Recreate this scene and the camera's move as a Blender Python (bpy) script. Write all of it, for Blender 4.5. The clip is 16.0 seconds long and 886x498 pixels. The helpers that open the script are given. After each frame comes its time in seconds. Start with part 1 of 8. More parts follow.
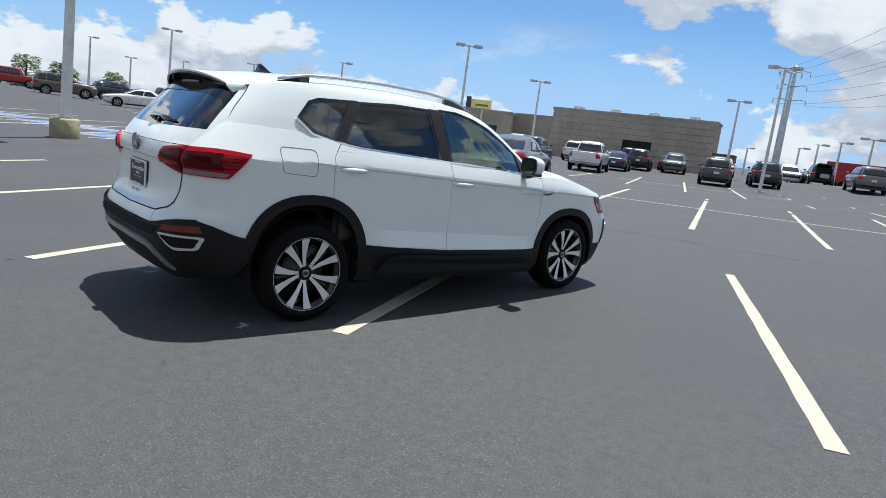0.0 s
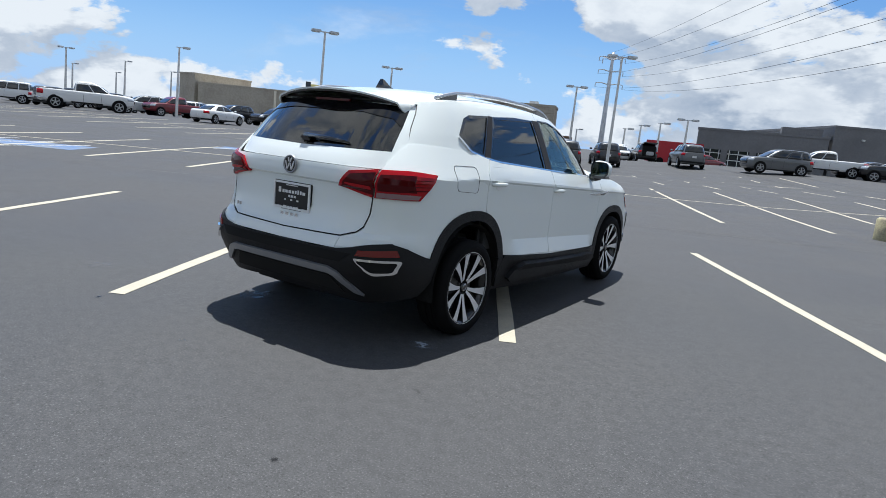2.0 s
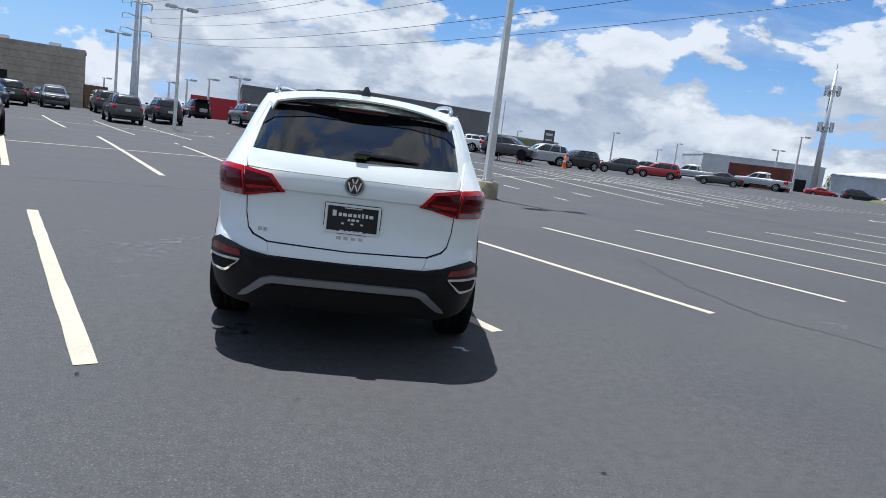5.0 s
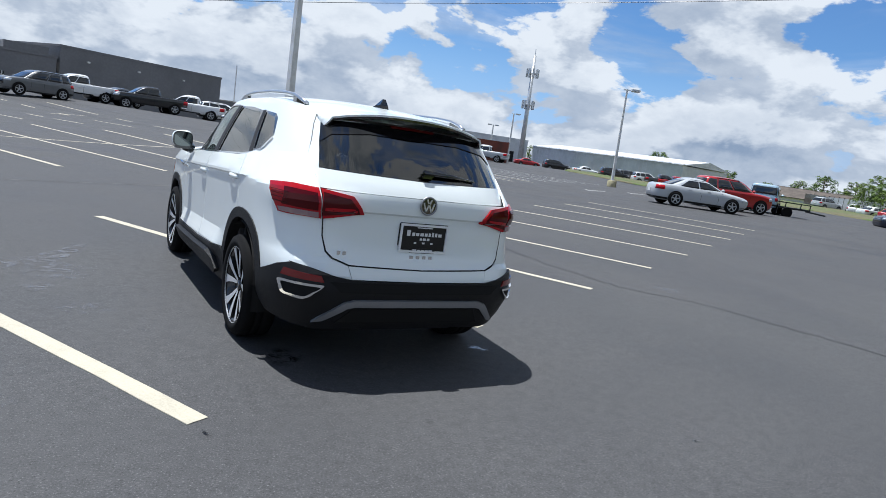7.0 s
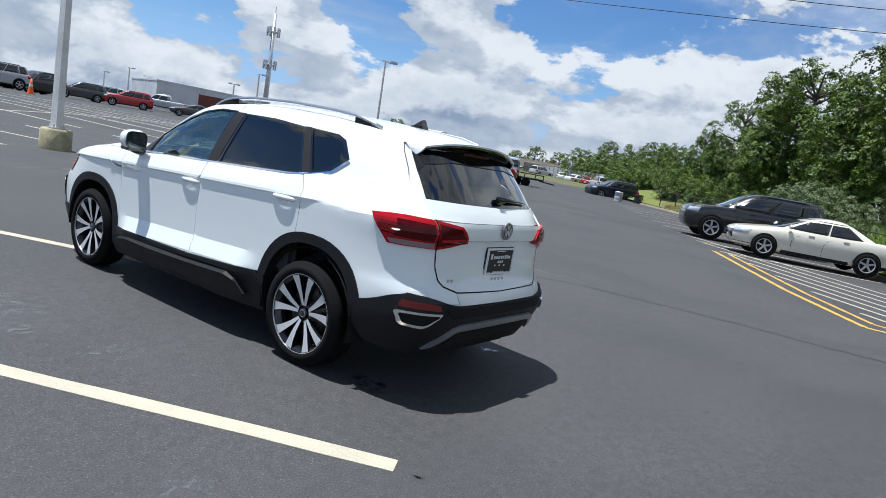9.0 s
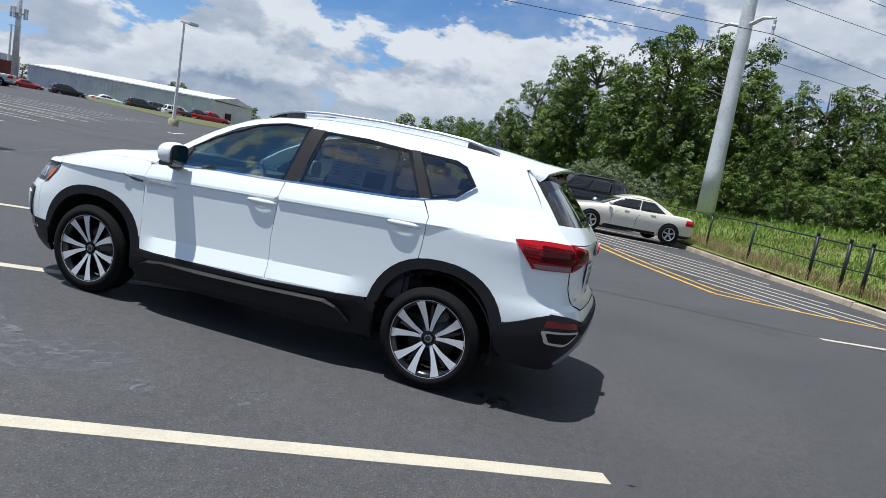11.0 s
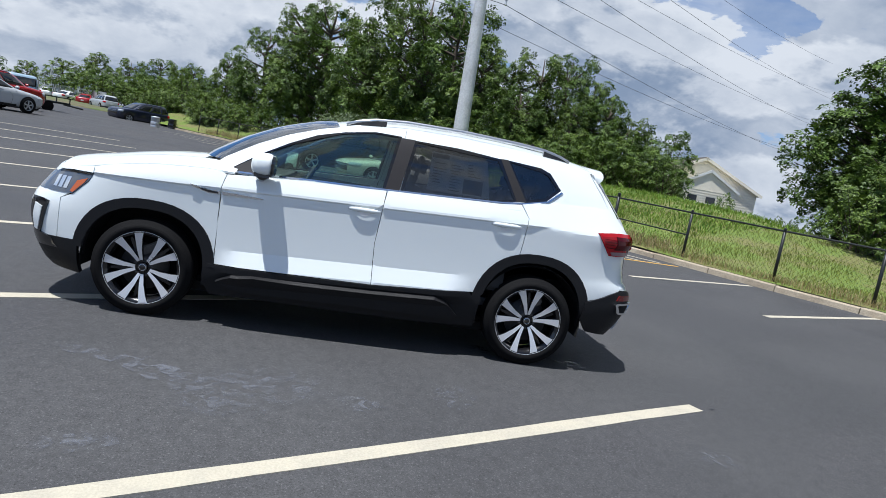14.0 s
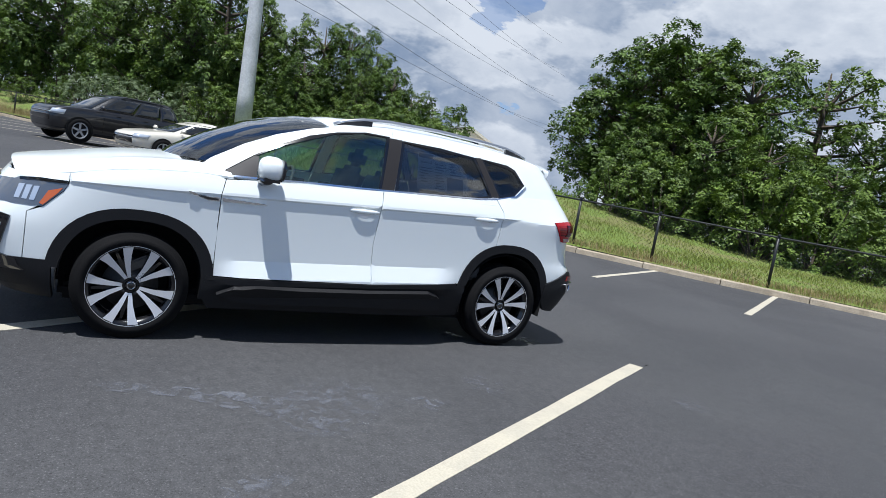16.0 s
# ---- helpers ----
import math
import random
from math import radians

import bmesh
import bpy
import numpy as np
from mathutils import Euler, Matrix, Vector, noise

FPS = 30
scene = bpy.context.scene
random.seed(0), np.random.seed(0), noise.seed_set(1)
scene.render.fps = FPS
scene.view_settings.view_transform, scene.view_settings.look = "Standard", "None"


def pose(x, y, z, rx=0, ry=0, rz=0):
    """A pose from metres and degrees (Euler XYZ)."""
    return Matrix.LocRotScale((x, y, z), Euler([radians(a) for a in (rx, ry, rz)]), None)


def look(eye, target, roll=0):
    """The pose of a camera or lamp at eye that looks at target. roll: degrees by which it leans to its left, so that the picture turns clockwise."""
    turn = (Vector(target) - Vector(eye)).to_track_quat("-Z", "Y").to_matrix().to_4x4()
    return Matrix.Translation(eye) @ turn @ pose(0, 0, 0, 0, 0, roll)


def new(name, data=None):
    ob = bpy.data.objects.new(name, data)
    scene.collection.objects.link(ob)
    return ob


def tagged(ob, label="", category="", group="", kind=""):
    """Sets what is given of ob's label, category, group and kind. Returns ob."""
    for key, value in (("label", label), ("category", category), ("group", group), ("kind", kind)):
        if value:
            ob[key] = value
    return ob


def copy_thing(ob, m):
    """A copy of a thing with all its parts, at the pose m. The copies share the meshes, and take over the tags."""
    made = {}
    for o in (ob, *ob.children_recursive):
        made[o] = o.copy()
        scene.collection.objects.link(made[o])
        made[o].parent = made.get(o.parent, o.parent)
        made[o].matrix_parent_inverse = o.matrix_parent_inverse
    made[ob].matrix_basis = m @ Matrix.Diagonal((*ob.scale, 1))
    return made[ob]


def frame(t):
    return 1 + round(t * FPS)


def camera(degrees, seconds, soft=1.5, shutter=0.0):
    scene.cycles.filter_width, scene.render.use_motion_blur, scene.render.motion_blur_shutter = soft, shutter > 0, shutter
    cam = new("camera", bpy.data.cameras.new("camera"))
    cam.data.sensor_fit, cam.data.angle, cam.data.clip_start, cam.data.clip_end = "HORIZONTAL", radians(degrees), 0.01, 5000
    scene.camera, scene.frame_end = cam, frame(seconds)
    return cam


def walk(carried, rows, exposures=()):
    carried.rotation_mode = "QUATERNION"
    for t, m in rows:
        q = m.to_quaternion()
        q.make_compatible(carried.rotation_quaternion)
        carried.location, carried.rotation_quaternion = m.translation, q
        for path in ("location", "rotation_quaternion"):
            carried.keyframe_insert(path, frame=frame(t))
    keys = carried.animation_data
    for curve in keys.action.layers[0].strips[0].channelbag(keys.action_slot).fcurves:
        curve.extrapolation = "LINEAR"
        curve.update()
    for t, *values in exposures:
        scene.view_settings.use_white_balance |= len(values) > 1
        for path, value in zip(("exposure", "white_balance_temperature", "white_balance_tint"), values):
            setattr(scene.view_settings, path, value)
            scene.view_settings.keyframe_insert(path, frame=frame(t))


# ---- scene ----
cam = camera(68.68, 16.0, soft=0.65)
PATH = [
    (0, (4.468, -3.474, 1.333), (3.016, -2.146, 0.979), 6.8),
    (0.5, (4.203, -3.929, 1.304), (2.83, -2.52, 0.947), 6.3),
    (1, (3.803, -4.283, 1.315), (2.522, -2.788, 0.963), 5.8),
    (1.5, (3.409, -4.658, 1.312), (2.222, -3.087, 0.957), 5.6),
    (2, (3.011, -4.966, 1.313), (1.933, -3.317, 0.966), 5.6),
    (2.5, (2.553, -5.208, 1.312), (1.713, -3.427, 0.963), 5.9),
    (3, (2.082, -5.417, 1.307), (1.451, -3.553, 0.951), 6.4),
    (3.5, (1.567, -5.559, 1.354), (1.137, -3.637, 1.005), 6.7),
    (4, (1.086, -5.72, 1.351), (0.88, -3.761, 1.002), 6.9),
    (4.5, (0.568, -5.787, 1.385), (0.601, -3.816, 1.05), 7.4),
    (5, (0.062, -5.886, 1.353), (0.318, -3.928, 1.03), 7.4),
    (7.5, (-2.302, -5.166, 1.408), (-1.109, -3.588, 1.112), 8.9),
    (8, (-2.721, -4.844, 1.432), (-1.377, -3.392, 1.144), 9.3),
    (8.5, (-3.154, -4.539, 1.443), (-1.659, -3.242, 1.157), 9.8),
    (11, (-4.589, -2.431, 1.42), (-2.687, -1.868, 1.162), 10.9),
    (11.5, (-4.77, -1.973, 1.397), (-2.829, -1.564, 1.144), 10.6),
    (12, (-4.995, -1.517, 1.389), (-3.023, -1.296, 1.14), 10.5),
    (12.5, (-5.092, -1.115, 1.369), (-3.11, -1.058, 1.112), 10.5),
    (13, (-5.256, -0.727, 1.358), (-3.274, -0.8, 1.101), 10.3),
    (13.5, (-5.314, -0.33, 1.34), (-3.339, -0.504, 1.078), 10.3),
    (14, (-5.314, 0.083, 1.344), (-3.355, -0.229, 1.093), 10.4),
    (14.5, (-5.306, 0.502, 1.346), (-3.383, 0.014, 1.095), 10.5),
    (15, (-5.194, 0.915, 1.348), (-3.332, 0.227, 1.102), 10.7),
    (15.5, (-5.133, 1.34, 1.333), (-3.358, 0.45, 1.093), 10.8),
    (16, (-4.995, 1.689, 1.29), (-3.276, 0.691, 1.067), 10.1),
]
walk(cam, [(t, look(e, a, r)) for t, e, a, r in PATH], exposures=[(0.0, 0.38, 6080, 7), (5.2, 0.34, 5900, 9), (8.6, 0.33, 5960, 8), (11.0, 0.19, 5980, 9), (16.0, 0.19, 5880, 10)])

# ---- sky and sun ----
SUN_DIR = Vector((-0.165, 0.232, 0.958)).normalized()
sun_data = bpy.data.lights.new("sun", "SUN")
sun_data.energy, sun_data.angle, sun_data.color = 5.45, radians(0.55), (1.0, 0.955, 0.89)
sun = new("sun", sun_data)
sun.matrix_world = look(SUN_DIR * 60, (0, 0, 0))


def wire(tree, a, b):
    tree.links.new(a, b)


def math_node(tree, op, a, b=None, c=None, clamp=False):
    n = tree.nodes.new("ShaderNodeMath")
    n.operation, n.use_clamp = op, clamp
    for i, v in enumerate((a, b, c)):
        if v is None:
            continue
        if isinstance(v, (int, float)):
            n.inputs[i].default_value = v
        else:
            wire(tree, v, n.inputs[i])
    return n.outputs[0]


def map_range(tree, v, a, b, c=0.0, d=1.0, smooth=True):
    n = tree.nodes.new("ShaderNodeMapRange")
    n.interpolation_type = "SMOOTHSTEP" if smooth else "LINEAR"
    wire(tree, v, n.inputs[0])
    for i, k in enumerate((a, b, c, d)):
        n.inputs[i + 1].default_value = k
    return n.outputs[0]


def noise_node(tree, vec, scale, detail=4.0, rough=0.55, dist=0.0):
    n = tree.nodes.new("ShaderNodeTexNoise")
    n.inputs["Scale"].default_value, n.inputs["Detail"].default_value = scale, detail
    n.inputs["Roughness"].default_value, n.inputs["Distortion"].default_value = rough, dist
    if vec is not None:
        wire(tree, vec, n.inputs["Vector"])
    return n.outputs[0]


def mix_col(tree, fac, a, b, mode="MIX"):
    n = tree.nodes.new("ShaderNodeMix")
    n.data_type, n.blend_type = "RGBA", mode
    for sock, v in ((n.inputs[0], fac), (n.inputs[6], a), (n.inputs[7], b)):
        if isinstance(v, (int, float)):
            sock.default_value = v
        elif isinstance(v, tuple):
            sock.default_value = v if len(v) == 4 else (*v, 1)
        else:
            wire(tree, v, sock)
    return n.outputs[2]


def build_world():
    world = bpy.data.worlds.new("daylight")
    scene.world = world
    world.use_nodes = True
    t = world.node_tree
    t.nodes.clear()
    out = t.nodes.new("ShaderNodeOutputWorld")
    sky = t.nodes.new("ShaderNodeTexSky")
    sky.sky_type, sky.sun_disc = "NISHITA", False
    sky.sun_elevation, sky.sun_rotation = math.asin(SUN_DIR.z), math.atan2(SUN_DIR.x, SUN_DIR.y)
    sky.air_density, sky.dust_density, sky.ozone_density = 1.0, 0.6, 2.2
    bg_sky = t.nodes.new("ShaderNodeBackground")
    wire(t, mix_col(t, 1.0, sky.outputs[0], (0.66, 0.88, 1.12), "MULTIPLY"), bg_sky.inputs[0])
    bg_sky.inputs[1].default_value = 0.084
    co = t.nodes.new("ShaderNodeTexCoord")
    sep = t.nodes.new("ShaderNodeSeparateXYZ")
    wire(t, co.outputs["Generated"], sep.inputs[0])
    x, y, z = sep.outputs
    def squash(k, lift, seed):
        """The view direction, flattened so that clouds lie broad, lifted towards the light."""
        c = t.nodes.new("ShaderNodeCombineXYZ")
        wire(t, math_node(t, "ADD", x, seed), c.inputs[0]), wire(t, y, c.inputs[1])
        wire(t, math_node(t, "MULTIPLY_ADD", z, k, lift), c.inputs[2])
        return c.outputs[0]
    n1 = noise_node(t, squash(2.0, 0.0, 5.2), 3.5, 12, 0.57, 0.12)
    n2 = noise_node(t, squash(2.0, 0.085, 5.2), 3.5, 6, 0.57, 0.12)
    big = noise_node(t, squash(1.6, 0.0, 2.1), 0.95, 3, 0.5)
    veil = noise_node(t, squash(4.0, 0.0, 4.4), 1.6, 6, 0.62, 0.6)
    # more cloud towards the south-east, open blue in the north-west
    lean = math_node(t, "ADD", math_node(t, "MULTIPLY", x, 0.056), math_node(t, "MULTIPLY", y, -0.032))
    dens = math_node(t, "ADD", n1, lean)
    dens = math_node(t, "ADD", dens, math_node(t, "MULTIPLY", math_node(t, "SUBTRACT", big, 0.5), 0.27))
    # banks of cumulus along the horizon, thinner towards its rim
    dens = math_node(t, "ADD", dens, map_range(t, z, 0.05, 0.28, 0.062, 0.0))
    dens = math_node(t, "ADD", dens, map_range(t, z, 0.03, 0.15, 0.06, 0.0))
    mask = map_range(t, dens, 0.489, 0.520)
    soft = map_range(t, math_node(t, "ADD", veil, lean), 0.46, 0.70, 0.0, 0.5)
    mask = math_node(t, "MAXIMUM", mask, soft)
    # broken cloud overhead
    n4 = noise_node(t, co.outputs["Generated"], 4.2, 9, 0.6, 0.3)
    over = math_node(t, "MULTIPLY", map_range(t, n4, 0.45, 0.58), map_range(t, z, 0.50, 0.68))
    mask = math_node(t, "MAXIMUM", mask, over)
    shade = map_range(t, math_node(t, "SUBTRACT", n1, n2), -0.05, 0.05)
    thick = map_range(t, dens, 0.54, 0.70)
    tone = math_node(t, "SUBTRACT", math_node(t, "MULTIPLY", shade, 0.62), math_node(t, "MULTIPLY", thick, 0.34))
    puff = noise_node(t, squash(1.7, 0.0, 3.3), 13.0, 8, 0.6, 0.25)
    tone = math_node(t, "ADD", tone, math_node(t, "MULTIPLY_ADD", puff, 0.9, -0.05), clamp=True)
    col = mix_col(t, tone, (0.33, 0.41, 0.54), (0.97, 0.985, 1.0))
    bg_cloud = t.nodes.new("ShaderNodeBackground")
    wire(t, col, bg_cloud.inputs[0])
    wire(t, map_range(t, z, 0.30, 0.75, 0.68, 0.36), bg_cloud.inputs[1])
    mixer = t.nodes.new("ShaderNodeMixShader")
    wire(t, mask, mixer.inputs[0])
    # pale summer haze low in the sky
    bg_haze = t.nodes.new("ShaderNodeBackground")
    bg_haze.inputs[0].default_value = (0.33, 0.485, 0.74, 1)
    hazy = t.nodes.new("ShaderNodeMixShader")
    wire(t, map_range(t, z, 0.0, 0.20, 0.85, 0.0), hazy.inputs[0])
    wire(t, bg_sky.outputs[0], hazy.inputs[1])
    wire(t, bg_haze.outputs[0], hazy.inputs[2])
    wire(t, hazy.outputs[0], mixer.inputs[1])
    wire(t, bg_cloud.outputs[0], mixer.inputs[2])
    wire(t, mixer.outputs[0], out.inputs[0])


build_world()


# ---- materials ----
def plain(name, color, rough=0.5, metal=0.0, coat=0.0, grain=0.0, scale=60.0, bump=0.0, spec=0.5, second=None, second_scale=3.0, emit=None, obj_color=False, trans=0.0, ior=1.45, dirt=0.0):
    """A principled surface: colour varied at two scales, with fine relief."""
    m = bpy.data.materials.new(name)
    m.use_nodes = True
    t = m.node_tree
    b = t.nodes["Principled BSDF"]
    b.inputs["Roughness"].default_value, b.inputs["Metallic"].default_value = rough, metal
    b.inputs["Coat Weight"].default_value, b.inputs["Coat Roughness"].default_value = coat, 0.03
    b.inputs["Specular IOR Level"].default_value, b.inputs["IOR"].default_value = spec, ior
    b.inputs["Transmission Weight"].default_value = trans
    co = t.nodes.new("ShaderNodeTexCoord").outputs["Object"]
    base = (*color, 1)
    sock = None
    if obj_color:
        sock = t.nodes.new("ShaderNodeObjectInfo").outputs["Color"]
    if grain or second:
        n1 = noise_node(t, co, scale, 5, 0.6)
        n2 = noise_node(t, co, second_scale, 5, 0.6)
        a = sock if sock is not None else base
        if second:
            a = mix_col(t, map_range(t, n2, 0.42, 0.62), a, (*second, 1))
        if grain:
            g0, g1 = 1 - grain, 1 + grain * 0.8
            a = mix_col(t, 1.0, a, mix_col(t, map_range(t, n1, 0.3, 0.7, 0, 1), (g0, g0, g0, 1), (g1, g1, g1, 1)), "MULTIPLY")
        sock = a
        if bump:
            bn = t.nodes.new("ShaderNodeBump")
            bn.inputs["Strength"].default_value, bn.inputs["Distance"].default_value = bump, 0.01
            wire(t, n1, bn.inputs["Height"])
            wire(t, bn.outputs[0], b.inputs["Normal"])
        wire(t, map_range(t, n2, 0.2, 0.8, max(rough - 0.06, 0.0), min(rough + 0.08, 1.0)), b.inputs["Roughness"])
    if sock is not None:
        wire(t, sock, b.inputs["Base Color"])
    else:
        b.inputs["Base Color"].default_value = base
    if emit:
        b.inputs["Emission Color"].default_value = (*emit[:3], 1)
        b.inputs["Emission Strength"].default_value = emit[3]
    return m


def asphalt_material():
    m = bpy.data.materials.new("asphalt")
    m.use_nodes = True
    t = m.node_tree
    b = t.nodes["Principled BSDF"]
    co = t.nodes.new("ShaderNodeTexCoord").outputs["Object"]
    fine = noise_node(t, co, 105, 4, 0.75)
    mid = noise_node(t, co, 14, 5, 0.65)
    big = noise_node(t, co, 0.35, 6, 0.6, 0.4)
    streak = noise_node(t, co, 1.6, 6, 0.7, 1.2)
    a = mix_col(t, map_range(t, big, 0.35, 0.65), (0.054, 0.054, 0.0565), (0.069, 0.069, 0.071))
    a = mix_col(t, map_range(t, streak, 0.62, 0.82, 0, 0.32), a, (0.10, 0.105, 0.115))
    a = mix_col(t, map_range(t, mid, 0.35, 0.68, 0, 0.34), a, (0.026, 0.026, 0.028))
    a = mix_col(t, map_range(t, fine, 0.54, 0.72, 0, 0.8), a, (0.185, 0.185, 0.19))
    a = mix_col(t, map_range(t, fine, 0.28, 0.47, 0.9, 0), a, (0.008, 0.008, 0.009))
    wire(t, a, b.inputs["Base Color"])
    wire(t, map_range(t, big, 0.3, 0.7, 0.62, 0.82), b.inputs["Roughness"])
    b.inputs["Specular IOR Level"].default_value = 0.35
    bn = t.nodes.new("ShaderNodeBump")
    bn.inputs["Strength"].default_value, bn.inputs["Distance"].default_value = 0.5, 0.004
    wire(t, fine, bn.inputs["Height"])
    wire(t, bn.outputs[0], b.inputs["Normal"])
    return m


def glass_material(name, tint, gloss=1.5, rough=0.0, sheen=(0.95, 0.96, 0.95)):
    """Car glass: a tinted see-through sheet with a mirror coat that grows at grazing angles."""
    m = bpy.data.materials.new(name)
    m.use_nodes = True
    t = m.node_tree
    t.nodes.clear()
    out = t.nodes.new("ShaderNodeOutputMaterial")
    tr = t.nodes.new("ShaderNodeBsdfTransparent")
    tr.inputs[0].default_value = (*tint, 1)
    gl = t.nodes.new("ShaderNodeBsdfGlossy")
    gl.inputs["Roughness"].default_value = rough
    gl.inputs[0].default_value = (*sheen, 1)
    fr = t.nodes.new("ShaderNodeFresnel")
    fr.inputs[0].default_value = 1.62
    mx = t.nodes.new("ShaderNodeMixShader")
    wire(t, math_node(t, "MULTIPLY_ADD", fr.outputs[0], gloss, 0.02, clamp=True), mx.inputs[0])
    wire(t, tr.outputs[0], mx.inputs[1]), wire(t, gl.outputs[0], mx.inputs[2])
    wire(t, mx.outputs[0], out.inputs[0])
    return m


def leaf_material(name, dark, light):
    m = bpy.data.materials.new(name)
    m.use_nodes = True
    t = m.node_tree
    b = t.nodes["Principled BSDF"]
    geo = t.nodes.new("ShaderNodeNewGeometry")
    co = t.nodes.new("ShaderNodeTexCoord").outputs["Object"]
    # noise the size of clumps sets dark tones against light ones
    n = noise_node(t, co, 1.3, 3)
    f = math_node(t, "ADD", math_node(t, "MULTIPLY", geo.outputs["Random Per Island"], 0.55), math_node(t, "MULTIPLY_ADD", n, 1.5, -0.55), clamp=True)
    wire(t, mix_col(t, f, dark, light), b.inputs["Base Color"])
    b.inputs["Roughness"].default_value = 0.5
    b.inputs["Specular IOR Level"].default_value = 0.3
    out = t.nodes["Material Output"]
    tl = t.nodes.new("ShaderNodeBsdfTranslucent")
    wire(t, mix_col(t, f, (dark[0] * 1.6, dark[1] * 1.7, dark[2]), (light[0] * 1.5, light[1] * 1.5, light[2])), tl.inputs[0])
    mx = t.nodes.new("ShaderNodeMixShader")
    mx.inputs[0].default_value = 0.10
    wire(t, b.outputs[0], mx.inputs[1]), wire(t, tl.outputs[0], mx.inputs[2])
    wire(t, mx.outputs[0], out.inputs[0])
    return m


ASPHALT = asphalt_material()
WHITE_LINE = plain("white_road_paint", (0.475, 0.435, 0.34), 0.7, grain=0.10, scale=90, bump=0.3, second=(0.43, 0.395, 0.315), second_scale=5)
OLD_LINE = plain("worn_road_paint", (0.62, 0.62, 0.60), 0.75, grain=0.2, scale=60, bump=0.3, second=(0.36, 0.36, 0.36), second_scale=6)
YELLOW_LINE = plain("yellow_road_paint", (0.62, 0.36, 0.06), 0.7, grain=0.15, scale=70, bump=0.3, second=(0.45, 0.28, 0.08), second_scale=5)
BLUE_LINE = plain("faded_blue_paint", (0.10, 0.17, 0.32), 0.75, grain=0.25, scale=30, bump=0.2, second=(0.16, 0.19, 0.24), second_scale=1.2)
CONCRETE = plain("concrete", (0.40, 0.34, 0.25), 0.85, grain=0.18, scale=40, bump=0.5, second=(0.30, 0.25, 0.18), second_scale=2)
YELLOW_CONCRETE = plain("stained_yellow_concrete", (0.40, 0.36, 0.22), 0.85, grain=0.2, scale=30, bump=0.5, second=(0.28, 0.25, 0.17), second_scale=4)
GALV = plain("galvanized_steel", (0.58, 0.60, 0.62), 0.42, 0.55, grain=0.1, scale=25, second=(0.48, 0.5, 0.52), second_scale=2)
PALE_STEEL = plain("pale_weathered_steel", (0.66, 0.67, 0.66), 0.5, 0.2, grain=0.1, scale=12, second=(0.54, 0.55, 0.54), second_scale=0.8)
WHITE_POLE = plain("white_painted_steel", (0.74, 0.74, 0.72), 0.4, grain=0.06, scale=20, second=(0.62, 0.61, 0.58), second_scale=1.5)
BLACK_STEEL = plain("black_coated_steel", (0.014, 0.016, 0.016), 0.42, grain=0.1, scale=50)
TAN_BLOCK = plain("tan_block_wall", (0.40, 0.36, 0.30), 0.9, grain=0.12, scale=3, bump=0.2, second=(0.34, 0.30, 0.25), second_scale=0.3)
GREY_WALL = plain("grey_painted_wall", (0.19, 0.19, 0.195), 0.85, grain=0.08, scale=4, second=(0.165, 0.165, 0.17), second_scale=0.25)
BEIGE_WALL = plain("beige_stucco_wall", (0.44, 0.40, 0.33), 0.9, grain=0.1, scale=3, second=(0.38, 0.34, 0.28), second_scale=0.3)
WHITE_METAL = plain("white_metal_siding", (0.58, 0.60, 0.62), 0.5, grain=0.05, scale=6, second=(0.50, 0.52, 0.54), second_scale=0.4)
RUST_METAL = plain("rusty_red_container_steel", (0.20, 0.055, 0.035), 0.7, grain=0.15, scale=12, second=(0.14, 0.05, 0.035), second_scale=0.8)
CORRUGATED = plain("weathered_grey_sheet_metal", (0.36, 0.36, 0.36), 0.6, 0.3, grain=0.15, scale=8, second=(0.25, 0.2, 0.17), second_scale=0.7)
SIDING = plain("cream_vinyl_siding", (0.80, 0.75, 0.62), 0.7, grain=0.05, scale=8, second=(0.74, 0.69, 0.57), second_scale=0.5)
SHINGLE = plain("brown_roof_shingles", (0.115, 0.095, 0.08), 0.9, grain=0.25, scale=14, bump=0.4, second=(0.09, 0.075, 0.065), second_scale=1)
DARK_OPEN = plain("dark_opening", (0.008, 0.008, 0.008), 0.8)
VERGE = plain("dry_verge_ground", (0.115, 0.105, 0.055), 0.95, grain=0.35, scale=6, bump=0.8, second=(0.075, 0.115, 0.030), second_scale=0.25)
GRASS = plain("grass_ground", (0.125, 0.18, 0.030), 0.9, grain=0.3, scale=14, bump=0.8, second=(0.16, 0.155, 0.055), second_scale=0.8)
BLADE = leaf_material("grass_blades", (0.14, 0.18, 0.030), (0.29, 0.315, 0.080))
DRY_BLADE = leaf_material("dry_grass_blades", (0.25, 0.19, 0.09), (0.42, 0.34, 0.17))
WEED = leaf_material("weed_leaves", (0.075, 0.155, 0.016), (0.21, 0.31, 0.04))
# the near-black end puts shade between leaf clumps into the colour
LEAF_A = leaf_material("shaded_deep_green_leaves", (0.007, 0.021, 0.005), (0.160, 0.255, 0.044))
LEAF_B = leaf_material("shaded_mid_green_leaves", (0.010, 0.029, 0.006), (0.210, 0.305, 0.052))
LEAF_C = leaf_material("grey_green_leaves", (0.05, 0.08, 0.035), (0.22, 0.28, 0.14))
BARK = plain("bark", (0.085, 0.068, 0.05), 0.95, grain=0.3, scale=18, bump=0.8)

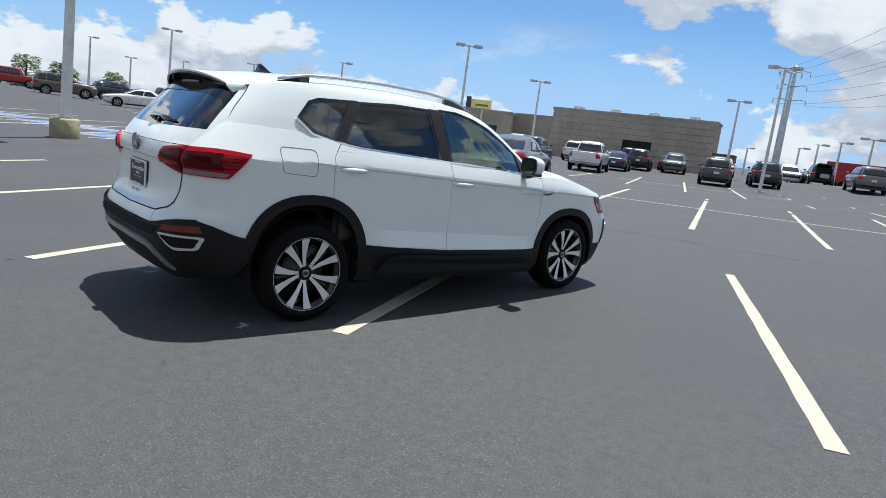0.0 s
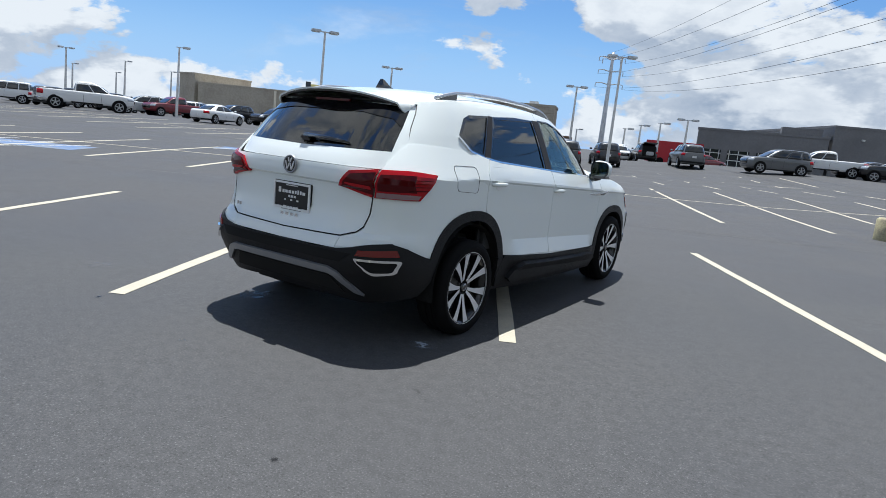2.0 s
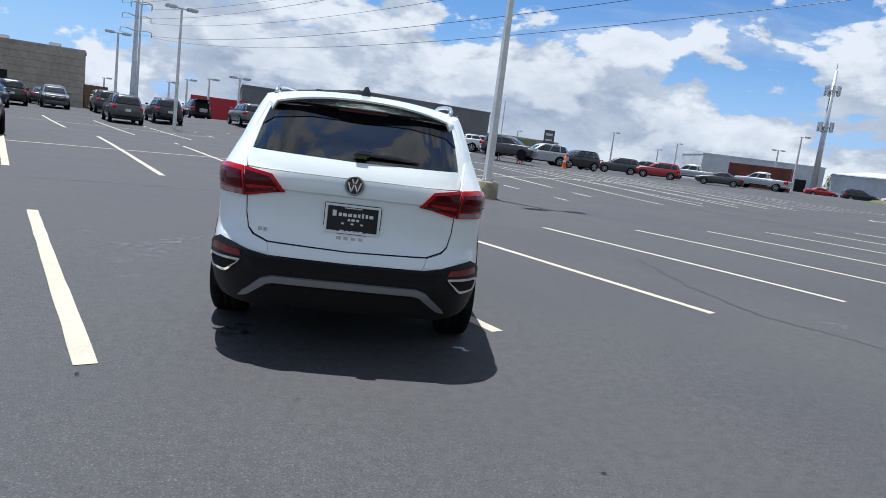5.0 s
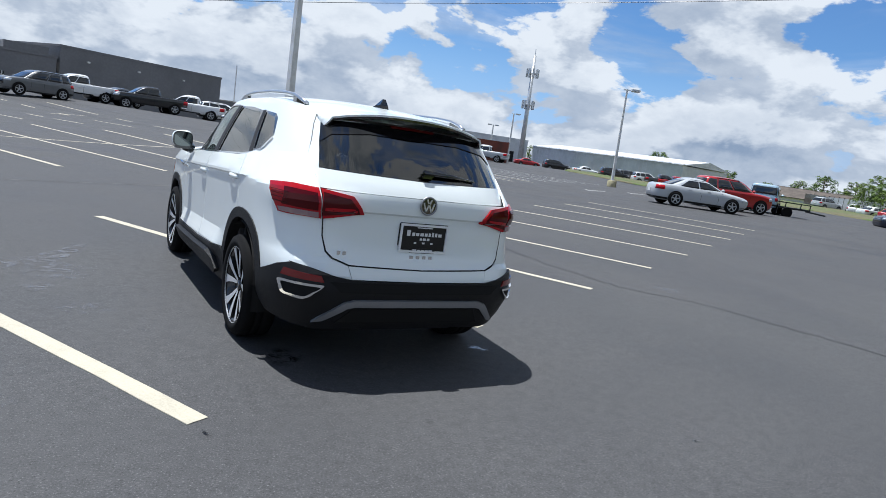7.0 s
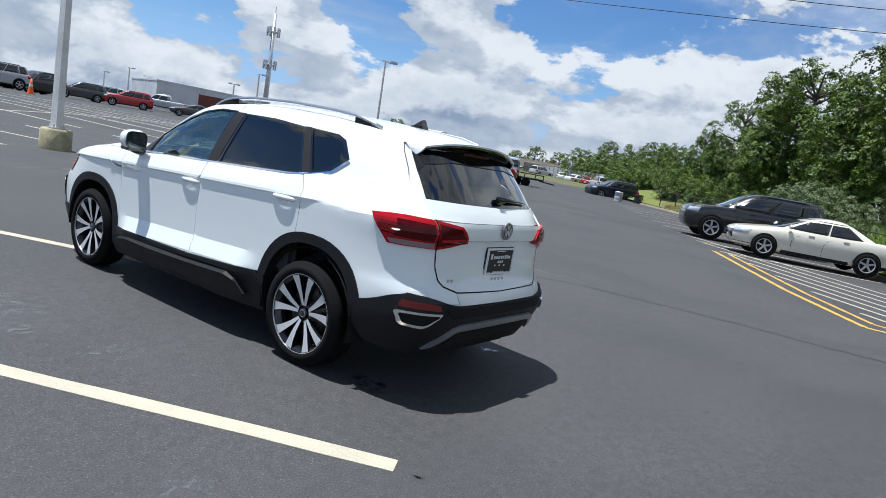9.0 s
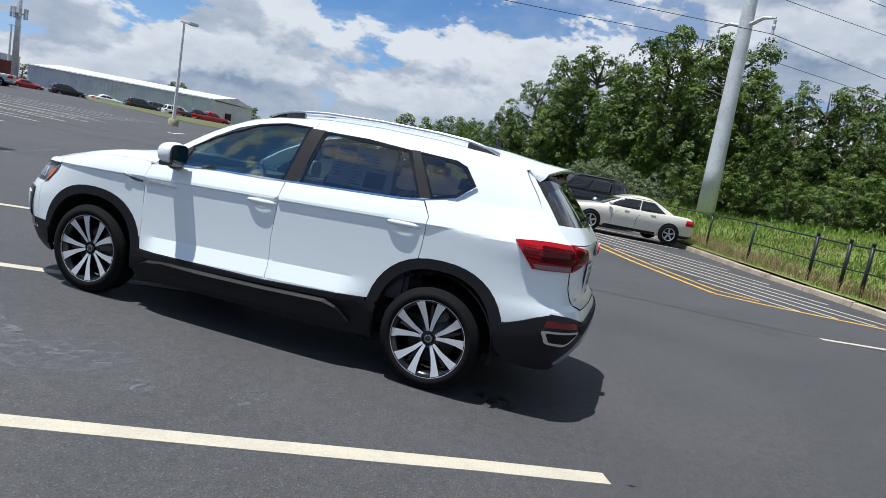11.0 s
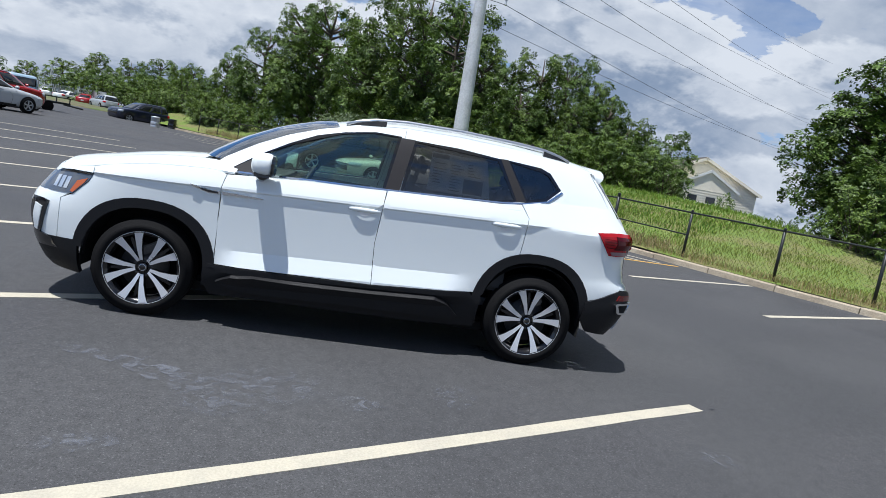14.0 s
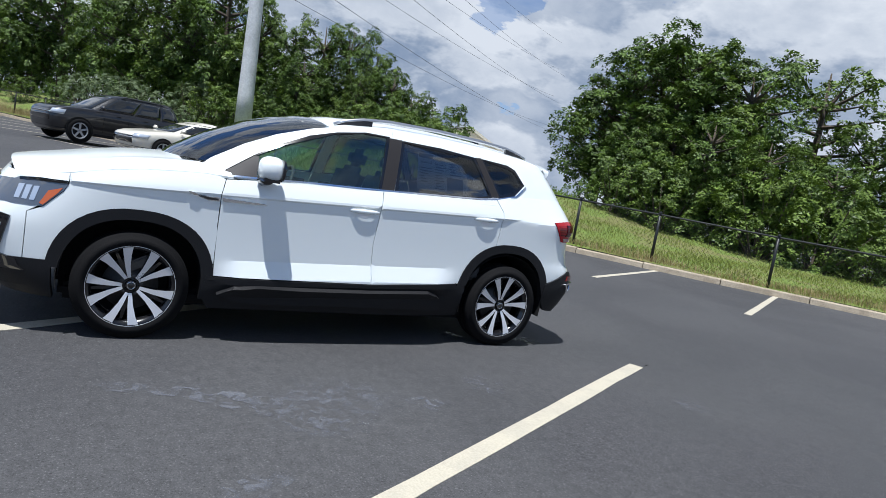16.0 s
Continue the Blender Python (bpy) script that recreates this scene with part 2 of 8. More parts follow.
CAR_WHITE = plain("white_car_paint", (0.805, 0.85, 0.845), 0.24, coat=0.6, spec=0.4)
CAR_PAINT = plain("car_paint", (0.5, 0.5, 0.5), 0.3, coat=0.8, obj_color=True)
CLADDING = plain("black_textured_plastic", (0.0120, 0.0122, 0.0135), 0.5, grain=0.2, scale=260, bump=0.25, spec=0.25)
GLOSS_BLACK = plain("gloss_black_trim", (0.006, 0.006, 0.007), 0.08, coat=1.0)
SATIN_BLACK = plain("satin_black_pillar", (0.030, 0.028, 0.029), 0.5, spec=0.2)
RUBBER = plain("tyre_rubber", (0.0085, 0.0085, 0.009), 0.82, grain=0.15, scale=120, bump=0.3, spec=0.12)
# near-black for gaps and black parts, also stands in for deep shade
SEAM = plain("gap_and_shade_black", (0.004, 0.004, 0.004), 0.9)
CHROME = plain("chrome", (0.82, 0.83, 0.84), 0.10, 1.0)
SILVER_PLASTIC = plain("matt_silver_plastic", (0.30, 0.31, 0.33), 0.38, 0.6, grain=0.05, scale=80)
ALLOY = plain("machined_alloy", (0.80, 0.81, 0.83), 0.30, 0.55, grain=0.04, scale=200)
RIM_BLACK = plain("black_wheel_paint", (0.008, 0.008, 0.009), 0.22, coat=0.5)
BRAKE = plain("brake_disc_steel", (0.10, 0.095, 0.09), 0.5, 0.8, grain=0.1, scale=60)
RED_LENS = plain("red_lamp_lens", (0.38, 0.006, 0.012), 0.14, coat=0.15, spec=0.3)
DARK_RED_LENS = plain("dark_red_lamp_lens", (0.075, 0.003, 0.005), 0.10, coat=0.0, spec=0.25)
CLEAR_LENS = plain("pink_white_lamp_lens", (0.26, 0.16, 0.17), 0.08, coat=0.6)
LAMP_DARK = plain("headlamp_housing", (0.10, 0.115, 0.14), 0.06, 0.0, coat=1.0)
LAMP_CLEAR = plain("headlamp_lens", (0.55, 0.60, 0.66), 0.06, 0.4, coat=1.0)
AMBER = plain("amber_reflector", (0.55, 0.12, 0.02), 0.12, coat=1.0)
REFLECTOR = plain("red_reflector", (0.16, 0.010, 0.010), 0.2, coat=0.6)
GLASS_TINT = glass_material("dark_privacy_glass", (0.68, 0.685, 0.685), 1.2, sheen=(0.92, 0.91, 0.88))
GLASS_FRONT = glass_material("green_tinted_glass", (0.74, 0.86, 0.80), 0.9)
GLASS_SHIELD = glass_material("windscreen_glass", (0.62, 0.76, 0.78), 1.7, sheen=(0.95, 0.97, 1.0))
GLASS_REAR = glass_material("dark_rear_glass", (0.28, 0.285, 0.29), 2.2, sheen=(0.92, 0.91, 0.88))
GLASS_FAR = plain("far_car_glass", (0.012, 0.014, 0.016), 0.05, coat=1.0)
INTERIOR = plain("dark_cabin_trim", (0.035, 0.036, 0.038), 0.7, grain=0.1, scale=80)
SEAT_CLOTH = plain("grey_seat_cloth", (0.075, 0.076, 0.080), 0.85, grain=0.15, scale=120)
PAPER = plain("window_sticker_paper", (0.72, 0.75, 0.72), 0.5)
INK = plain("sticker_ink", (0.10, 0.11, 0.11), 0.5)
MIRROR = plain("mirror_glass", (0.16, 0.18, 0.175), 0.02, 1.0)
PLATE_BLACK = plain("plate_black", (0.012, 0.012, 0.013), 0.35)
PLATE_FRAME = plain("white_plate_frame", (0.80, 0.81, 0.81), 0.25, coat=0.5)
PLATE_WHITE = plain("plate_white_print", (0.7, 0.7, 0.7), 0.5)
ORANGE = plain("orange_plastic", (0.75, 0.14, 0.02), 0.55)


# ---- mesh helpers ----
def mesh_ob(name, verts, faces, mat, parent=None, label="", smooth=False):
    me = bpy.data.meshes.new(name)
    me.from_pydata([tuple(v) for v in verts], [], faces)
    me.validate()
    if mat is not None:
        me.materials.append(mat)
    if smooth:
        me.polygons.foreach_set("use_smooth", [True] * len(me.polygons))
    ob = new(name, me)
    if parent is not None:
        ob.parent = parent
    if label:
        tagged(ob, label)
    return ob


def part(name, bm, mat, parent=None, label="", smooth=False, keep=False):
    me = bpy.data.meshes.new(name)
    bm.to_mesh(me)
    bm.free()
    me.materials.append(mat)
    if smooth:
        me.polygons.foreach_set("use_smooth", [True] * len(me.polygons))
    ob = new(name, me)
    if parent is not None:
        ob.parent = parent
    if label:
        tagged(ob, label)
    return ob


def thing(name, label, category, group="", m=None):
    ob = new(name)
    tagged(ob, label, category, group)
    if m is not None:
        ob.matrix_basis = m
    return ob


def add_box(bm, cx, cy, cz, sx, sy, sz, rot=None, bevel=0.0):
    m = Matrix.Translation((cx, cy, cz)) @ (rot or Matrix.Identity(4)) @ Matrix.Diagonal((sx, sy, sz, 1))
    r = bmesh.ops.create_cube(bm, size=1.0, matrix=m)
    if bevel:
        es = {e for v in r["verts"] for e in v.link_edges}
        bmesh.ops.bevel(bm, geom=list(es), offset=bevel, segments=2, affect="EDGES", clamp_overlap=True)
    return bm


def box_bm(cx, cy, cz, sx, sy, sz, rot=None, bevel=0.0):
    return add_box(bmesh.new(), cx, cy, cz, sx, sy, sz, rot, bevel)


def tube_bm(points, radius, seg=10, radii=None, cap=True):
    """A round bar along a polyline."""
    bm = bmesh.new()
    pts = [Vector(p) for p in points]
    rings = []
    for i, p in enumerate(pts):
        d = (pts[min(i + 1, len(pts) - 1)] - pts[max(i - 1, 0)]).normalized()
        ref = Vector((0, 0, 1)) if abs(d.z) < 0.9 else Vector((1, 0, 0))
        a = d.cross(ref).normalized()
        b = d.cross(a).normalized()
        r = radii[i] if radii else radius
        rings.append([bm.verts.new(p + a * (r * math.cos(2 * math.pi * k / seg)) + b * (r * math.sin(2 * math.pi * k / seg))) for k in range(seg)])
    for r0, r1 in zip(rings, rings[1:]):
        for k in range(seg):
            bm.faces.new((r0[k], r0[(k + 1) % seg], r1[(k + 1) % seg], r1[k]))
    if cap:
        bm.faces.new(rings[0][::-1]), bm.faces.new(rings[-1])
    return bm


def lathe_bm(profile, seg=32, axis="x", centre=(0, 0, 0)):
    """Turns (radius, height along the axis) pairs round an axis."""
    bm = bmesh.new()
    rings = []
    for r, h in profile:
        ring = []
        for k in range(seg):
            a = 2 * math.pi * k / seg
            c, s = r * math.cos(a), r * math.sin(a)
            p = {"x": (h, c, s), "y": (c, h, s), "z": (c, s, h)}[axis]
            ring.append(bm.verts.new(Vector(p) + Vector(centre)))
        rings.append(ring)
    for r0, r1 in zip(rings, rings[1:]):
        for k in range(seg):
            bm.faces.new((r0[k], r0[(k + 1) % seg], r1[(k + 1) % seg], r1[k]))
    bmesh.ops.recalc_face_normals(bm, faces=bm.faces)
    return bm


# ---- the lot's own axes and its gentle swell ----
TH = radians(29.2)
U, V = Vector((math.cos(TH), math.sin(TH), 0)), Vector((-math.sin(TH), math.cos(TH), 0))
SWELL = [(-7.1, 8.9, 0.31), (-12.3, 15.3, 0.09), (-14.6, 34.6, 0.24), (-21.6, 30.4, -0.47), (-7.2, 38.8, -0.52), (9.7, 39.9, 0.49), (24.7, 58.0, 0.39), (45.7, 62.1, 0.73), (-28.6, 28.3, 0.41), (-53.3, 13.6, 0.07), (-48.5, 21.8, 0.64), (-58.0, 3.6, 1.02), (3.9, 12.9, -0.36), (-3.3, 21.8, -0.32), (4.8, 24.9, 0.55), (-3.0, 46.8, 1.56), (5.6, 52.9, 0.83), (8.7, 2.7, 0.16), (11.3, 4.2, 0.3), (13.9, 5.5, 0.36), (25.6, 16.1, 0.32), (33, 29, 0.45), (-3.8, -17.5, -0.09), (1.8, -13.1, -0.05), (5.6, -10.0, 0.04), (10.7, -6.8, -0.01), (17.0, -4.5, -0.01), (28.5, 0.2, 0.15), (39.8, 6.8, 0.31), (6.3, -5.1, -0.12), (11.6, -2.2, -0.09), (2, 7, -0.18), (-4, 6, -0.01), (62, 60, 0.87), (60, 30, 0.72), (85, 40, 1.01), (90, 75, 0.95), (-60, 30, 0.39), (-80, 20, 0.71), (-75, 60, 0.51), (-40, 60, 0.09), (0, 80, 0.19), (30, 90, 0.4), (-70, 90, 0.2)]


def lot_z(x, y):
    a, b = 0.0, 0.002 + 3 * math.exp(-(x * x + y * y) / 81.0)
    for cx, cy, z in SWELL:
        d = (x - cx) ** 2 + (y - cy) ** 2
        w = math.exp(-d / 98.0) + 0.01 * math.exp(-d / 1800.0)
        a, b = a + w * z, b + w
    local = sum(0.024 * math.exp(-((x - cx) ** 2 + (y - cy) ** 2) / 0.55) for cx, cy in ((-0.82, -1.335), (0.82, 1.342)))
    return a / b + local


def lot(u, v, lift=0.0):
    p = U * u + V * v
    return Vector((p.x, p.y, lot_z(p.x, p.y) + lift))


# poles stand true to gravity, the lot falls away from it by some one and a half degrees
PLUMB = Vector((0, 0, 1)).rotation_difference(Vector((-0.002, 0.025, 1)).normalized()).to_matrix().to_4x4()


# ---- ground ----
def build_ground():
    xs = [-900, -400, -200, -120] + [-90 + 3 * i for i in range(29)] + [-3.6 + 0.3 * i for i in range(25)] + [6 + 3 * i for i in range(29)] + [120, 200, 400, 900]
    ys = [-900, -400, -200, -110] + [-60 + 3 * i for i in range(19)] + [-3.6 + 0.3 * i for i in range(25)] + [6 + 3 * i for i in range(39)] + [150, 200, 400, 900]
    verts = [(x, y, lot_z(x, y)) for y in ys for x in xs]
    n = len(xs)
    faces = [(j * n + i, j * n + i + 1, (j + 1) * n + i + 1, (j + 1) * n + i) for j in range(len(ys) - 1) for i in range(n - 1)]
    tagged(mesh_ob("ground", verts, faces, ASPHALT, smooth=True), "dark sealed asphalt car park with faint scuffs and tyre marks", "asphalt", kind="structure")


def strip(name, a, b, width, mat, label, lift=0.004, steps=None, group="parking lines"):
    """A painted line on the asphalt from a to b, given in the lot's axes."""
    length = math.hypot(b[0] - a[0], b[1] - a[1])
    steps = steps or max(2, int(length / 0.35))
    du, dv = (b[0] - a[0]) / length, (b[1] - a[1]) / length
    rng = random.Random(int(1000 * (a[0] * 3.1 + a[1] * 7.7 + b[0])))
    verts, faces = [], []
    for i in range(steps + 1):
        f = i / steps
        u, v = a[0] + (b[0] - a[0]) * f, a[1] + (b[1] - a[1]) * f
        for s in (-1, 1):
            w = width / 2 * s + rng.uniform(-0.004, 0.004)
            verts.append(lot(u - dv * w, v + du * w, lift))
    top = len(verts)
    verts += [Vector((p.x, p.y, p.z - lift - 0.002)) for p in verts]
    for i in range(steps):
        k = 2 * i
        faces.append((k, k + 1, k + 3, k + 2))
        faces += [(k, k + 2, top + k + 2, top + k), (k + 1, top + k + 1, top + k + 3, k + 3)]
    ob = mesh_ob(name, verts, faces, mat)
    return tagged(ob, label, "road marking", group, "structure")


def build_lines():
    white = "white painted stall line on dark asphalt"
    near = {0: (-2.335, -2.255), 1: (0.405, 0.31), 2: (3.20, 3.10)}
    for k in range(-3, 9):
        u = -2.39 + 2.815 * k
        u0, u1 = near.get(k, (u, u - 0.09))
        strip("stall_line", (u0, -1.60 - 0.055 * k), (u1, 3.40 + 0.05 * k), 0.112, WHITE_LINE, white)
    for k in range(-13, 13):
        if k < 0:
            u = -1.9 + 2.33 * k
            strip("stall_line", (u, 8.2 + 0.05 * k), (u * 1.09 + 0.15, max(19.8 + 0.40 * u, 16.5)), 0.12, WHITE_LINE, white)
        else:
            u = -2.35 + 2.56 * k
            strip("stall_line", (u, 8.0 + 0.33 * min(k, 5)), (u + 0.25 + 0.33 * k, min(19.6 + 1.2 * k, 22.6)), 0.12, WHITE_LINE, white)
    row = [(-34, 7.0), (-2.5, 13.75), (3.2, 15.3), (14, 17.0), (34, 19.4)]
    for a, b in zip(row, row[1:]):
        strip("centre_line", a, b, 0.10, WHITE_LINE, "long white line dividing the double row of stalls", steps=60)
    for k in range(-12, 9):
        u = -2.30 + 2.62 * k
        strip("stall_line", (u, 25.9), (u + 0.12, 38.9), 0.11, WHITE_LINE, white)
    strip("centre_line", (-33, 32.2), (20, 32.2), 0.10, WHITE_LINE, "long white line dividing the far double row")
    for k in range(9):
        u = 22.0 + 2.62 * k
        strip("stall_line", (u, 10.5), (u, 27.5), 0.11, OLD_LINE, "worn white stall line in the far row")
    # stalls along the kerb
    for a, b in (((2.41, -7.20), (2.23, -11.23)), ((-0.07, -7.23), (-0.18, -11.52)), ((-2.60, -7.18), (-2.67, -11.83)), ((-5.29, -7.24), (-5.37, -12.24))):
        strip("kerb_stall_line", a, b, 0.11, WHITE_LINE, "short white stall line that runs to the kerb")
    for k in range(10):
        u = 14.9 + 2.75 * k
        strip("kerb_stall_line", (u, -8.0), (u, -12.6 - 0.06 * k), 0.11, WHITE_LINE, "short white stall line that runs to the kerb")
    # hatched corner in yellow and white
    edge = [(14.6, -7.75), (8.2, -7.36), (5.25, -7.42), (4.88, -8.15), (4.42, -9.7), (4.02, -11.2)]
    for a, b in zip(edge, edge[1:]):
        strip("hatch_edge", a, b, 0.12, YELLOW_LINE, "yellow edge line of the hatched no-parking corner", lift=0.005)
    inner = [(14.4, -8.15), (8.2, -7.78), (5.75, -7.80), (5.20, -8.35)]
    for a, b in zip(inner, inner[1:]):
        strip("hatch_edge", a, b, 0.09, YELLOW_LINE, "second yellow edge line of the hatched corner", lift=0.006)
    for i, (u, v) in enumerate(((4.75, -8.85), (4.62, -9.55), (4.45, -10.25), (4.30, -10.95), (6.4, -11.0), (8.4, -11.1), (10.3, -11.3))):
        run = (-8.15 - v) / 0.33
        strip("hatch_stripe", (u, v), (u + run, -8.15), 0.10, WHITE_LINE, "slanted white stripe of the hatched no-parking corner", group="hatch stripes")
    # blue bays
    for u0, v0 in ((-22.5, 11.2), (-17.8, 10.6), (-13.6, 9.2), (-9.5, 16.4)):
        strip("blue_bay", (u0, v0), (u0 + 3.6, v0 + 0.5), 1.5, BLUE_LINE, "faded blue paint of an accessible parking bay", lift=0.003, group="blue bays")
        for j in range(3):
            strip("bay_stripe", (u0 + 0.4 + j, v0 - 1.3), (u0 + 1.0 + j, v0 + 1.6), 0.09, OLD_LINE, "worn white stripe across the blue bay", lift=0.006, group="bay stripes")
    # scuffed arrows at the far end of the aisle
    for u0, v0 in ((30, 7.0), (36, 6.2), (43, 6.8), (50, 6.0)):
        strip("aisle_arrow", (u0, v0), (u0 + 2.4, v0 - 0.1), 0.14, OLD_LINE, "worn white direction arrow painted in the aisle", group="aisle arrows")
        strip("aisle_arrow", (u0, v0), (u0 + 0.7, v0 + 0.45), 0.14, OLD_LINE, "worn white direction arrow painted in the aisle", group="aisle arrows")


def crack(points, width, mat, label, lift=0.003):
    rng = random.Random(5)
    pts = []
    for a, b in zip(points, points[1:]):
        n = 14
        for i in range(n):
            f = i / n
            pts.append((a[0] + (b[0] - a[0]) * f + rng.uniform(-.03, .03), a[1] + (b[1] - a[1]) * f + rng.uniform(-.03, .03)))
    verts, faces = [], []
    for i, (x, y) in enumerate(pts):
        x2, y2 = pts[min(i + 1, len(pts) - 1)]
        x1, y1 = pts[max(i - 1, 0)]
        d = Vector((x2 - x1, y2 - y1, 0)).normalized()
        w = width * rng.uniform(0.4, 1.2) / 2
        for s in (-1, 1):
            px, py = x - d.y * w * s, y + d.x * w * s
            verts.append((px, py, lot_z(px, py) + lift))
    faces = [(2 * i, 2 * i + 1, 2 * i + 3, 2 * i + 2) for i in range(len(pts) - 1)]
    tagged(mesh_ob("asphalt_seam", verts, faces, mat), label, "asphalt crack", kind="structure")


KERB = [(-60, -22.2), (-29.8, -16.2), (-11.8, -13.2), (-4.6, -11.95), (-1.8, -11.5), (1.4, -11.3), (4.7, -11.6), (7.3, -11.9), (10.9, -12.25), (17.35, -13.33), (24.82, -13.87), (37.78, -13.73), (48.79, -11.98), (57.82, -9.0)]


def kerb_v(u):
    for (a, b), (c, d) in zip(KERB, KERB[1:]):
        if a <= u <= c:
            f = (u - a) / (c - a)
            return b + (d - b) * f
    return KERB[0][1] if u < KERB[0][0] else KERB[-1][1]


def bank_z(u, d):
    """Height of the grass bank, d metres behind the kerb."""
    f = min(max((u + 5) / 17, 0), 1)
    f = f * f * (3 - 2 * f)
    top = 0.12 + 1.42 * f
    run = 12.0 - 3.5 * f
    s = min(max(d / run, 0), 1)
    base = 0.13 + top * (s * (2 - s) * 0.6 + s * 0.4)
    return base - min(max(d - run - 2, 0) * 0.09, 2.2) + 0.05 * math.sin(u * 1.3 + d) * min(d, 1)


def bank(u, d, lift=0.0):
    p = U * u + V * (kerb_v(u) - d)
    foot = U * u + V * kerb_v(u)
    return Vector((p.x, p.y, lot_z(foot.x, foot.y) + bank_z(u, d) + lift))


def build_kerb():
    """Kerb stones, each about 1.5 m long, along the bank."""
    holder = tagged(new("kerb"), "worn concrete kerb along the grass bank", "kerb", kind="structure")
    u = -11.0
    rng = random.Random(3)
    while u < 50:
        step = 1.6 + rng.uniform(-0.15, 0.15)
        a, b = U * u + V * kerb_v(u), U * (u + step - 0.02) + V * kerb_v(u + step - 0.02)
        d = (b - a).normalized()
        n = Vector((d.y, -d.x, 0))
        a, b = (Vector((p.x, p.y, lot_z(p.x, p.y))) for p in (a, b))
        h = 0.13 + rng.uniform(-0.008, 0.012)
        verts = []
        for p in (a, b):
            verts += [p + Vector((0, 0, -0.05)), p + n * 0.025 + Vector((0, 0, h - 0.02)), p + n * 0.045 + Vector((0, 0, h)), p + n * 0.20 + Vector((0, 0, h)), p + n * 0.20 + Vector((0, 0, -0.05))]
        faces = [(i, i + 1, i + 6, i + 5) for i in range(4)] + [(0, 4, 3, 2, 1), (5, 6, 7, 8, 9)]
        mesh_ob("kerb_stone", verts, faces, CONCRETE, holder)
        u += step


def build_bank():
    us = [-60 + 2.0 * i for i in range(60)]
    ds = [0.18, 0.6, 1.2, 2, 3, 4, 5, 6, 7, 8, 9, 10.5, 12, 14, 17, 21, 27, 36, 60, 140]
    verts = [bank(u, d) for u in us for d in ds]
    n = len(ds)
    faces = [(i * n + j, i * n + j + 1, (i + 1) * n + j + 1, (i + 1) * n + j) for i in range(len(us) - 1) for j in range(n - 1)]
    tagged(mesh_ob("grass_bank", verts, faces, GRASS, smooth=True), "rough green grass bank rising behind the kerb", "grass bank", kind="structure")


def blades(name, count, place, height, width, mat, label, seed, lean=0.35):
    rng = random.Random(seed)
    verts, faces = [], []
    for _ in range(count):
        p, k = place(rng)
        h = height * rng.uniform(0.5, 1.25) * k
        a = rng.uniform(0, 2 * math.pi)
        dx, dy = math.cos(a) * width / 2, math.sin(a) * width / 2
        l = Vector((rng.uniform(-lean, lean), rng.uniform(-lean, lean), 1)) * h
        i = len(verts)
        mid = p + l * 0.55
        tip = p + l + Vector((rng.uniform(-.3, .3), rng.uniform(-.3, .3), -0.1)) * h
        verts += [p + Vector((-dx, -dy, -0.02)), p + Vector((dx, dy, -0.02)), mid + Vector((dx, dy, 0)) * 0.8, mid - Vector((dx, dy, 0)) * 0.8, tip]
        faces += [(i, i + 1, i + 2, i + 3), (i + 3, i + 2, i + 4)]
    tagged(mesh_ob(name, verts, faces, mat), label, "grass", kind="stuff")


def build_grass():
    def lawn(rng):
        u = rng.uniform(-10, 16)
        d = 0.25 + abs(rng.gauss(0, 1)) * 5
        return bank(u, d), 1.0

    def verge(rng):
        u = rng.uniform(3, 46) if rng.random() < 0.8 else rng.uniform(-9, 3)
        return bank(u, 0.22 + abs(rng.gauss(0, 0.42))), 1.0 if u > 5 else 0.5

    def weeds(rng):
        u = rng.uniform(6, 34)
        d = rng.uniform(1.2, 11)
        return bank(u, d), (1.0 if u > 15 else 0.6) * (0.6 + 0.8 * rng.random() ** 2)
    blades("lawn_grass", 30000, lawn, 0.11, 0.016, BLADE, "mown green grass blades on the bank", 11)
    blades("dry_grass", 11000, verge, 0.36, 0.012, DRY_BLADE, "tall dry straw-coloured grass behind the kerb", 12)
    blades("tall_weeds", 22000, weeds, 0.27, 0.034, WEED, "lush tall green weeds on the bank", 13, 0.6)


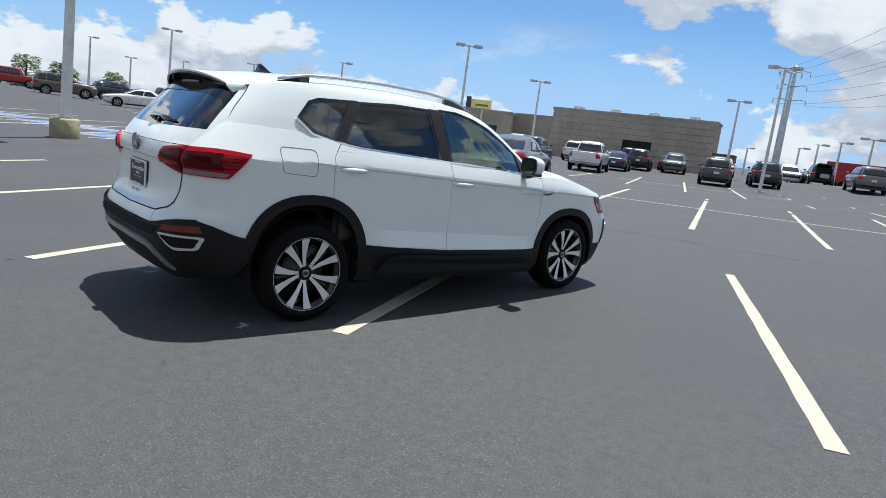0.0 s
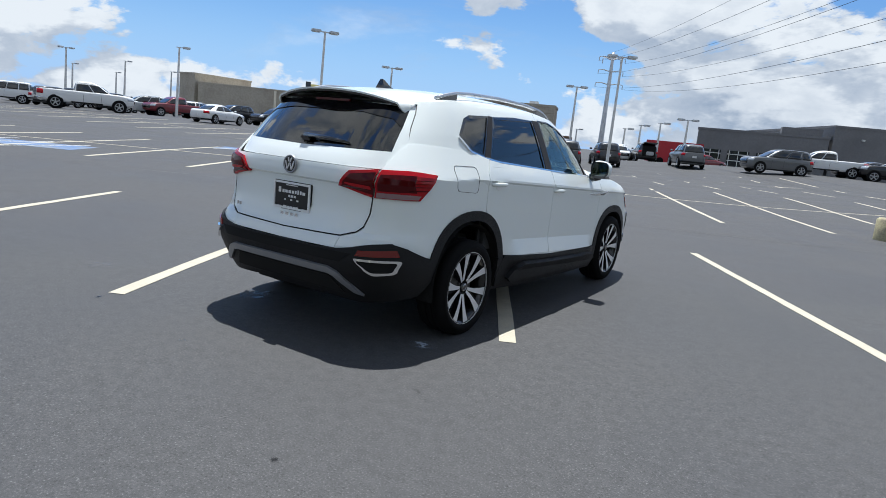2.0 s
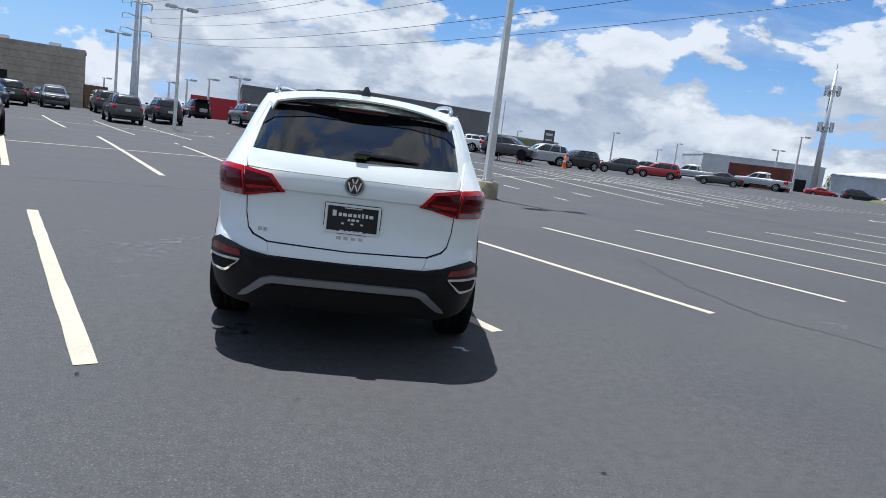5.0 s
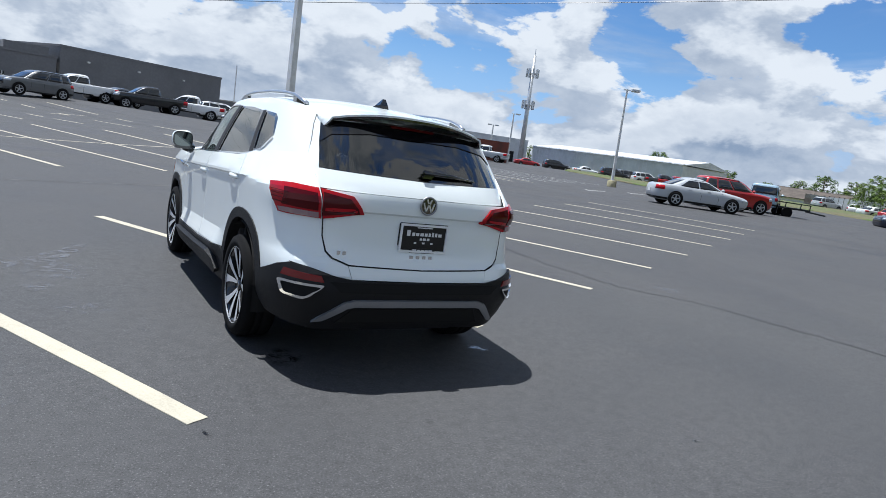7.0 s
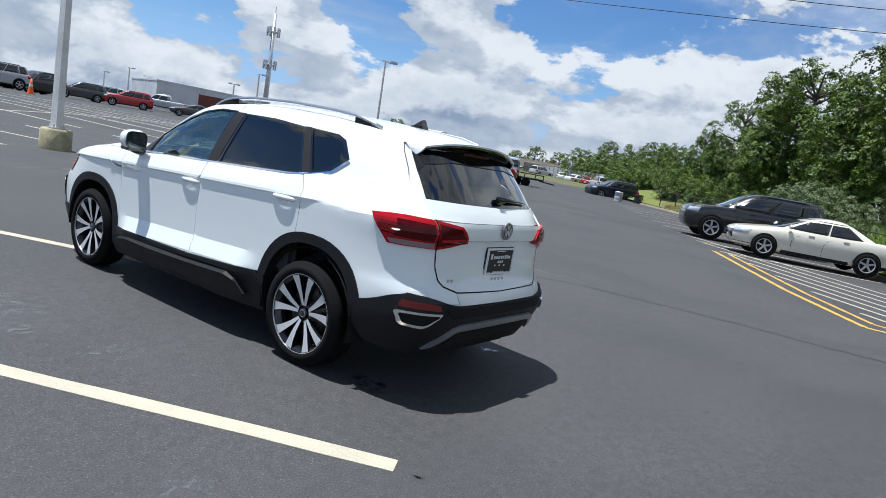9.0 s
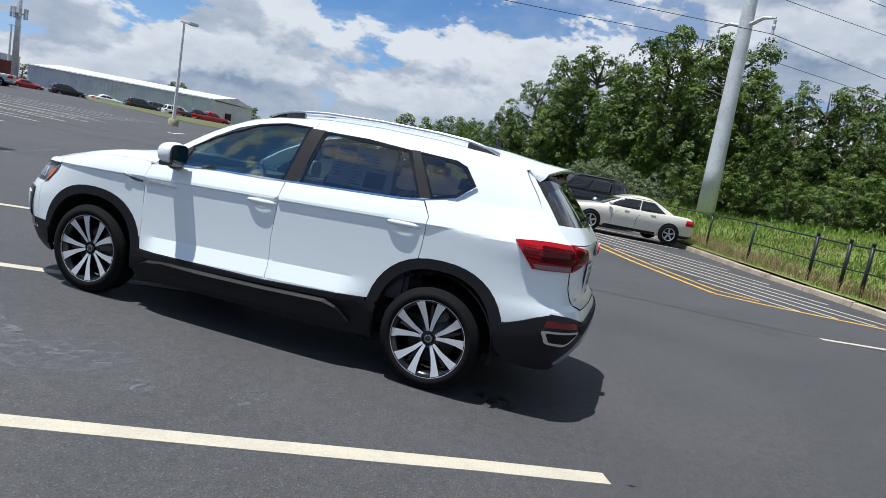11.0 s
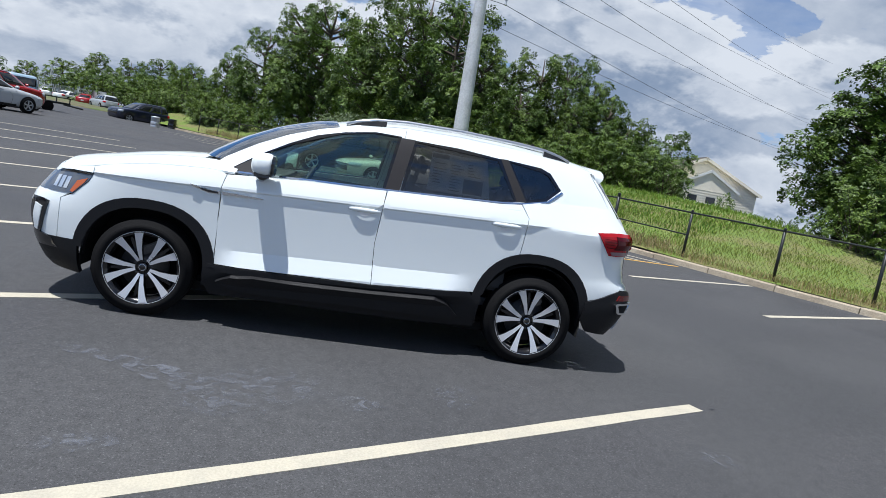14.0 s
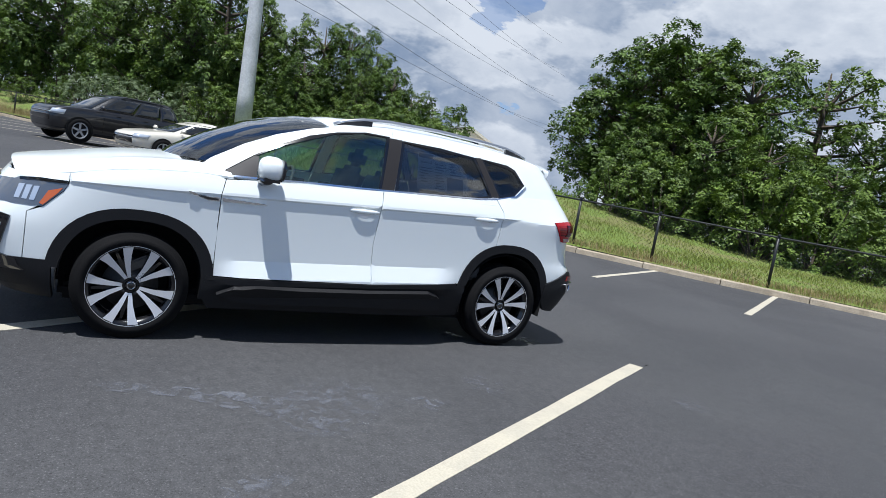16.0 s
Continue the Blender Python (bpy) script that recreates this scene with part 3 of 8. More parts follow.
# ---- fence ----
def build_fence():
    posts = [-9.0, -5.3, -2.45, 0.08, 2.05, 4.45, 6.95, 7.65, 8.8, 11.6, 14.4, 17.4, 20.4, 23.4, 26.4, 29.4, 32.4, 35.4, 38.4, 41.4, 44.4, 47.4]
    f = tagged(new("chain_link_fence"), "black chain-link fence with a gate on the bank", "fence")
    h = 1.12

    def foot(u):
        return bank(u, 0.42)
    for u in posts:
        p = foot(u)
        thick = 0.045 if u in (6.95, 7.65, 8.8) else 0.034
        part("post", tube_bm([p - Vector((0, 0, 0.1)), p + Vector((0.012, -0.008, h + (0.12 if thick > 0.04 else 0.04)))], thick, 10), BLACK_STEEL, f, smooth=True)
        part("post_cap", lathe_bm([(0.0, 0.05), (thick * 0.9, 0.03), (thick * 1.15, 0.0)], 10, "z", p + Vector((0, 0, h + 0.1 if thick > 0.04 else h + 0.03))), BLACK_STEEL, f)
    for a, b in zip(posts, posts[1:]):
        pa, pb = foot(a), foot(b)
        part("top_rail", tube_bm([pa + Vector((0, 0, h)), pb + Vector((0, 0, h))], 0.022, 8), BLACK_STEEL, f)
        if 4.2 < a < 9:
            part("mid_rail", tube_bm([pa + Vector((0, 0, h * 0.5)), pb + Vector((0, 0, h * 0.5))], 0.018, 8), BLACK_STEEL, f)
    # woven wire
    verts, faces = [], []
    for a, b in zip(posts, posts[1:]):
        pa, pb = foot(a), foot(b)
        L = (pb - pa).length
        d = (pb - pa) / L
        step = 0.11
        for sgn in (1, -1):
            s = -h
            while s < L + h:
                s0, s1 = s, s + sgn * h
                z0, z1 = 0.0, h
                lo, hi = (s0, s1) if s0 < s1 else (s1, s0)
                if hi > 0 and lo < L:
                    def cut(sv):
                        return (sv - s0) / (s1 - s0)
                    t0, t1 = sorted((cut(max(lo, 0)), cut(min(hi, L))))
                    p0 = pa + d * (s0 + (s1 - s0) * t0) + Vector((0, 0, z1 * t0))
                    p1 = pa + d * (s0 + (s1 - s0) * t1) + Vector((0, 0, z1 * t1))
                    i = len(verts)
                    o = Vector((0, 0, 0.0022))
                    verts += [p0 - o, p0 + o, p1 + o, p1 - o]
                    faces.append((i, i + 1, i + 2, i + 3))
                s += step
    tagged(mesh_ob("wire_mesh", verts, faces, BLACK_STEEL, f), "black woven wire mesh", kind="stuff")


# ---- lamp posts ----
def lamp_post(base, height, heads, turn, label, block=True, r=0.075):
    f = thing("parking_lot_lamp", label, "street lamp", "lot lamps", Matrix.Translation(base))
    if block:
        part("concrete_base", lathe_bm([(0.0, -0.1), (0.34, -0.1), (0.34, 0.02), (0.335, 0.44), (0.30, 0.48), (0, 0.48)], 28, "z"), YELLOW_CONCRETE, f, "stained yellowish concrete base", True)
        part("base_plate", box_bm(0, 0, 0.50, 0.30, 0.30, 0.03, bevel=0.005), GALV, f)
        for sx in (-1, 1):
            for sy in (-1, 1):
                part("bolt", tube_bm([(sx * .11, sy * .11, 0.48), (sx * .11, sy * .11, 0.58)], 0.014, 6), GALV, f)
    rot = PLUMB.to_3x3()
    top = rot @ Vector((0, 0, height))
    bm = bmesh.new()
    for z, w in ((0.5 if block else 0, r * 1.25), (height, r * 0.72)):
        c = rot @ Vector((0, 0, z))
        bmesh.ops.create_circle(bm, segments=4, radius=w * 1.414, matrix=Matrix.Translation(c) @ Matrix.Rotation(turn + math.pi / 4, 4, "Z"))
    vs = list(bm.verts)
    for k in range(4):
        bm.faces.new((vs[k], vs[(k + 1) % 4], vs[4 + (k + 1) % 4], vs[4 + k]))
    part("pole", bm, WHITE_POLE, f)
    part("bracket", box_bm(top.x, top.y, top.z - 0.05, 1.1 if heads > 1 else 0.5, 0.07, 0.07, Matrix.Rotation(turn, 4, "Z")), GALV, f)
    for i in range(heads):
        s = (-1 if i else 1)
        c = top + Vector((math.cos(turn), math.sin(turn), 0)) * 0.62 * s
        hd = part("lamp_head", box_bm(c.x, c.y, c.z - 0.02, 0.62, 0.42, 0.17, Matrix.Rotation(turn, 4, "Z"), 0.03), GALV, f, "grey shoebox lamp head")
        part("lens", box_bm(c.x, c.y, c.z - 0.115, 0.5, 0.32, 0.02, Matrix.Rotation(turn, 4, "Z")), CLEAR_LAMP, hd)
    return f


CLEAR_LAMP = plain("frosted_lamp_glass", (0.62, 0.64, 0.62), 0.25)


def build_lamps():
    two = "white square lamp post with two shoebox heads"
    for x, y, h, n, turn in ((3.40, 12.08, 8.9, 2, 0.3), (-14.0, 0.30, 9.0, 2, 0.3), (33.29, 29.76, 7.1, 1, -0.5)):
        lamp_post(Vector((x, y, lot_z(x, y))), h, n, turn, two if n > 1 else "grey lamp post with one head on a concrete base")
    # farther off: foot, height of the head, number of heads
    far = ((-50.5, 31.1, 6.67, 1), (-29.6, 27.9, 7.33, 2), (-34.6, 41.5, 6.68, 2), (-20.2, 49.2, 6.49, 2), (-12.0, 36.6, 7.27, 2), (-12.1, 55.8, 4.66, 2), (-16.0, 61.1, 4.49, 1), (-18.9, 64.2, 4.28, 1), (-21.1, 65.8, 3.87, 1),
           (-83.2, 17.0, 7.42, 1), (-110.9, 29.4, 7.17, 2), (-61.8, 19.0, 7.83, 2), (-118.0, 40.3, 8.26, 1), (-36.0, 88.0, 4.04, 1), (-82.2, 37.0, 7.34, 2), (-113.2, 53.3, 7.11, 1), (-127.5, 69.0, 7.25, 1),
           (-92.1, 50.3, 7.45, 1), (-105.5, 66.7, 7.66, 1), (38.8, 97.1, 6.40, 1), (61.9, 130.8, 5.75, 1), (56.6, 111.2, 6.63, 1), (69.0, 127.3, 6.38, 2), (60.3, 86.1, 6.51, 2), (51.2, 68.2, 7.46, 1), (32.7, 140.5, 6.02, 1), (99.9, 45.6, 5.6, 1))
    for x, y, top, n in far:
        x, y = x + 0.002 * top, y - 0.025 * top
        z0 = lot_z(x, y)
        reach = math.hypot(x, y)
        lamp_post(Vector((x, y, z0)), max(top - z0, 3), n, 0.25 - math.atan2(x, y), "distant lot lamp on a slim pole", False, 0.05 + 0.0006 * reach)


# ---- power line ----
def build_power():
    def arm_pole(base, height, r0, r1, label, arms, mat=GALV):
        f = thing("utility_pole", label, "utility pole", "power line", Matrix.Translation(base))
        top = PLUMB.to_3x3() @ Vector((0, 0, height))
        n = 8
        pts = [top * (i / n) for i in range(n + 1)]
        part("shaft", tube_bm(pts, r0, 12, [r0 + (r1 - r0) * i / n for i in range(n + 1)]), mat, f, smooth=True)
        tips = []
        for z, half in arms:
            c = PLUMB.to_3x3() @ Vector((0, 0, z))
            for s in (-1, 1):
                d = Vector((0.78, 0.62, 0)) * (half * s)
                part("cross_arm", tube_bm([c, c + d * 0.6 + Vector((0, 0, 0.25)), c + d + Vector((0, 0, 0.15))], 0.07, 6, [0.1, 0.08, 0.05]), mat, f)
                part("insulator", lathe_bm([(0, 0.1), (.07, .06), (.05, -.1), (.08, -.2), (.05, -.35), (.07, -.5), (0, -.55)], 8, "z", c + d), GALV, f)
                tips.append(Vector(base) + c + d + Vector((0, 0, -0.5)))
        return f, tips, Vector(base) + top
    far = Vector((-35.0, 95.8, 0.83))
    near = Vector((27.0, -4.9, 1.5))
    _, t1, top1 = arm_pole(far, 15.6, 0.45, 0.22, "tall grey steel power pole with cross arms", ((14.6, 2.1), (12.6, 2.0), (10.6, 2.2)))
    _, t2, top2 = arm_pole(near, 15.2, 0.40, 0.20, "tall weathered steel power pole on the bank", ((13.2, 1.6), (11.0, 1.6), (8.2, 1.6)), PALE_STEEL)
    beyond = [Vector((90, -72, z)) for z in (22.4, 17.6, 12.4)]
    for i in range(6):
        sag_line(t1[i], t2[i], 2.4)
        j = beyond[i // 2] + Vector((1.0, 0.8, 1.1)) * (i % 2)
        sag_line(t2[i], j, 0.8)
    sag_line(top1, top2, 1.8)
    sag_line(top2, Vector((91, -71, 28.0)), 0.8)
    arm_pole(Vector((-28.7, 78.9, 0.69)), 13.0, 0.15, 0.10, "slim grey utility pole", ((12.2, 1.2),), GALV)


def sag_line(a, b, sag):
    n = 18
    pts = []
    for i in range(n + 1):
        f = i / n
        p = a.lerp(b, f)
        pts.append(p - Vector((0, 0, 4 * sag * f * (1 - f))))
    ob = part("power_cable", tube_bm(pts, 0.014, 5, cap=False), BLACK_STEEL)
    tagged(ob, "thin sagging overhead power cable", "cable", "power cables")


# ---- buildings ----
def wall_block(name, label, p0, p1, depth, z0, z1, mat, category="building", roof=None, joints=0, cap=0.25):
    """A flat-roofed hall from p0 to p1 along its front, going back by depth."""
    a, b = Vector((*p0, 0)), Vector((*p1, 0))
    d = (b - a).normalized()
    n = Vector((-d.y, d.x, 0))
    L = (b - a).length
    f = thing(name, label, category, "", Matrix.Translation((a.x, a.y, z0)) @ Matrix.Rotation(math.atan2(d.y, d.x), 4, "Z"))
    h = z1 - z0
    part("wall", box_bm(L / 2, depth / 2, h / 2 - 1, L, depth, h + 2), mat, f)
    part("roof_edge", box_bm(L / 2, depth / 2, h + cap / 2, L + 0.15, depth + 0.15, cap), mat, f)
    return f, L, h


def build_buildings():
    # long tan block hall, north-west
    f, L, h = wall_block("warehouse", "long tan concrete block warehouse with a dark loading door", (-43.3, 54.4), (-27.3, 60.6), 5, -0.6, 5.25, TAN_BLOCK, joints=1)
    for i in range(1, 9):
        part("course", box_bm(L / 2, -0.015, h * i / 9, L, 0.03, 0.04), SIDING_SHADE, f)
    part("loading_door", box_bm(9.6, -0.04, 1.55, 3.0, 0.1, 3.6), DARK_OPEN, f, "dark open loading door")
    for i in range(4):
        part("roof_unit", box_bm(2 + 4.2 * i, 3, h + 0.42, 1.0, 1.0, 0.5, bevel=0.05), GALV, f)
    part("annex", box_bm(L + 1.05, 2.4, 1.3, 2.0, 4.6, 3.4), BROWN_WALL, f, "low brown annex")
    # lower beige shops further to the west
    f, L, h = wall_block("shop_row", "low beige shop row with dark windows", (-104.9, 81.5), (-62.8, 92.3), 30, 0.52, 6.09, BEIGE_WALL)
    f, L, h = wall_block("shop_row", "beige workshop with rows of dark doors", (-93.5, 63.7), (-73.7, 80.3), 14, 0.46, 5.74, BEIGE_WALL)
    for i in range(3, 6):
        part("door", box_bm(2.6 + 4.0 * i, -0.04, 1.5, 1.8, 0.1, 3.0), DARK_GLASS, f, "dark glazed workshop door")
        part("pilaster", box_bm(0.6 + 4.0 * i, -0.12, h / 2, 0.35, 0.25, h), SIDING, f)
    f, L, h = wall_block("shop_row", "plain beige commercial building", (-98.5, 63.6), (-94.5, 63.7), 12, 0.62, 7.19, BEIGE_WALL)
    # grey hall, north
    f, L, h = wall_block("grey_hall", "large plain grey painted hall", (-2.1, 77.8), (16.4, 87.0), 30, -0.38, 6.09, GREY_WALL)
    for i in range(3):
        part("wall_lamp", box_bm(3 + 6 * i, -0.08, h - 1.1, 0.35, 0.2, 0.2, bevel=0.03), WHITE_POLE, f)
    part("low_wing", box_bm(L + 2.5, 6, 1.6, 5, 8, 4.4), GREY_WALL, f)
    f, L, h = wall_block("service_wing", "grey service building with glazed workshop doors", (-15.5, 74.7), (-2.4, 77.4), 22, -0.32, 4.75, GREY_WALL)
    for i in range(3):
        d = part("workshop_door", box_bm(1.6 + 3.0 * i, -0.04, 1.5, 2.3, 0.1, 2.9), DARK_GLASS, f, "glazed sectional workshop door")
        for j in range(4):
            part("door_rail", box_bm(1.6 + 3.0 * i, -0.1, 0.4 + 0.72 * j, 2.3, 0.04, 0.09), WHITE_POLE, d)
        for j in range(3):
            part("door_stile", box_bm(0.65 + 3.0 * i + 0.95 * j, -0.1, 1.5, 0.08, 0.04, 2.9), WHITE_POLE, d)
    part("parapet", box_bm(10.6, 1.0, h + 0.5, 4.0, 2, 1.0), GREY_WALL, f)
    # red trailer between them
    f = thing("red_trailer", "long red box trailer standing by the hall", "trailer", "", Matrix.Translation((-18.0, 75.6, 0.26)) @ Matrix.Rotation(0.1, 4, "Z"))
    part("box_body", box_bm(0, 0, 1.55, 6.5, 2.4, 2.5, bevel=0.04), RED_PANEL, f)
    for s in (-2.3, -1.4, 2.2):
        part("wheel", lathe_bm([(0, -.12), (.42, -.12), (.45, 0), (.42, .12), (0, .12)], 18, "y", (s, -1.1, 0.43)), RUBBER, f)
    # green-roofed low store and road sign
    f, L, h = wall_block("low_store", "low tan store with a green band", (22.3, 108.0), (35.3, 116.1), 14, 0.05, 3.74, BEIGE_WALL)
    part("green_band", box_bm(L * 0.3, -0.06, h - 0.8, L * 0.6, 0.1, 1.4), GREEN_PANEL, f)
    for i in range(4):
        part("window", box_bm(2 + 3.4 * i, -0.05, 1.2, 1.8, 0.08, 1.4), DARK_GLASS, f)
    f = thing("pylon_sign", "tall dark road sign with pale bars", "sign", "", Matrix.Translation((32.3, 112.1, 0.56)) @ Matrix.Rotation(-0.3, 4, "Z"))
    part("post", box_bm(0, 0, 1.2, 0.5, 0.4, 2.6), GALV, f)
    part("panel", box_bm(0, 0, 3.9, 1.9, 0.35, 3.0, bevel=0.05), GLOSS_BLACK, f)
    part("bar", box_bm(0, -0.19, 4.6, 1.2, 0.03, 0.4), PLATE_WHITE, f)
    part("bar", box_bm(0, -0.19, 3.6, 1.2, 0.03, 0.3), PLATE_WHITE, f)
    f = thing("flag_pole", "bare thin flag pole", "flag pole", "", Matrix.Translation((19.4, 92.0, 0.44)))
    part("shaft", tube_bm([(0, 0, 0), PLUMB.to_3x3() @ Vector((0, 0, 8.2))], 0.08, 8), WHITE_POLE, f)
    # hoarding over the shops
    f = thing("billboard", "dark framed billboard with a pale yellow panel", "billboard", "", Matrix.Translation((-85.8, 83.9, 5.32)) @ Matrix.Rotation(0.72, 4, "Z"))
    part("panel", box_bm(0, 0, 1.5, 4.6, 0.4, 2.4, bevel=0.05), YELLOW_PANEL, f)
    part("frame_side", box_bm(-2.0, -0.1, 1.7, 0.9, 0.5, 2.8), GLOSS_BLACK, f)
    part("bar", box_bm(0.5, -0.22, 1.7, 2.4, 0.04, 0.35), BARS_DARK, f)
    part("bar", box_bm(0.2, -0.22, 1.0, 1.6, 0.04, 0.25), BARS_DARK, f)
    part("leg", box_bm(0, 0, -1.5, 0.4, 0.3, 4.0), GALV, f)
    # white metal warehouse, north-east
    a, b = (90.5, 71.1), (83.5, 104.3)
    f, L, h = wall_block("metal_warehouse", "long white metal-clad warehouse", b, a, 1.0, 0.33, 4.56, WHITE_METAL)
    d = (Vector((*a, 0)) - Vector((*b, 0))).normalized()
    part("hall", box_bm(L / 2, 9, h / 2 - 0.5, L - 0.2, 17, h + 0.9), WHITE_METAL, f)
    bm = bmesh.new()
    vs = [bm.verts.new(p) for p in ((-0.3, -0.4, h + .1), (L + .3, -0.4, h + .1), (L + .3, 9, h + 1.3), (-0.3, 9, h + 1.3), (L + .3, 18, h + .1), (-0.3, 18, h + .1))]
    bm.faces.new((vs[0], vs[1], vs[2], vs[3])), bm.faces.new((vs[3], vs[2], vs[4], vs[5])), bm.faces.new((vs[1], vs[4], vs[2])), bm.faces.new((vs[0], vs[3], vs[5]))
    part("roof", bm, WHITE_METAL, f)
    for i in range(46):
        part("rib", box_bm(0.4 + i * (L - 0.8) / 45, -0.02, h / 2, 0.06, 0.04, h), WHITE_METAL, f)
    part("gutter", box_bm(L / 2, -0.1, h - 0.05, L, 0.16, 0.18), GALV, f)
    part("door", box_bm(L + 0.05, 7.0, 1.2, 0.12, 2.2, 2.6), DARK_OPEN, f, "dark doorway")
    f, L, h = wall_block("metal_warehouse", "taller white warehouse behind", (62.5, 112.2), (83.5, 106.3), 20, 0.56, 5.44, WHITE_METAL)
    part("dock", box_bm(L * 0.8, -0.05, 1.2, 3, 0.1, 2.4), DARK_OPEN, f)
    # weathered sheet fence and roofs
    f = tagged(new("sheet_metal_fence"), "weathered corrugated sheet metal fence", "fence")
    a, b = Vector((97.5, 52.9, 0.65)), Vector((107.5, 43.1, 0.24))
    for i in range(48):
        p = a.lerp(b, i / 47)
        part("sheet", box_bm(p.x, p.y, p.z + 1.0, 0.31, 0.05 + 0.04 * (i % 2), 2.2 + 0.05 * (i % 3), Matrix.Rotation(-0.785, 4, "Z")), CORRUGATED, f)
    for x, y, w, rz in ((109.4, 66.9, 9, 0.5), (116.4, 63.0, 7, 0.4)):
        house(x, y, -0.03, w, 7, 1.9, 1.6, rz, "small house with a brown shingle roof behind the fence")
    house(49.1, -30.4, -0.30, 10.0, 13, 4.0, 2.35, radians(78.2), "cream-sided house with two gables and a brown roof beyond the bank", True)


def house(x, y, z, w, d, wall_h, rise, rz, label, porch=False):
    f = thing("house", label, "house", "", Matrix.Translation((x, y, z)) @ Matrix.Rotation(rz, 4, "Z"))
    bm = bmesh.new()
    pts = [(-w / 2, 0, -2), (w / 2, 0, -2), (w / 2, 0, wall_h), (0, 0, wall_h + rise), (-w / 2, 0, wall_h)]
    a = [bm.verts.new(p) for p in pts]
    b = [bm.verts.new((p[0], p[1] - d, p[2])) for p in pts]
    bm.faces.new(a), bm.faces.new(b[::-1])
    for i in range(5):
        bm.faces.new((a[i], b[i], b[(i + 1) % 5], a[(i + 1) % 5]))
    part("wall", bm, SIDING, f)
    n = int(wall_h / 0.22)
    for i in range(n):
        part("siding_board", box_bm(0, 0.012, 0.22 * i + 0.1, w, 0.02, 0.015), BOARD_LINE, f)
    for s in (-1, 1):
        ang = math.atan2(rise, w / 2)
        L = math.hypot(rise, w / 2) + 0.5
        m = Matrix.Rotation(ang * s, 4, "Y")
        cx, cz = s * (w / 4 + 0.12), wall_h + rise / 2
        part("roof", box_bm(cx, -d / 2, cz + 0.05, L, d + 0.6, 0.12, m), SHINGLE, f)
        part("fascia", box_bm(cx, 0.32, cz + 0.0, L, 0.06, 0.24, m), SIDING, f, "pale fascia board")
    if porch:
        # lower gable standing out before the first
        pw, px, ph, pr = w * 0.50, -0.3, wall_h - 0.15, rise * 0.62
        bm = bmesh.new()
        pts = [(px - pw / 2, 1.2, -2), (px + pw / 2, 1.2, -2), (px + pw / 2, 1.2, ph), (px, 1.2, ph + pr), (px - pw / 2, 1.2, ph)]
        a = [bm.verts.new(p) for p in pts]
        b = [bm.verts.new((p[0], 0.03, p[2])) for p in pts]
        bm.faces.new(a), bm.faces.new(b[::-1])
        for i in range(5):
            bm.faces.new((a[i], b[i], b[(i + 1) % 5], a[(i + 1) % 5]))
        bmesh.ops.recalc_face_normals(bm, faces=bm.faces)
        part("front_gable", bm, SIDING, f, "cream front gable")
        ang, L = math.atan2(pr, pw / 2), math.hypot(pr, pw / 2) + 0.3
        for s in (-1, 1):
            m = Matrix.Rotation(ang * s, 4, "Y")
            part("fascia", box_bm(px + s * (pw / 4 + 0.08), 1.28, ph + pr / 2, L, 0.14, 0.20, m), WHITE_POLE, f, "white fascia board")
        for i in range(int(ph / 0.22)):
            part("siding_board", box_bm(px, 1.212, 0.22 * i + 0.1, pw, 0.02, 0.015), BOARD_LINE, f)
    for wx, wz in ((-0.7, 2.5), (0.9, 2.5)) if porch else ((-1.4, 2.2), (1.6, 2.2)):
        yy = 1.23 if porch else 0.03
        win = part("window", box_bm(wx, yy, wz, 0.8, 0.06, 1.2), DARK_GLASS, f)
        part("frame", box_bm(wx, yy + 0.02, wz, 0.95, 0.03, 0.08), WHITE_POLE, win)


SIDING_SHADE = plain("mortar_shadow_line", (0.22, 0.19, 0.15), 0.9)
BOARD_LINE = plain("siding_board_edge", (0.62, 0.59, 0.52), 0.8)
BROWN_WALL = plain("brown_wall", (0.16, 0.10, 0.06), 0.85, grain=0.1, scale=4)
DARK_GLASS = plain("dark_window_glass", (0.02, 0.024, 0.028), 0.08, coat=0.6)
RED_PANEL = plain("red_painted_panel", (0.42, 0.02, 0.03), 0.45, grain=0.06, scale=6)
GREEN_PANEL = plain("olive_green_panel", (0.20, 0.24, 0.12), 0.7, grain=0.06, scale=6)
YELLOW_PANEL = plain("pale_yellow_sign", (0.55, 0.52, 0.22), 0.6, grain=0.06, scale=6)
BARS_DARK = plain("sign_print", (0.10, 0.12, 0.05), 0.6)


def build_cell_tower():
    R = 125
    a = radians(37.19)
    x, y = -2.3 + R * math.sin(a), -5.1 + R * math.cos(a)
    f = thing("cell_tower", "tall grey cell tower with two antenna rings", "cell tower", "", Matrix.Translation((x, y, 0)))
    top = 20.7
    part("mast", tube_bm([Vector((0, 0, 0)), PLUMB.to_3x3() @ Vector((0, 0, top))], 0.5, 12, [0.55, 0.25]), GALV, f, smooth=True)
    for z in (top - 3.2, top - 9.0):
        c = PLUMB.to_3x3() @ Vector((0, 0, z))
        for k in range(9):
            b = 2 * math.pi * k / 9
            part("antenna_panel", box_bm(c.x + 1.1 * math.cos(b), c.y + 1.1 * math.sin(b), c.z, 0.25, 0.35, 1.5, Matrix.Rotation(b, 4, "Z")), GALV, f)
        part("platform", lathe_bm([(0.2, -0.1), (1.15, -0.1), (1.15, 0.0), (0.2, 0.0)], 16, "z", c), GALV, f)
    part("lightning_rod", tube_bm([PLUMB.to_3x3() @ Vector((0, 0, top)), PLUMB.to_3x3() @ Vector((0, 0, top + 1.2))], 0.06, 6), GALV, f)


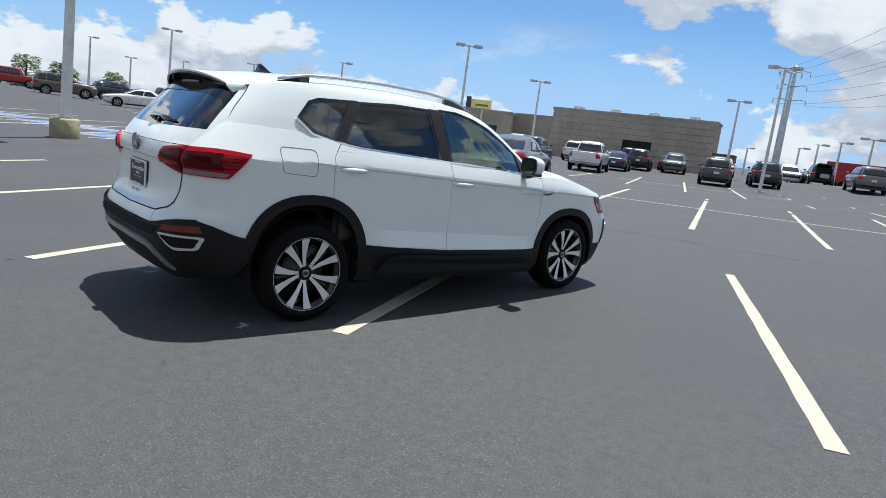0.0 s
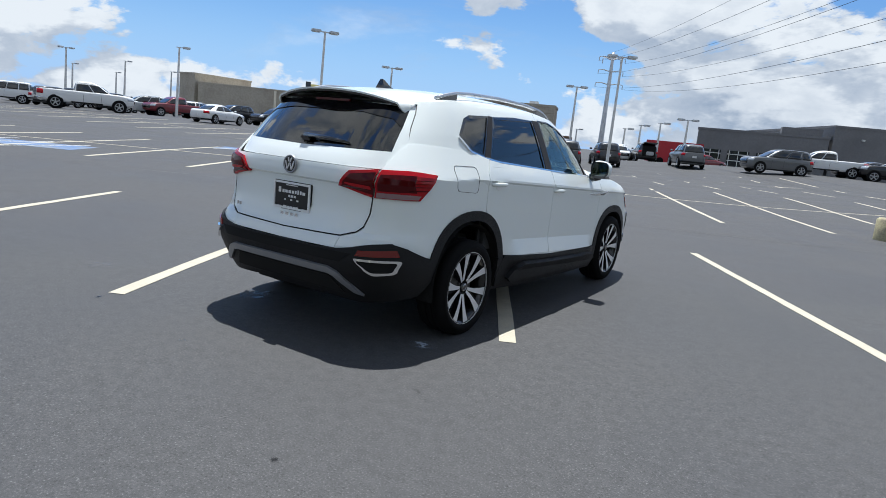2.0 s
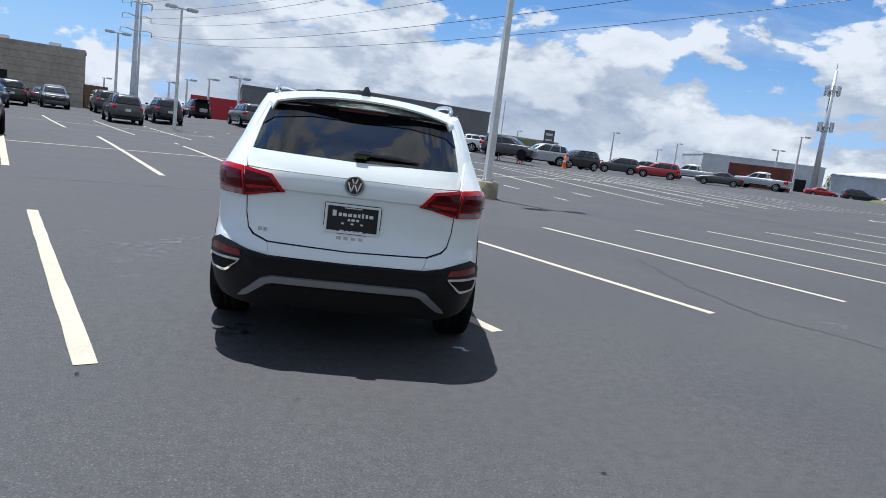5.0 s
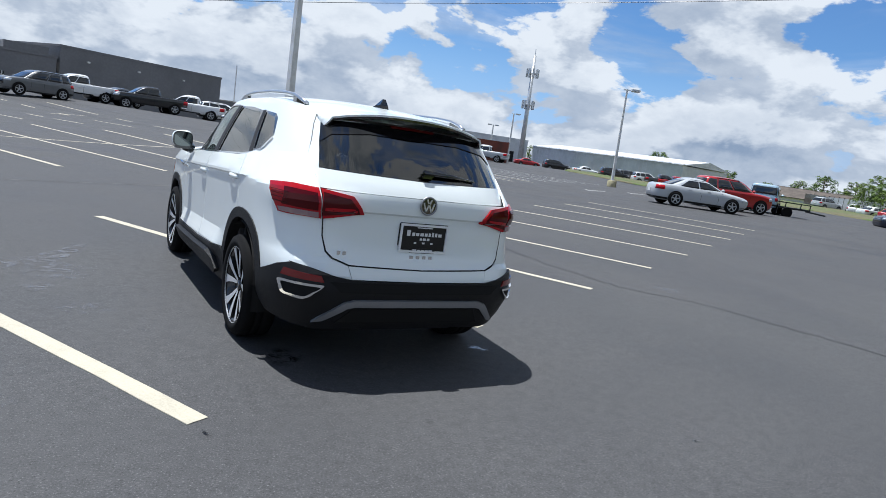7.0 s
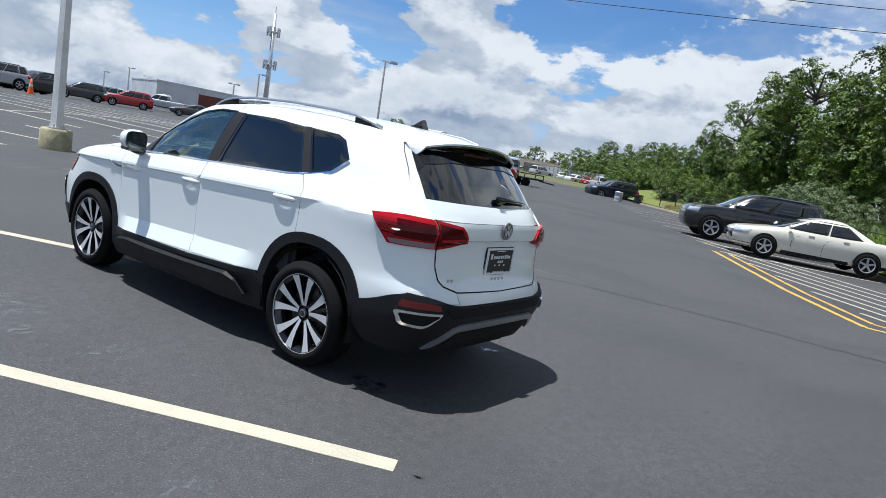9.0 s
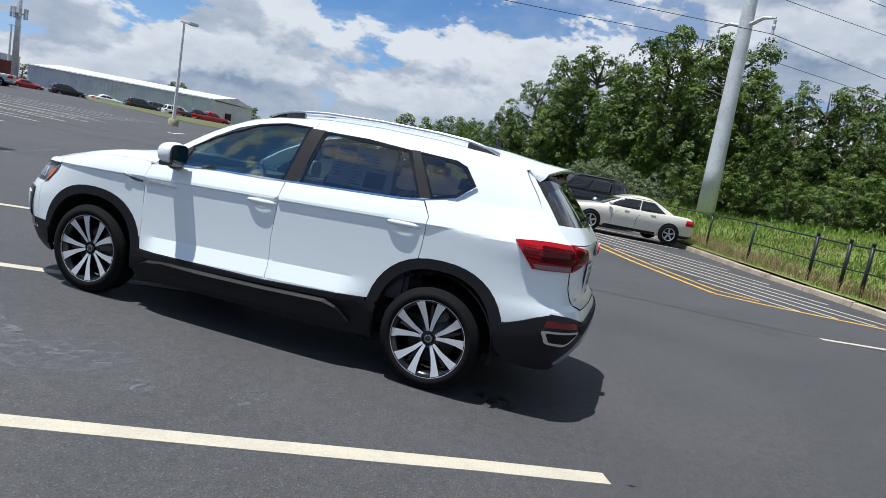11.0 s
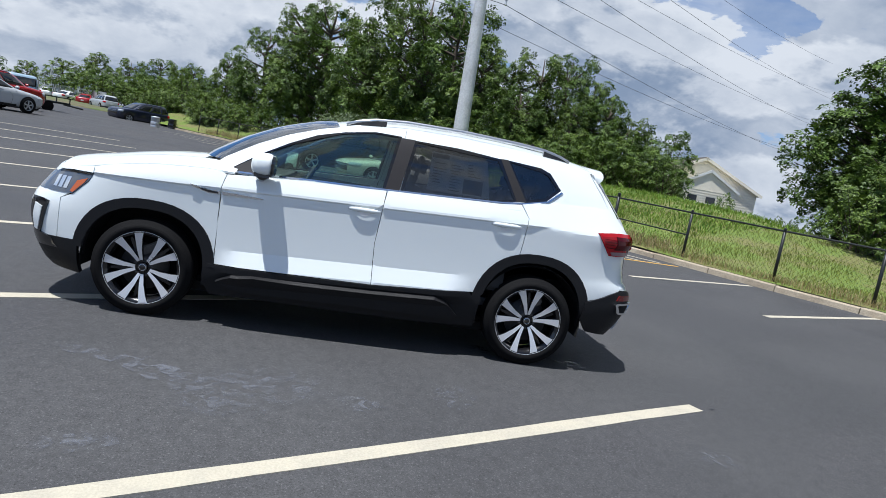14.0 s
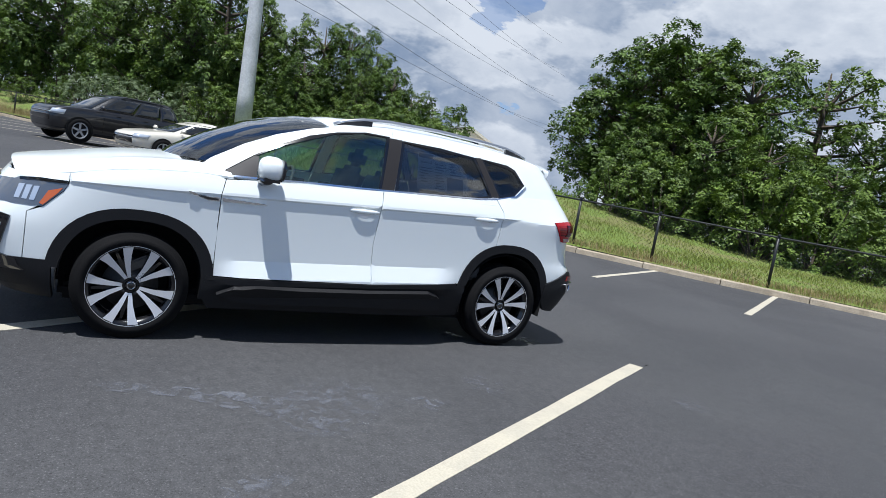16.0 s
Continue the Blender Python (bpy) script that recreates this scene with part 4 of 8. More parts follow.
TAR = plain("tar_seam", (0.022, 0.022, 0.023), 0.6, grain=0.2, scale=30)
PALE_SEAM = plain("worn_paving_seam", (0.15, 0.15, 0.15), 0.85, grain=0.25, scale=30, second=(0.08, 0.08, 0.08), second_scale=2)


def stain_material(name, color, rough, cover, scale):
    """A patchy stain that thins out towards its rim."""
    m = bpy.data.materials.new(name)
    m.use_nodes = True
    t = m.node_tree
    b = t.nodes["Principled BSDF"]
    b.inputs["Base Color"].default_value, b.inputs["Roughness"].default_value = (*color, 1), rough
    co = t.nodes.new("ShaderNodeTexCoord")
    n = noise_node(t, co.outputs["Object"], scale, 6, 0.68, 0.8)
    gr = t.nodes.new("ShaderNodeVectorMath")
    gr.operation = "DISTANCE"
    gr.inputs[1].default_value = (0.5, 0.5, 0.5)
    flat = t.nodes.new("ShaderNodeVectorMath")
    flat.operation = "MULTIPLY"
    flat.inputs[1].default_value = (1, 1, 0)
    wire(t, co.outputs["Generated"], flat.inputs[0])
    add = t.nodes.new("ShaderNodeVectorMath")
    add.operation = "ADD"
    add.inputs[1].default_value = (0, 0, 0.5)
    wire(t, flat.outputs[0], add.inputs[0])
    wire(t, add.outputs[0], gr.inputs[0])
    edge = map_range(t, gr.outputs["Value"], 0.12, 0.48, 1.0, 0.0)
    f = math_node(t, "MULTIPLY", edge, map_range(t, n, 0.44, 0.66, 0.0, cover), clamp=True)
    tr = t.nodes.new("ShaderNodeBsdfTransparent")
    mx = t.nodes.new("ShaderNodeMixShader")
    wire(t, f, mx.inputs[0]), wire(t, tr.outputs[0], mx.inputs[1]), wire(t, b.outputs[0], mx.inputs[2])
    wire(t, mx.outputs[0], t.nodes["Material Output"].inputs[0])
    return m


SCUFF = stain_material("pale_tyre_scuff", (0.155, 0.163, 0.185), 0.8, 0.55, 11)
DRIP = stain_material("dark_drip_stain", (0.006, 0.006, 0.007), 0.25, 1.0, 14)
WET = stain_material("pale_wet_spot", (0.42, 0.48, 0.58), 0.3, 1.0, 16)


def stain(x, y, w, l, turn, mat, label):
    bm = bmesh.new()
    rng = random.Random(int(x * 91 + y * 37))
    vs = []
    for i in range(22):
        a = 2 * math.pi * i / 22
        k = rng.uniform(0.8, 1.0)
        px = x + math.cos(turn) * w / 2 * k * math.cos(a) - math.sin(turn) * l / 2 * k * math.sin(a)
        py = y + math.sin(turn) * w / 2 * k * math.cos(a) + math.cos(turn) * l / 2 * k * math.sin(a)
        vs.append(bm.verts.new((px, py, lot_z(px, py) + 0.0035)))
    bm.faces.new(vs)
    tagged(part("asphalt_stain", bm, mat), label, "stain", "asphalt stains", "structure")


def build_stains():
    pale = "faint pale scuff mark on the asphalt"
    for x, y, w, l, a in ((-1.84, 0.37, 0.5, 0.75, 0.3), (-2.20, 0.54, 0.22, 0.5, 0.2), (-2.72, 1.00, 0.12, 0.42, 0.5), (-1.95, -0.16, 0.18, 0.30, 0.6), (-1.66, -0.72, 0.2, 0.42, 1.0), (-2.10, -2.19, 0.25, 0.25, 0.3), (-1.90, 0.84, 1.2, 0.18, 0.9), (-1.75, 1.08, 0.10, 1.3, -0.3), (4.97, 0.08, 0.5, 0.3, 0.9)):
        stain(x, y, w * 1.5, l * 1.5, a, SCUFF, pale)
    for x, y, w, l in ((-0.64, -1.80, 0.26, 0.30), (-0.59, -1.09, 0.2, 0.25), (1.22, -2.36, 0.07, 0.05), (-0.17, -2.76, 0.05, 0.06), (-2.09, 0.88, 0.04, 0.03), (-2.06, 0.63, 0.05, 0.03), (2.35, -2.98, 0.06, 0.05), (1.24, -3.32, 0.05, 0.04), (-1.31, 1.19, 0.05, 0.05), (-1.26, -2.63, 0.015, 0.3)):
        stain(x, y, w * 1.4, l * 1.4, 0.4, DRIP, "small dark drip stain on the asphalt")
    stain(0.81, -1.74, 0.24, 0.22, 0.3, WET, "small pale wet spot behind the car")


build_ground()
build_lines()
build_stains()
crack([(4.15, 3.24), (4.05, 1.33), (4.22, 0.16), (4.83, -0.61), (5.32, -2.67), (5.39, -3.65), (5.92, -6.30)], 0.024, TAR, "dark sealed crack running across the asphalt")
crack([(-13.93, -0.64), (-8.12, 3.16), (-5.15, 4.63), (0.41, 7.48), (7.91, 11.17)], 0.04, PALE_SEAM, "pale paving seam across the aisle")
build_kerb()
build_bank()
build_fence()
build_lamps()
build_power()
build_buildings()
build_cell_tower()


# ---- the white SUV: its skin is a stack of rounded plan outlines ----
# height: half width, rear end, front end, rear roundness, front roundness
LOWER = [(0.18, 0.8, -1.99, 1.98, 5.4, 5.0), (0.28, 0.838, -2.08, 2.08, 5.4, 5.5), (0.38, 0.858, -2.14, 2.13, 5.4, 6.0), (0.44, 0.861, -2.175, 2.155, 5.3, 6.0), (0.485, 0.861, -2.195, 2.17, 5.3, 6.0), (0.515, 0.861, -2.205, 2.18, 5.3, 6.0), (0.545, 0.861, -2.21, 2.19, 5.2, 6.0), (0.62, 0.861, -2.205, 2.195, 5.2, 6.0), (0.68, 0.8612, -2.178, 2.185, 5.1, 5.8), (0.71, 0.8615, -2.15, 2.17, 5.0, 5.6), (0.8, 0.863, -2.128, 2.115, 4.9, 5.2), (0.9, 0.8655, -2.124, 2.05, 4.8, 4.8), (0.955, 0.867, -2.128, 2.01, 4.8, 4.4), (0.9685, 0.8665, -2.131, 2.0, 4.8, 4.3), (0.9805, 0.8785, -2.148, 1.99, 4.8, 4.2), (0.996, 0.8765, -2.149, 1.97, 4.8, 4.1), (1.02, 0.868, -2.152, 1.95, 4.7, 4.0), (1.05, 0.856, -2.145, 1.9, 4.6, 4.0), (1.1, 0.833, -2.125, 1.82, 4.4, 4.0), (1.16, 0.806, -2.086, 1.73, 4.3, 4.0), (1.24, 0.776, -2.0285, 1.6, 4.2, 4.0)]
CABIN = [(0.98, 0.855, -2.16, 1.4, 4.0, 3.2), (1.04, 0.846, -2.15, 1.3, 4.0, 3.2), (1.1, 0.828, -2.125, 1.175, 4.0, 3.2), (1.19, 0.797, -2.0583, 1.03, 4.2, 3.2), (1.3, 0.757, -1.97, 0.845, 4.2, 3.2), (1.4, 0.716, -1.8795, 0.655, 4.2, 3.2), (1.46, 0.688, -1.825, 0.525, 4.2, 3.2), (1.51, 0.66, -1.785, 0.4, 4.2, 3.2), (1.56, 0.615, -1.75, 0.24, 4.2, 3.2), (1.62, 0.54, -1.72, 0.0, 4.2, 3.2)]
Y_REAR, Y_FRONT = -0.95, 0.9
Y_FRONT_CAB = -0.2


def row_at(tab, z):
    if z <= tab[0][0]:
        return tab[0][1:]
    for a, b in zip(tab, tab[1:]):
        if z <= b[0]:
            f = (z - a[0]) / (b[0] - a[0])
            return tuple(p + (q - p) * f for p, q in zip(a[1:], b[1:]))
    return tab[-1][1:]


def half_width(tab, y, z):
    zz = z + 0.05 * y if tab is LOWER else z + 0.012 * y
    if tab is CABIN:
        return row_at(tab, zz)[0] * (1 - (0.010 if y < 0 else 0.006) * y * y)
    w = row_at(tab, zz)[0] * (1 - 0.006 * y * y)
    if 0.36 < zz < 0.57:
        # ledge along the foot of the doors, with slanted ends
        k = max(min((zz - 0.36) / 0.06, (0.57 - zz) / 0.11, 1), 0)
        ends = min(max((y + 0.90) / 0.20, 0), 1) * min(max((0.89 - y) / 0.16, 0), 1)
        w += 0.034 * k * ends
    if y < -1.05 and z > 1.04:
        # the shoulder runs out into the rear pillar
        a = row_at(LOWER, 1.04 + 0.05 * y)[0] * (1 - 0.006 * y * y)
        b = row_at(CABIN, 1.2385 + 0.012 * y)[0] * (1 - 0.010 * y * y)
        w += (a + (b - a) * min((z - 1.04) / 0.1985, 1) - w) * min((-1.05 - y) / 0.3, 1)
    return w


def skin(tab, q, z):
    """q: 0 at the tail's middle, 1 and 2 the ends of the flank, 3 at the nose's middle."""
    w, yr, yf, nr, nf = row_at(tab, z)
    yb = Y_FRONT if tab is LOWER else Y_FRONT_CAB
    if q < 1:
        p = max(q, 0) * math.pi / 2
        y = Y_REAR + (yr - Y_REAR) * max(math.cos(p), 0) ** (2 / nr)
        return Vector((half_width(tab, y, z) * max(math.sin(p), 0) ** (2 / nr), y, z))
    if q <= 2:
        y = Y_REAR + (yb - Y_REAR) * (q - 1)
        return Vector((half_width(tab, y, z), y, z))
    p = min(q - 2, 1) * math.pi / 2
    y = yb + (yf - yb) * max(math.sin(p), 0) ** (2 / nf)
    return Vector((half_width(tab, y, z) * max(math.cos(p), 0) ** (2 / nf), y, z))


def q_side(tab, y, z):
    w, yr, yf, nr, nf = row_at(tab, z)
    yb = Y_FRONT if tab is LOWER else Y_FRONT_CAB
    if y < Y_REAR:
        return math.acos(min(((y - Y_REAR) / (yr - Y_REAR)), 1) ** (nr / 2)) / (math.pi / 2)
    if y <= yb:
        return 1 + (y - Y_REAR) / (yb - Y_REAR)
    return 2 + math.asin(min((y - yb) / (yf - yb), 1) ** (nf / 2)) / (math.pi / 2)


def q_rear(tab, x, z):
    w, yr, yf, nr, nf = row_at(tab, z)
    y = yr
    for _ in range(4):
        s = min(abs(x) / half_width(tab, y, z), 1) ** (nr / 2)
        p = math.asin(s)
        y = Y_REAR + (yr - Y_REAR) * math.cos(p) ** (2 / nr)
    return p / (math.pi / 2)


def q_front(tab, x, z):
    w, yr, yf, nr, nf = row_at(tab, z)
    y = yf
    yb = Y_FRONT if tab is LOWER else Y_FRONT_CAB
    for _ in range(4):
        s = min(abs(x) / half_width(tab, y, z), 1) ** (nf / 2)
        p = math.acos(s)
        y = yb + (yf - yb) * math.sin(p) ** (2 / nf)
    return 2 + p / (math.pi / 2)


def densify(pts, step):
    out = []
    for a, b in zip(pts, pts[1:] + pts[:1]):
        n = max(1, int(math.ceil(math.hypot(b[0] - a[0], b[1] - a[1]) / step)))
        out += [(a[0] + (b[0] - a[0]) * i / n, a[1] + (b[1] - a[1]) * i / n) for i in range(n)]
    return out


def round_corners(pts, r, n=4):
    """Rounds the corners of a closed outline."""
    out = []
    k = len(pts)
    for i in range(k):
        p, a, b = Vector(pts[i]), Vector(pts[i - 1]), Vector(pts[(i + 1) % k])
        ra = min(r, (a - p).length * 0.45)
        rb = min(r, (b - p).length * 0.45)
        p0, p1 = p + (a - p).normalized() * ra, p + (b - p).normalized() * rb
        for j in range(n + 1):
            f = j / n
            c = p0 * (1 - f) ** 2 + p * 2 * f * (1 - f) + p1 * f * f
            out.append((c.x, c.y))
    return out


def inside(poly, x, y):
    hit = False
    j = len(poly) - 1
    for i in range(len(poly)):
        (xi, yi), (xj, yj) = poly[i], poly[j]
        if (yi > y) != (yj > y) and x < (xj - xi) * (y - yi) / (yj - yi) + xi:
            hit = not hit
        j = i
    return hit


from mathutils.geometry import delaunay_2d_cdt


def fill(outline, holes, lattice, key=1.0):
    """Triangles over an outline with holes; lattice gives the inner points."""
    pts, edges = [], []
    for loop in [outline] + holes:
        n0 = len(pts)
        pts += loop
        edges += [(n0 + i, n0 + (i + 1) % len(loop)) for i in range(len(loop))]
    for x, y in lattice:
        if inside(outline, x, y) and not any(inside(h, x, y) for h in holes):
            pts.append((x, y))
    vs, _, fs, *_ = delaunay_2d_cdt([Vector(p) for p in pts], edges, [], 1, 1e-5)
    out = []
    for f in fs:
        cx, cy = sum(vs[i].x for i in f) / len(f), sum(vs[i].y for i in f) / len(f)
        if inside(outline, cx, cy) and not any(inside(h, cx, cy) for h in holes):
            out.append(tuple(f))
    return [(v.x, v.y) for v in vs], out


def sheet(name, parent, mat, pts2, tris, mapping, side=1, offset=0.0, thick=0.012, label="", eps=0.004, flip=False, crease=38):
    """Bends a flat triangulation onto a surface and gives it thickness."""
    verts, norms = [], []
    for a, b in pts2:
        p = mapping(a, b)
        du, dv = mapping(a + eps, b) - mapping(a - eps, b), mapping(a, b + eps) - mapping(a, b - eps)
        n = du.cross(dv)
        n = n.normalized() if n.length > 1e-12 else Vector((1, 0, 0))
        if flip:
            n = -n
        verts.append(p), norms.append(n)
    ref = sum(norms, Vector()) / len(norms)
    mid = sum(verts, Vector()) / len(verts)
    core = Vector((0, max(min(mid.y, 1.0), -1.0), 0.7))
    if ref.dot(mid - core) < 0:
        norms = [-n for n in norms]
    outer = [p + n * offset for p, n in zip(verts, norms)]
    inner = [p + n * (offset - thick) for p, n in zip(verts, norms)]
    used = {}
    for t in tris:
        for i in range(3):
            a, b = t[i], t[(i + 1) % 3]
            used[(a, b)] = used.get((a, b), 0) + 1
    k = len(outer)
    faces = [tuple(t) for t in tris]
    a, b, c = (outer[i] for i in tris[0])
    n_face = (b - a).cross(c - a)
    ok = n_face.dot(norms[tris[0][0]]) > 0
    if not ok:
        faces = [t[::-1] for t in faces]
    rim = []
    for (a, b) in used:
        if (b, a) not in used:
            rim.append((a, a + k, b + k, b) if ok else (b, b + k, a + k, a))
    back = [tuple(i + k for i in t[::-1]) for t in faces]
    allv = outer + inner
    if side < 0:
        allv = [Vector((-v.x, v.y, v.z)) for v in allv]
        faces, rim, back = [f[::-1] for f in faces], [f[::-1] for f in rim], [f[::-1] for f in back]
    ob = mesh_ob(name, allv, faces + rim + back, mat, parent, label)
    flags = [True] * len(faces) + [False] * len(rim) + [True] * len(back)
    if len(ob.data.polygons) == len(flags):
        ob.data.polygons.foreach_set("use_smooth", flags)
    # keep the rim hard
    ob.data.set_sharp_from_angle(angle=radians(crease))
    return ob


def grid2(a0, a1, b0, b1, na, nb):
    return [(a0 + (a1 - a0) * (i + 0.5 * (j % 2)) / na, b0 + (b1 - b0) * j / nb) for j in range(nb + 1) for i in range(na + 1)]




def flank_lattice():
    """Inner points of the lower skin, in rows that follow the rising feature lines."""
    out = []
    rows = sorted([r[0] for r in LOWER if not 0.5 < r[0] < 0.6] + [0.33, 0.36, 0.42, 0.46, 0.51, 0.54, 0.57, 0.60, 0.65, 0.75, 0.85, 0.93, 1.035, 1.075, 1.13, 1.20, 1.28, 1.32])
    for j, zz in enumerate(rows):
        for i in range(151):
            q = 3.0 * (i + 0.5 * (j % 2)) / 150
            y = skin(LOWER, q, min(max(zz, 0.2), 1.2)).y
            out.append((q, zz - 0.05 * y))
    return out


LAT_LOW = flank_lattice()
LAT_CAB = grid2(0.0, 3.0, 1.0, 1.62, 110, 26)


def side_panel(name, parent, mat, outline, tab=None, side=1, holes=(), offset=0.0, thick=0.012, label="", step=0.04, keep=None):
    """A panel on the flank; its outline is given as (y, z), or (x, z, 'r') on the tail and (x, z, 'f') on the nose."""
    tab = tab or LOWER

    def conv(loop):
        out = []
        k = len(loop)
        for i in range(k):
            a, b = loop[i], loop[(i + 1) % k]
            if len(a) == 2 and len(b) == 2:
                n = max(1, int(math.hypot(b[0] - a[0], b[1] - a[1]) / step))
                for j in range(n):
                    f = j / n
                    y, z = a[0] + (b[0] - a[0]) * f, a[1] + (b[1] - a[1]) * f
                    out.append((q_side(tab, y, z), z))
            elif len(a) == 3 and len(b) == 3:
                n = max(1, int(math.hypot(b[0] - a[0], b[1] - a[1]) / step))
                fn = q_rear if a[2] == "r" else q_front
                for j in range(n):
                    f = j / n
                    x, z = a[0] + (b[0] - a[0]) * f, a[1] + (b[1] - a[1]) * f
                    out.append((fn(tab, x, z), z))
            else:
                fn = {"r": q_rear, "f": q_front}
                qa = q_side(tab, a[0], a[1]) if len(a) == 2 else fn[a[2]](tab, a[0], a[1])
                qb = q_side(tab, b[0], b[1]) if len(b) == 2 else fn[b[2]](tab, b[0], b[1])
                n = 10
                out += [(qa + (qb - qa) * j / n, a[1] + (b[1] - a[1]) * j / n) for j in range(n)]
        return out
    o = conv(list(outline))
    hs = [conv(list(h)) for h in holes]
    pts2, tris = fill(o, hs, LAT_LOW if tab is LOWER else LAT_CAB)
    return sheet(name, parent, mat, pts2, tris, lambda q, z: skin(tab, q, z), side, offset, thick, label, crease=11 if tab is LOWER else 38)


def rear_y(tab, x, z):
    return skin(tab, q_rear(tab, x, z), z).y


def tail_panel(name, parent, mat, outline, tab=None, holes=(), offset=0.0, thick=0.012, label="", step=0.04, res=0.035):
    """A panel across the tail, outline in (x, z)."""
    tab = tab or LOWER
    o = densify(list(outline), step)
    hs = [densify(list(h), step) for h in holes]
    xs, zs = [p[0] for p in o], [p[1] for p in o]
    lat = grid2(min(xs), max(xs), min(zs), max(zs), max(2, int((max(xs) - min(xs)) / res)), max(2, int((max(zs) - min(zs)) / res)))
    if tab is LOWER:
        # rows along the sharp fold between the tail lights
        lat = [p for p in lat if not 0.95 < p[1] < 1.0] + [(min(xs) + 0.03 * i, z) for z in (0.955, 0.9685, 0.9805, 0.996) for i in range(int((max(xs) - min(xs)) / 0.03))]
    pts2, tris = fill(o, hs, lat)
    return sheet(name, parent, mat, pts2, tris, lambda x, z: Vector((x, rear_y(tab, x, z), z)), 1, offset, thick, label, crease=22 if tab is LOWER else 38)


def nose_panel(name, parent, mat, outline, tab=None, offset=0.0, thick=0.012, label="", res=0.04):
    tab = tab or LOWER
    o = densify(list(outline), 0.04)
    xs, zs = [p[0] for p in o], [p[1] for p in o]
    lat = grid2(min(xs), max(xs), min(zs), max(zs), max(2, int((max(xs) - min(xs)) / res)), max(2, int((max(zs) - min(zs)) / res)))
    pts2, tris = fill(o, [], lat)
    return sheet(name, parent, mat, pts2, tris, lambda x, z: Vector((x, skin(tab, q_front(tab, x, z), z).y, z)), 1, offset, thick, label)


def roof_edge_z(y):
    ks = [(-1.95, 1.43), (-1.71, 1.487), (-1.44, 1.522), (-1.08, 1.546), (-0.66, 1.556), (-0.25, 1.545), (0.1, 1.505), (0.33, 1.445), (0.55, 1.365), (0.75, 1.265), (0.95, 1.14), (1.1, 1.03)]
    for a, b in zip(ks, ks[1:]):
        if y <= b[0]:
            f = max((y - a[0]) / (b[0] - a[0]), 0)
            return a[1] + (b[1] - a[1]) * f
    return ks[-1][1]


def roof_edge_x(y):
    z = roof_edge_z(y)
    return skin(CABIN, q_side(CABIN, y, z), z).x


WHEEL_Y = (-1.335, 1.342)


def arch(yc, r_w, r_h, z0, n=22, z_floor=0.2):
    """Squared wheel arch outline, open at the floor."""
    pts = []
    for i in range(n + 1):
        a = math.pi * i / n
        c, s = math.cos(a), math.sin(a)
        pts.append((yc + r_w * math.copysign(abs(c) ** 0.86, c), z0 + r_h * abs(s) ** 0.86))
    return [(yc + r_w, z_floor)] + pts + [(yc - r_w, z_floor)]


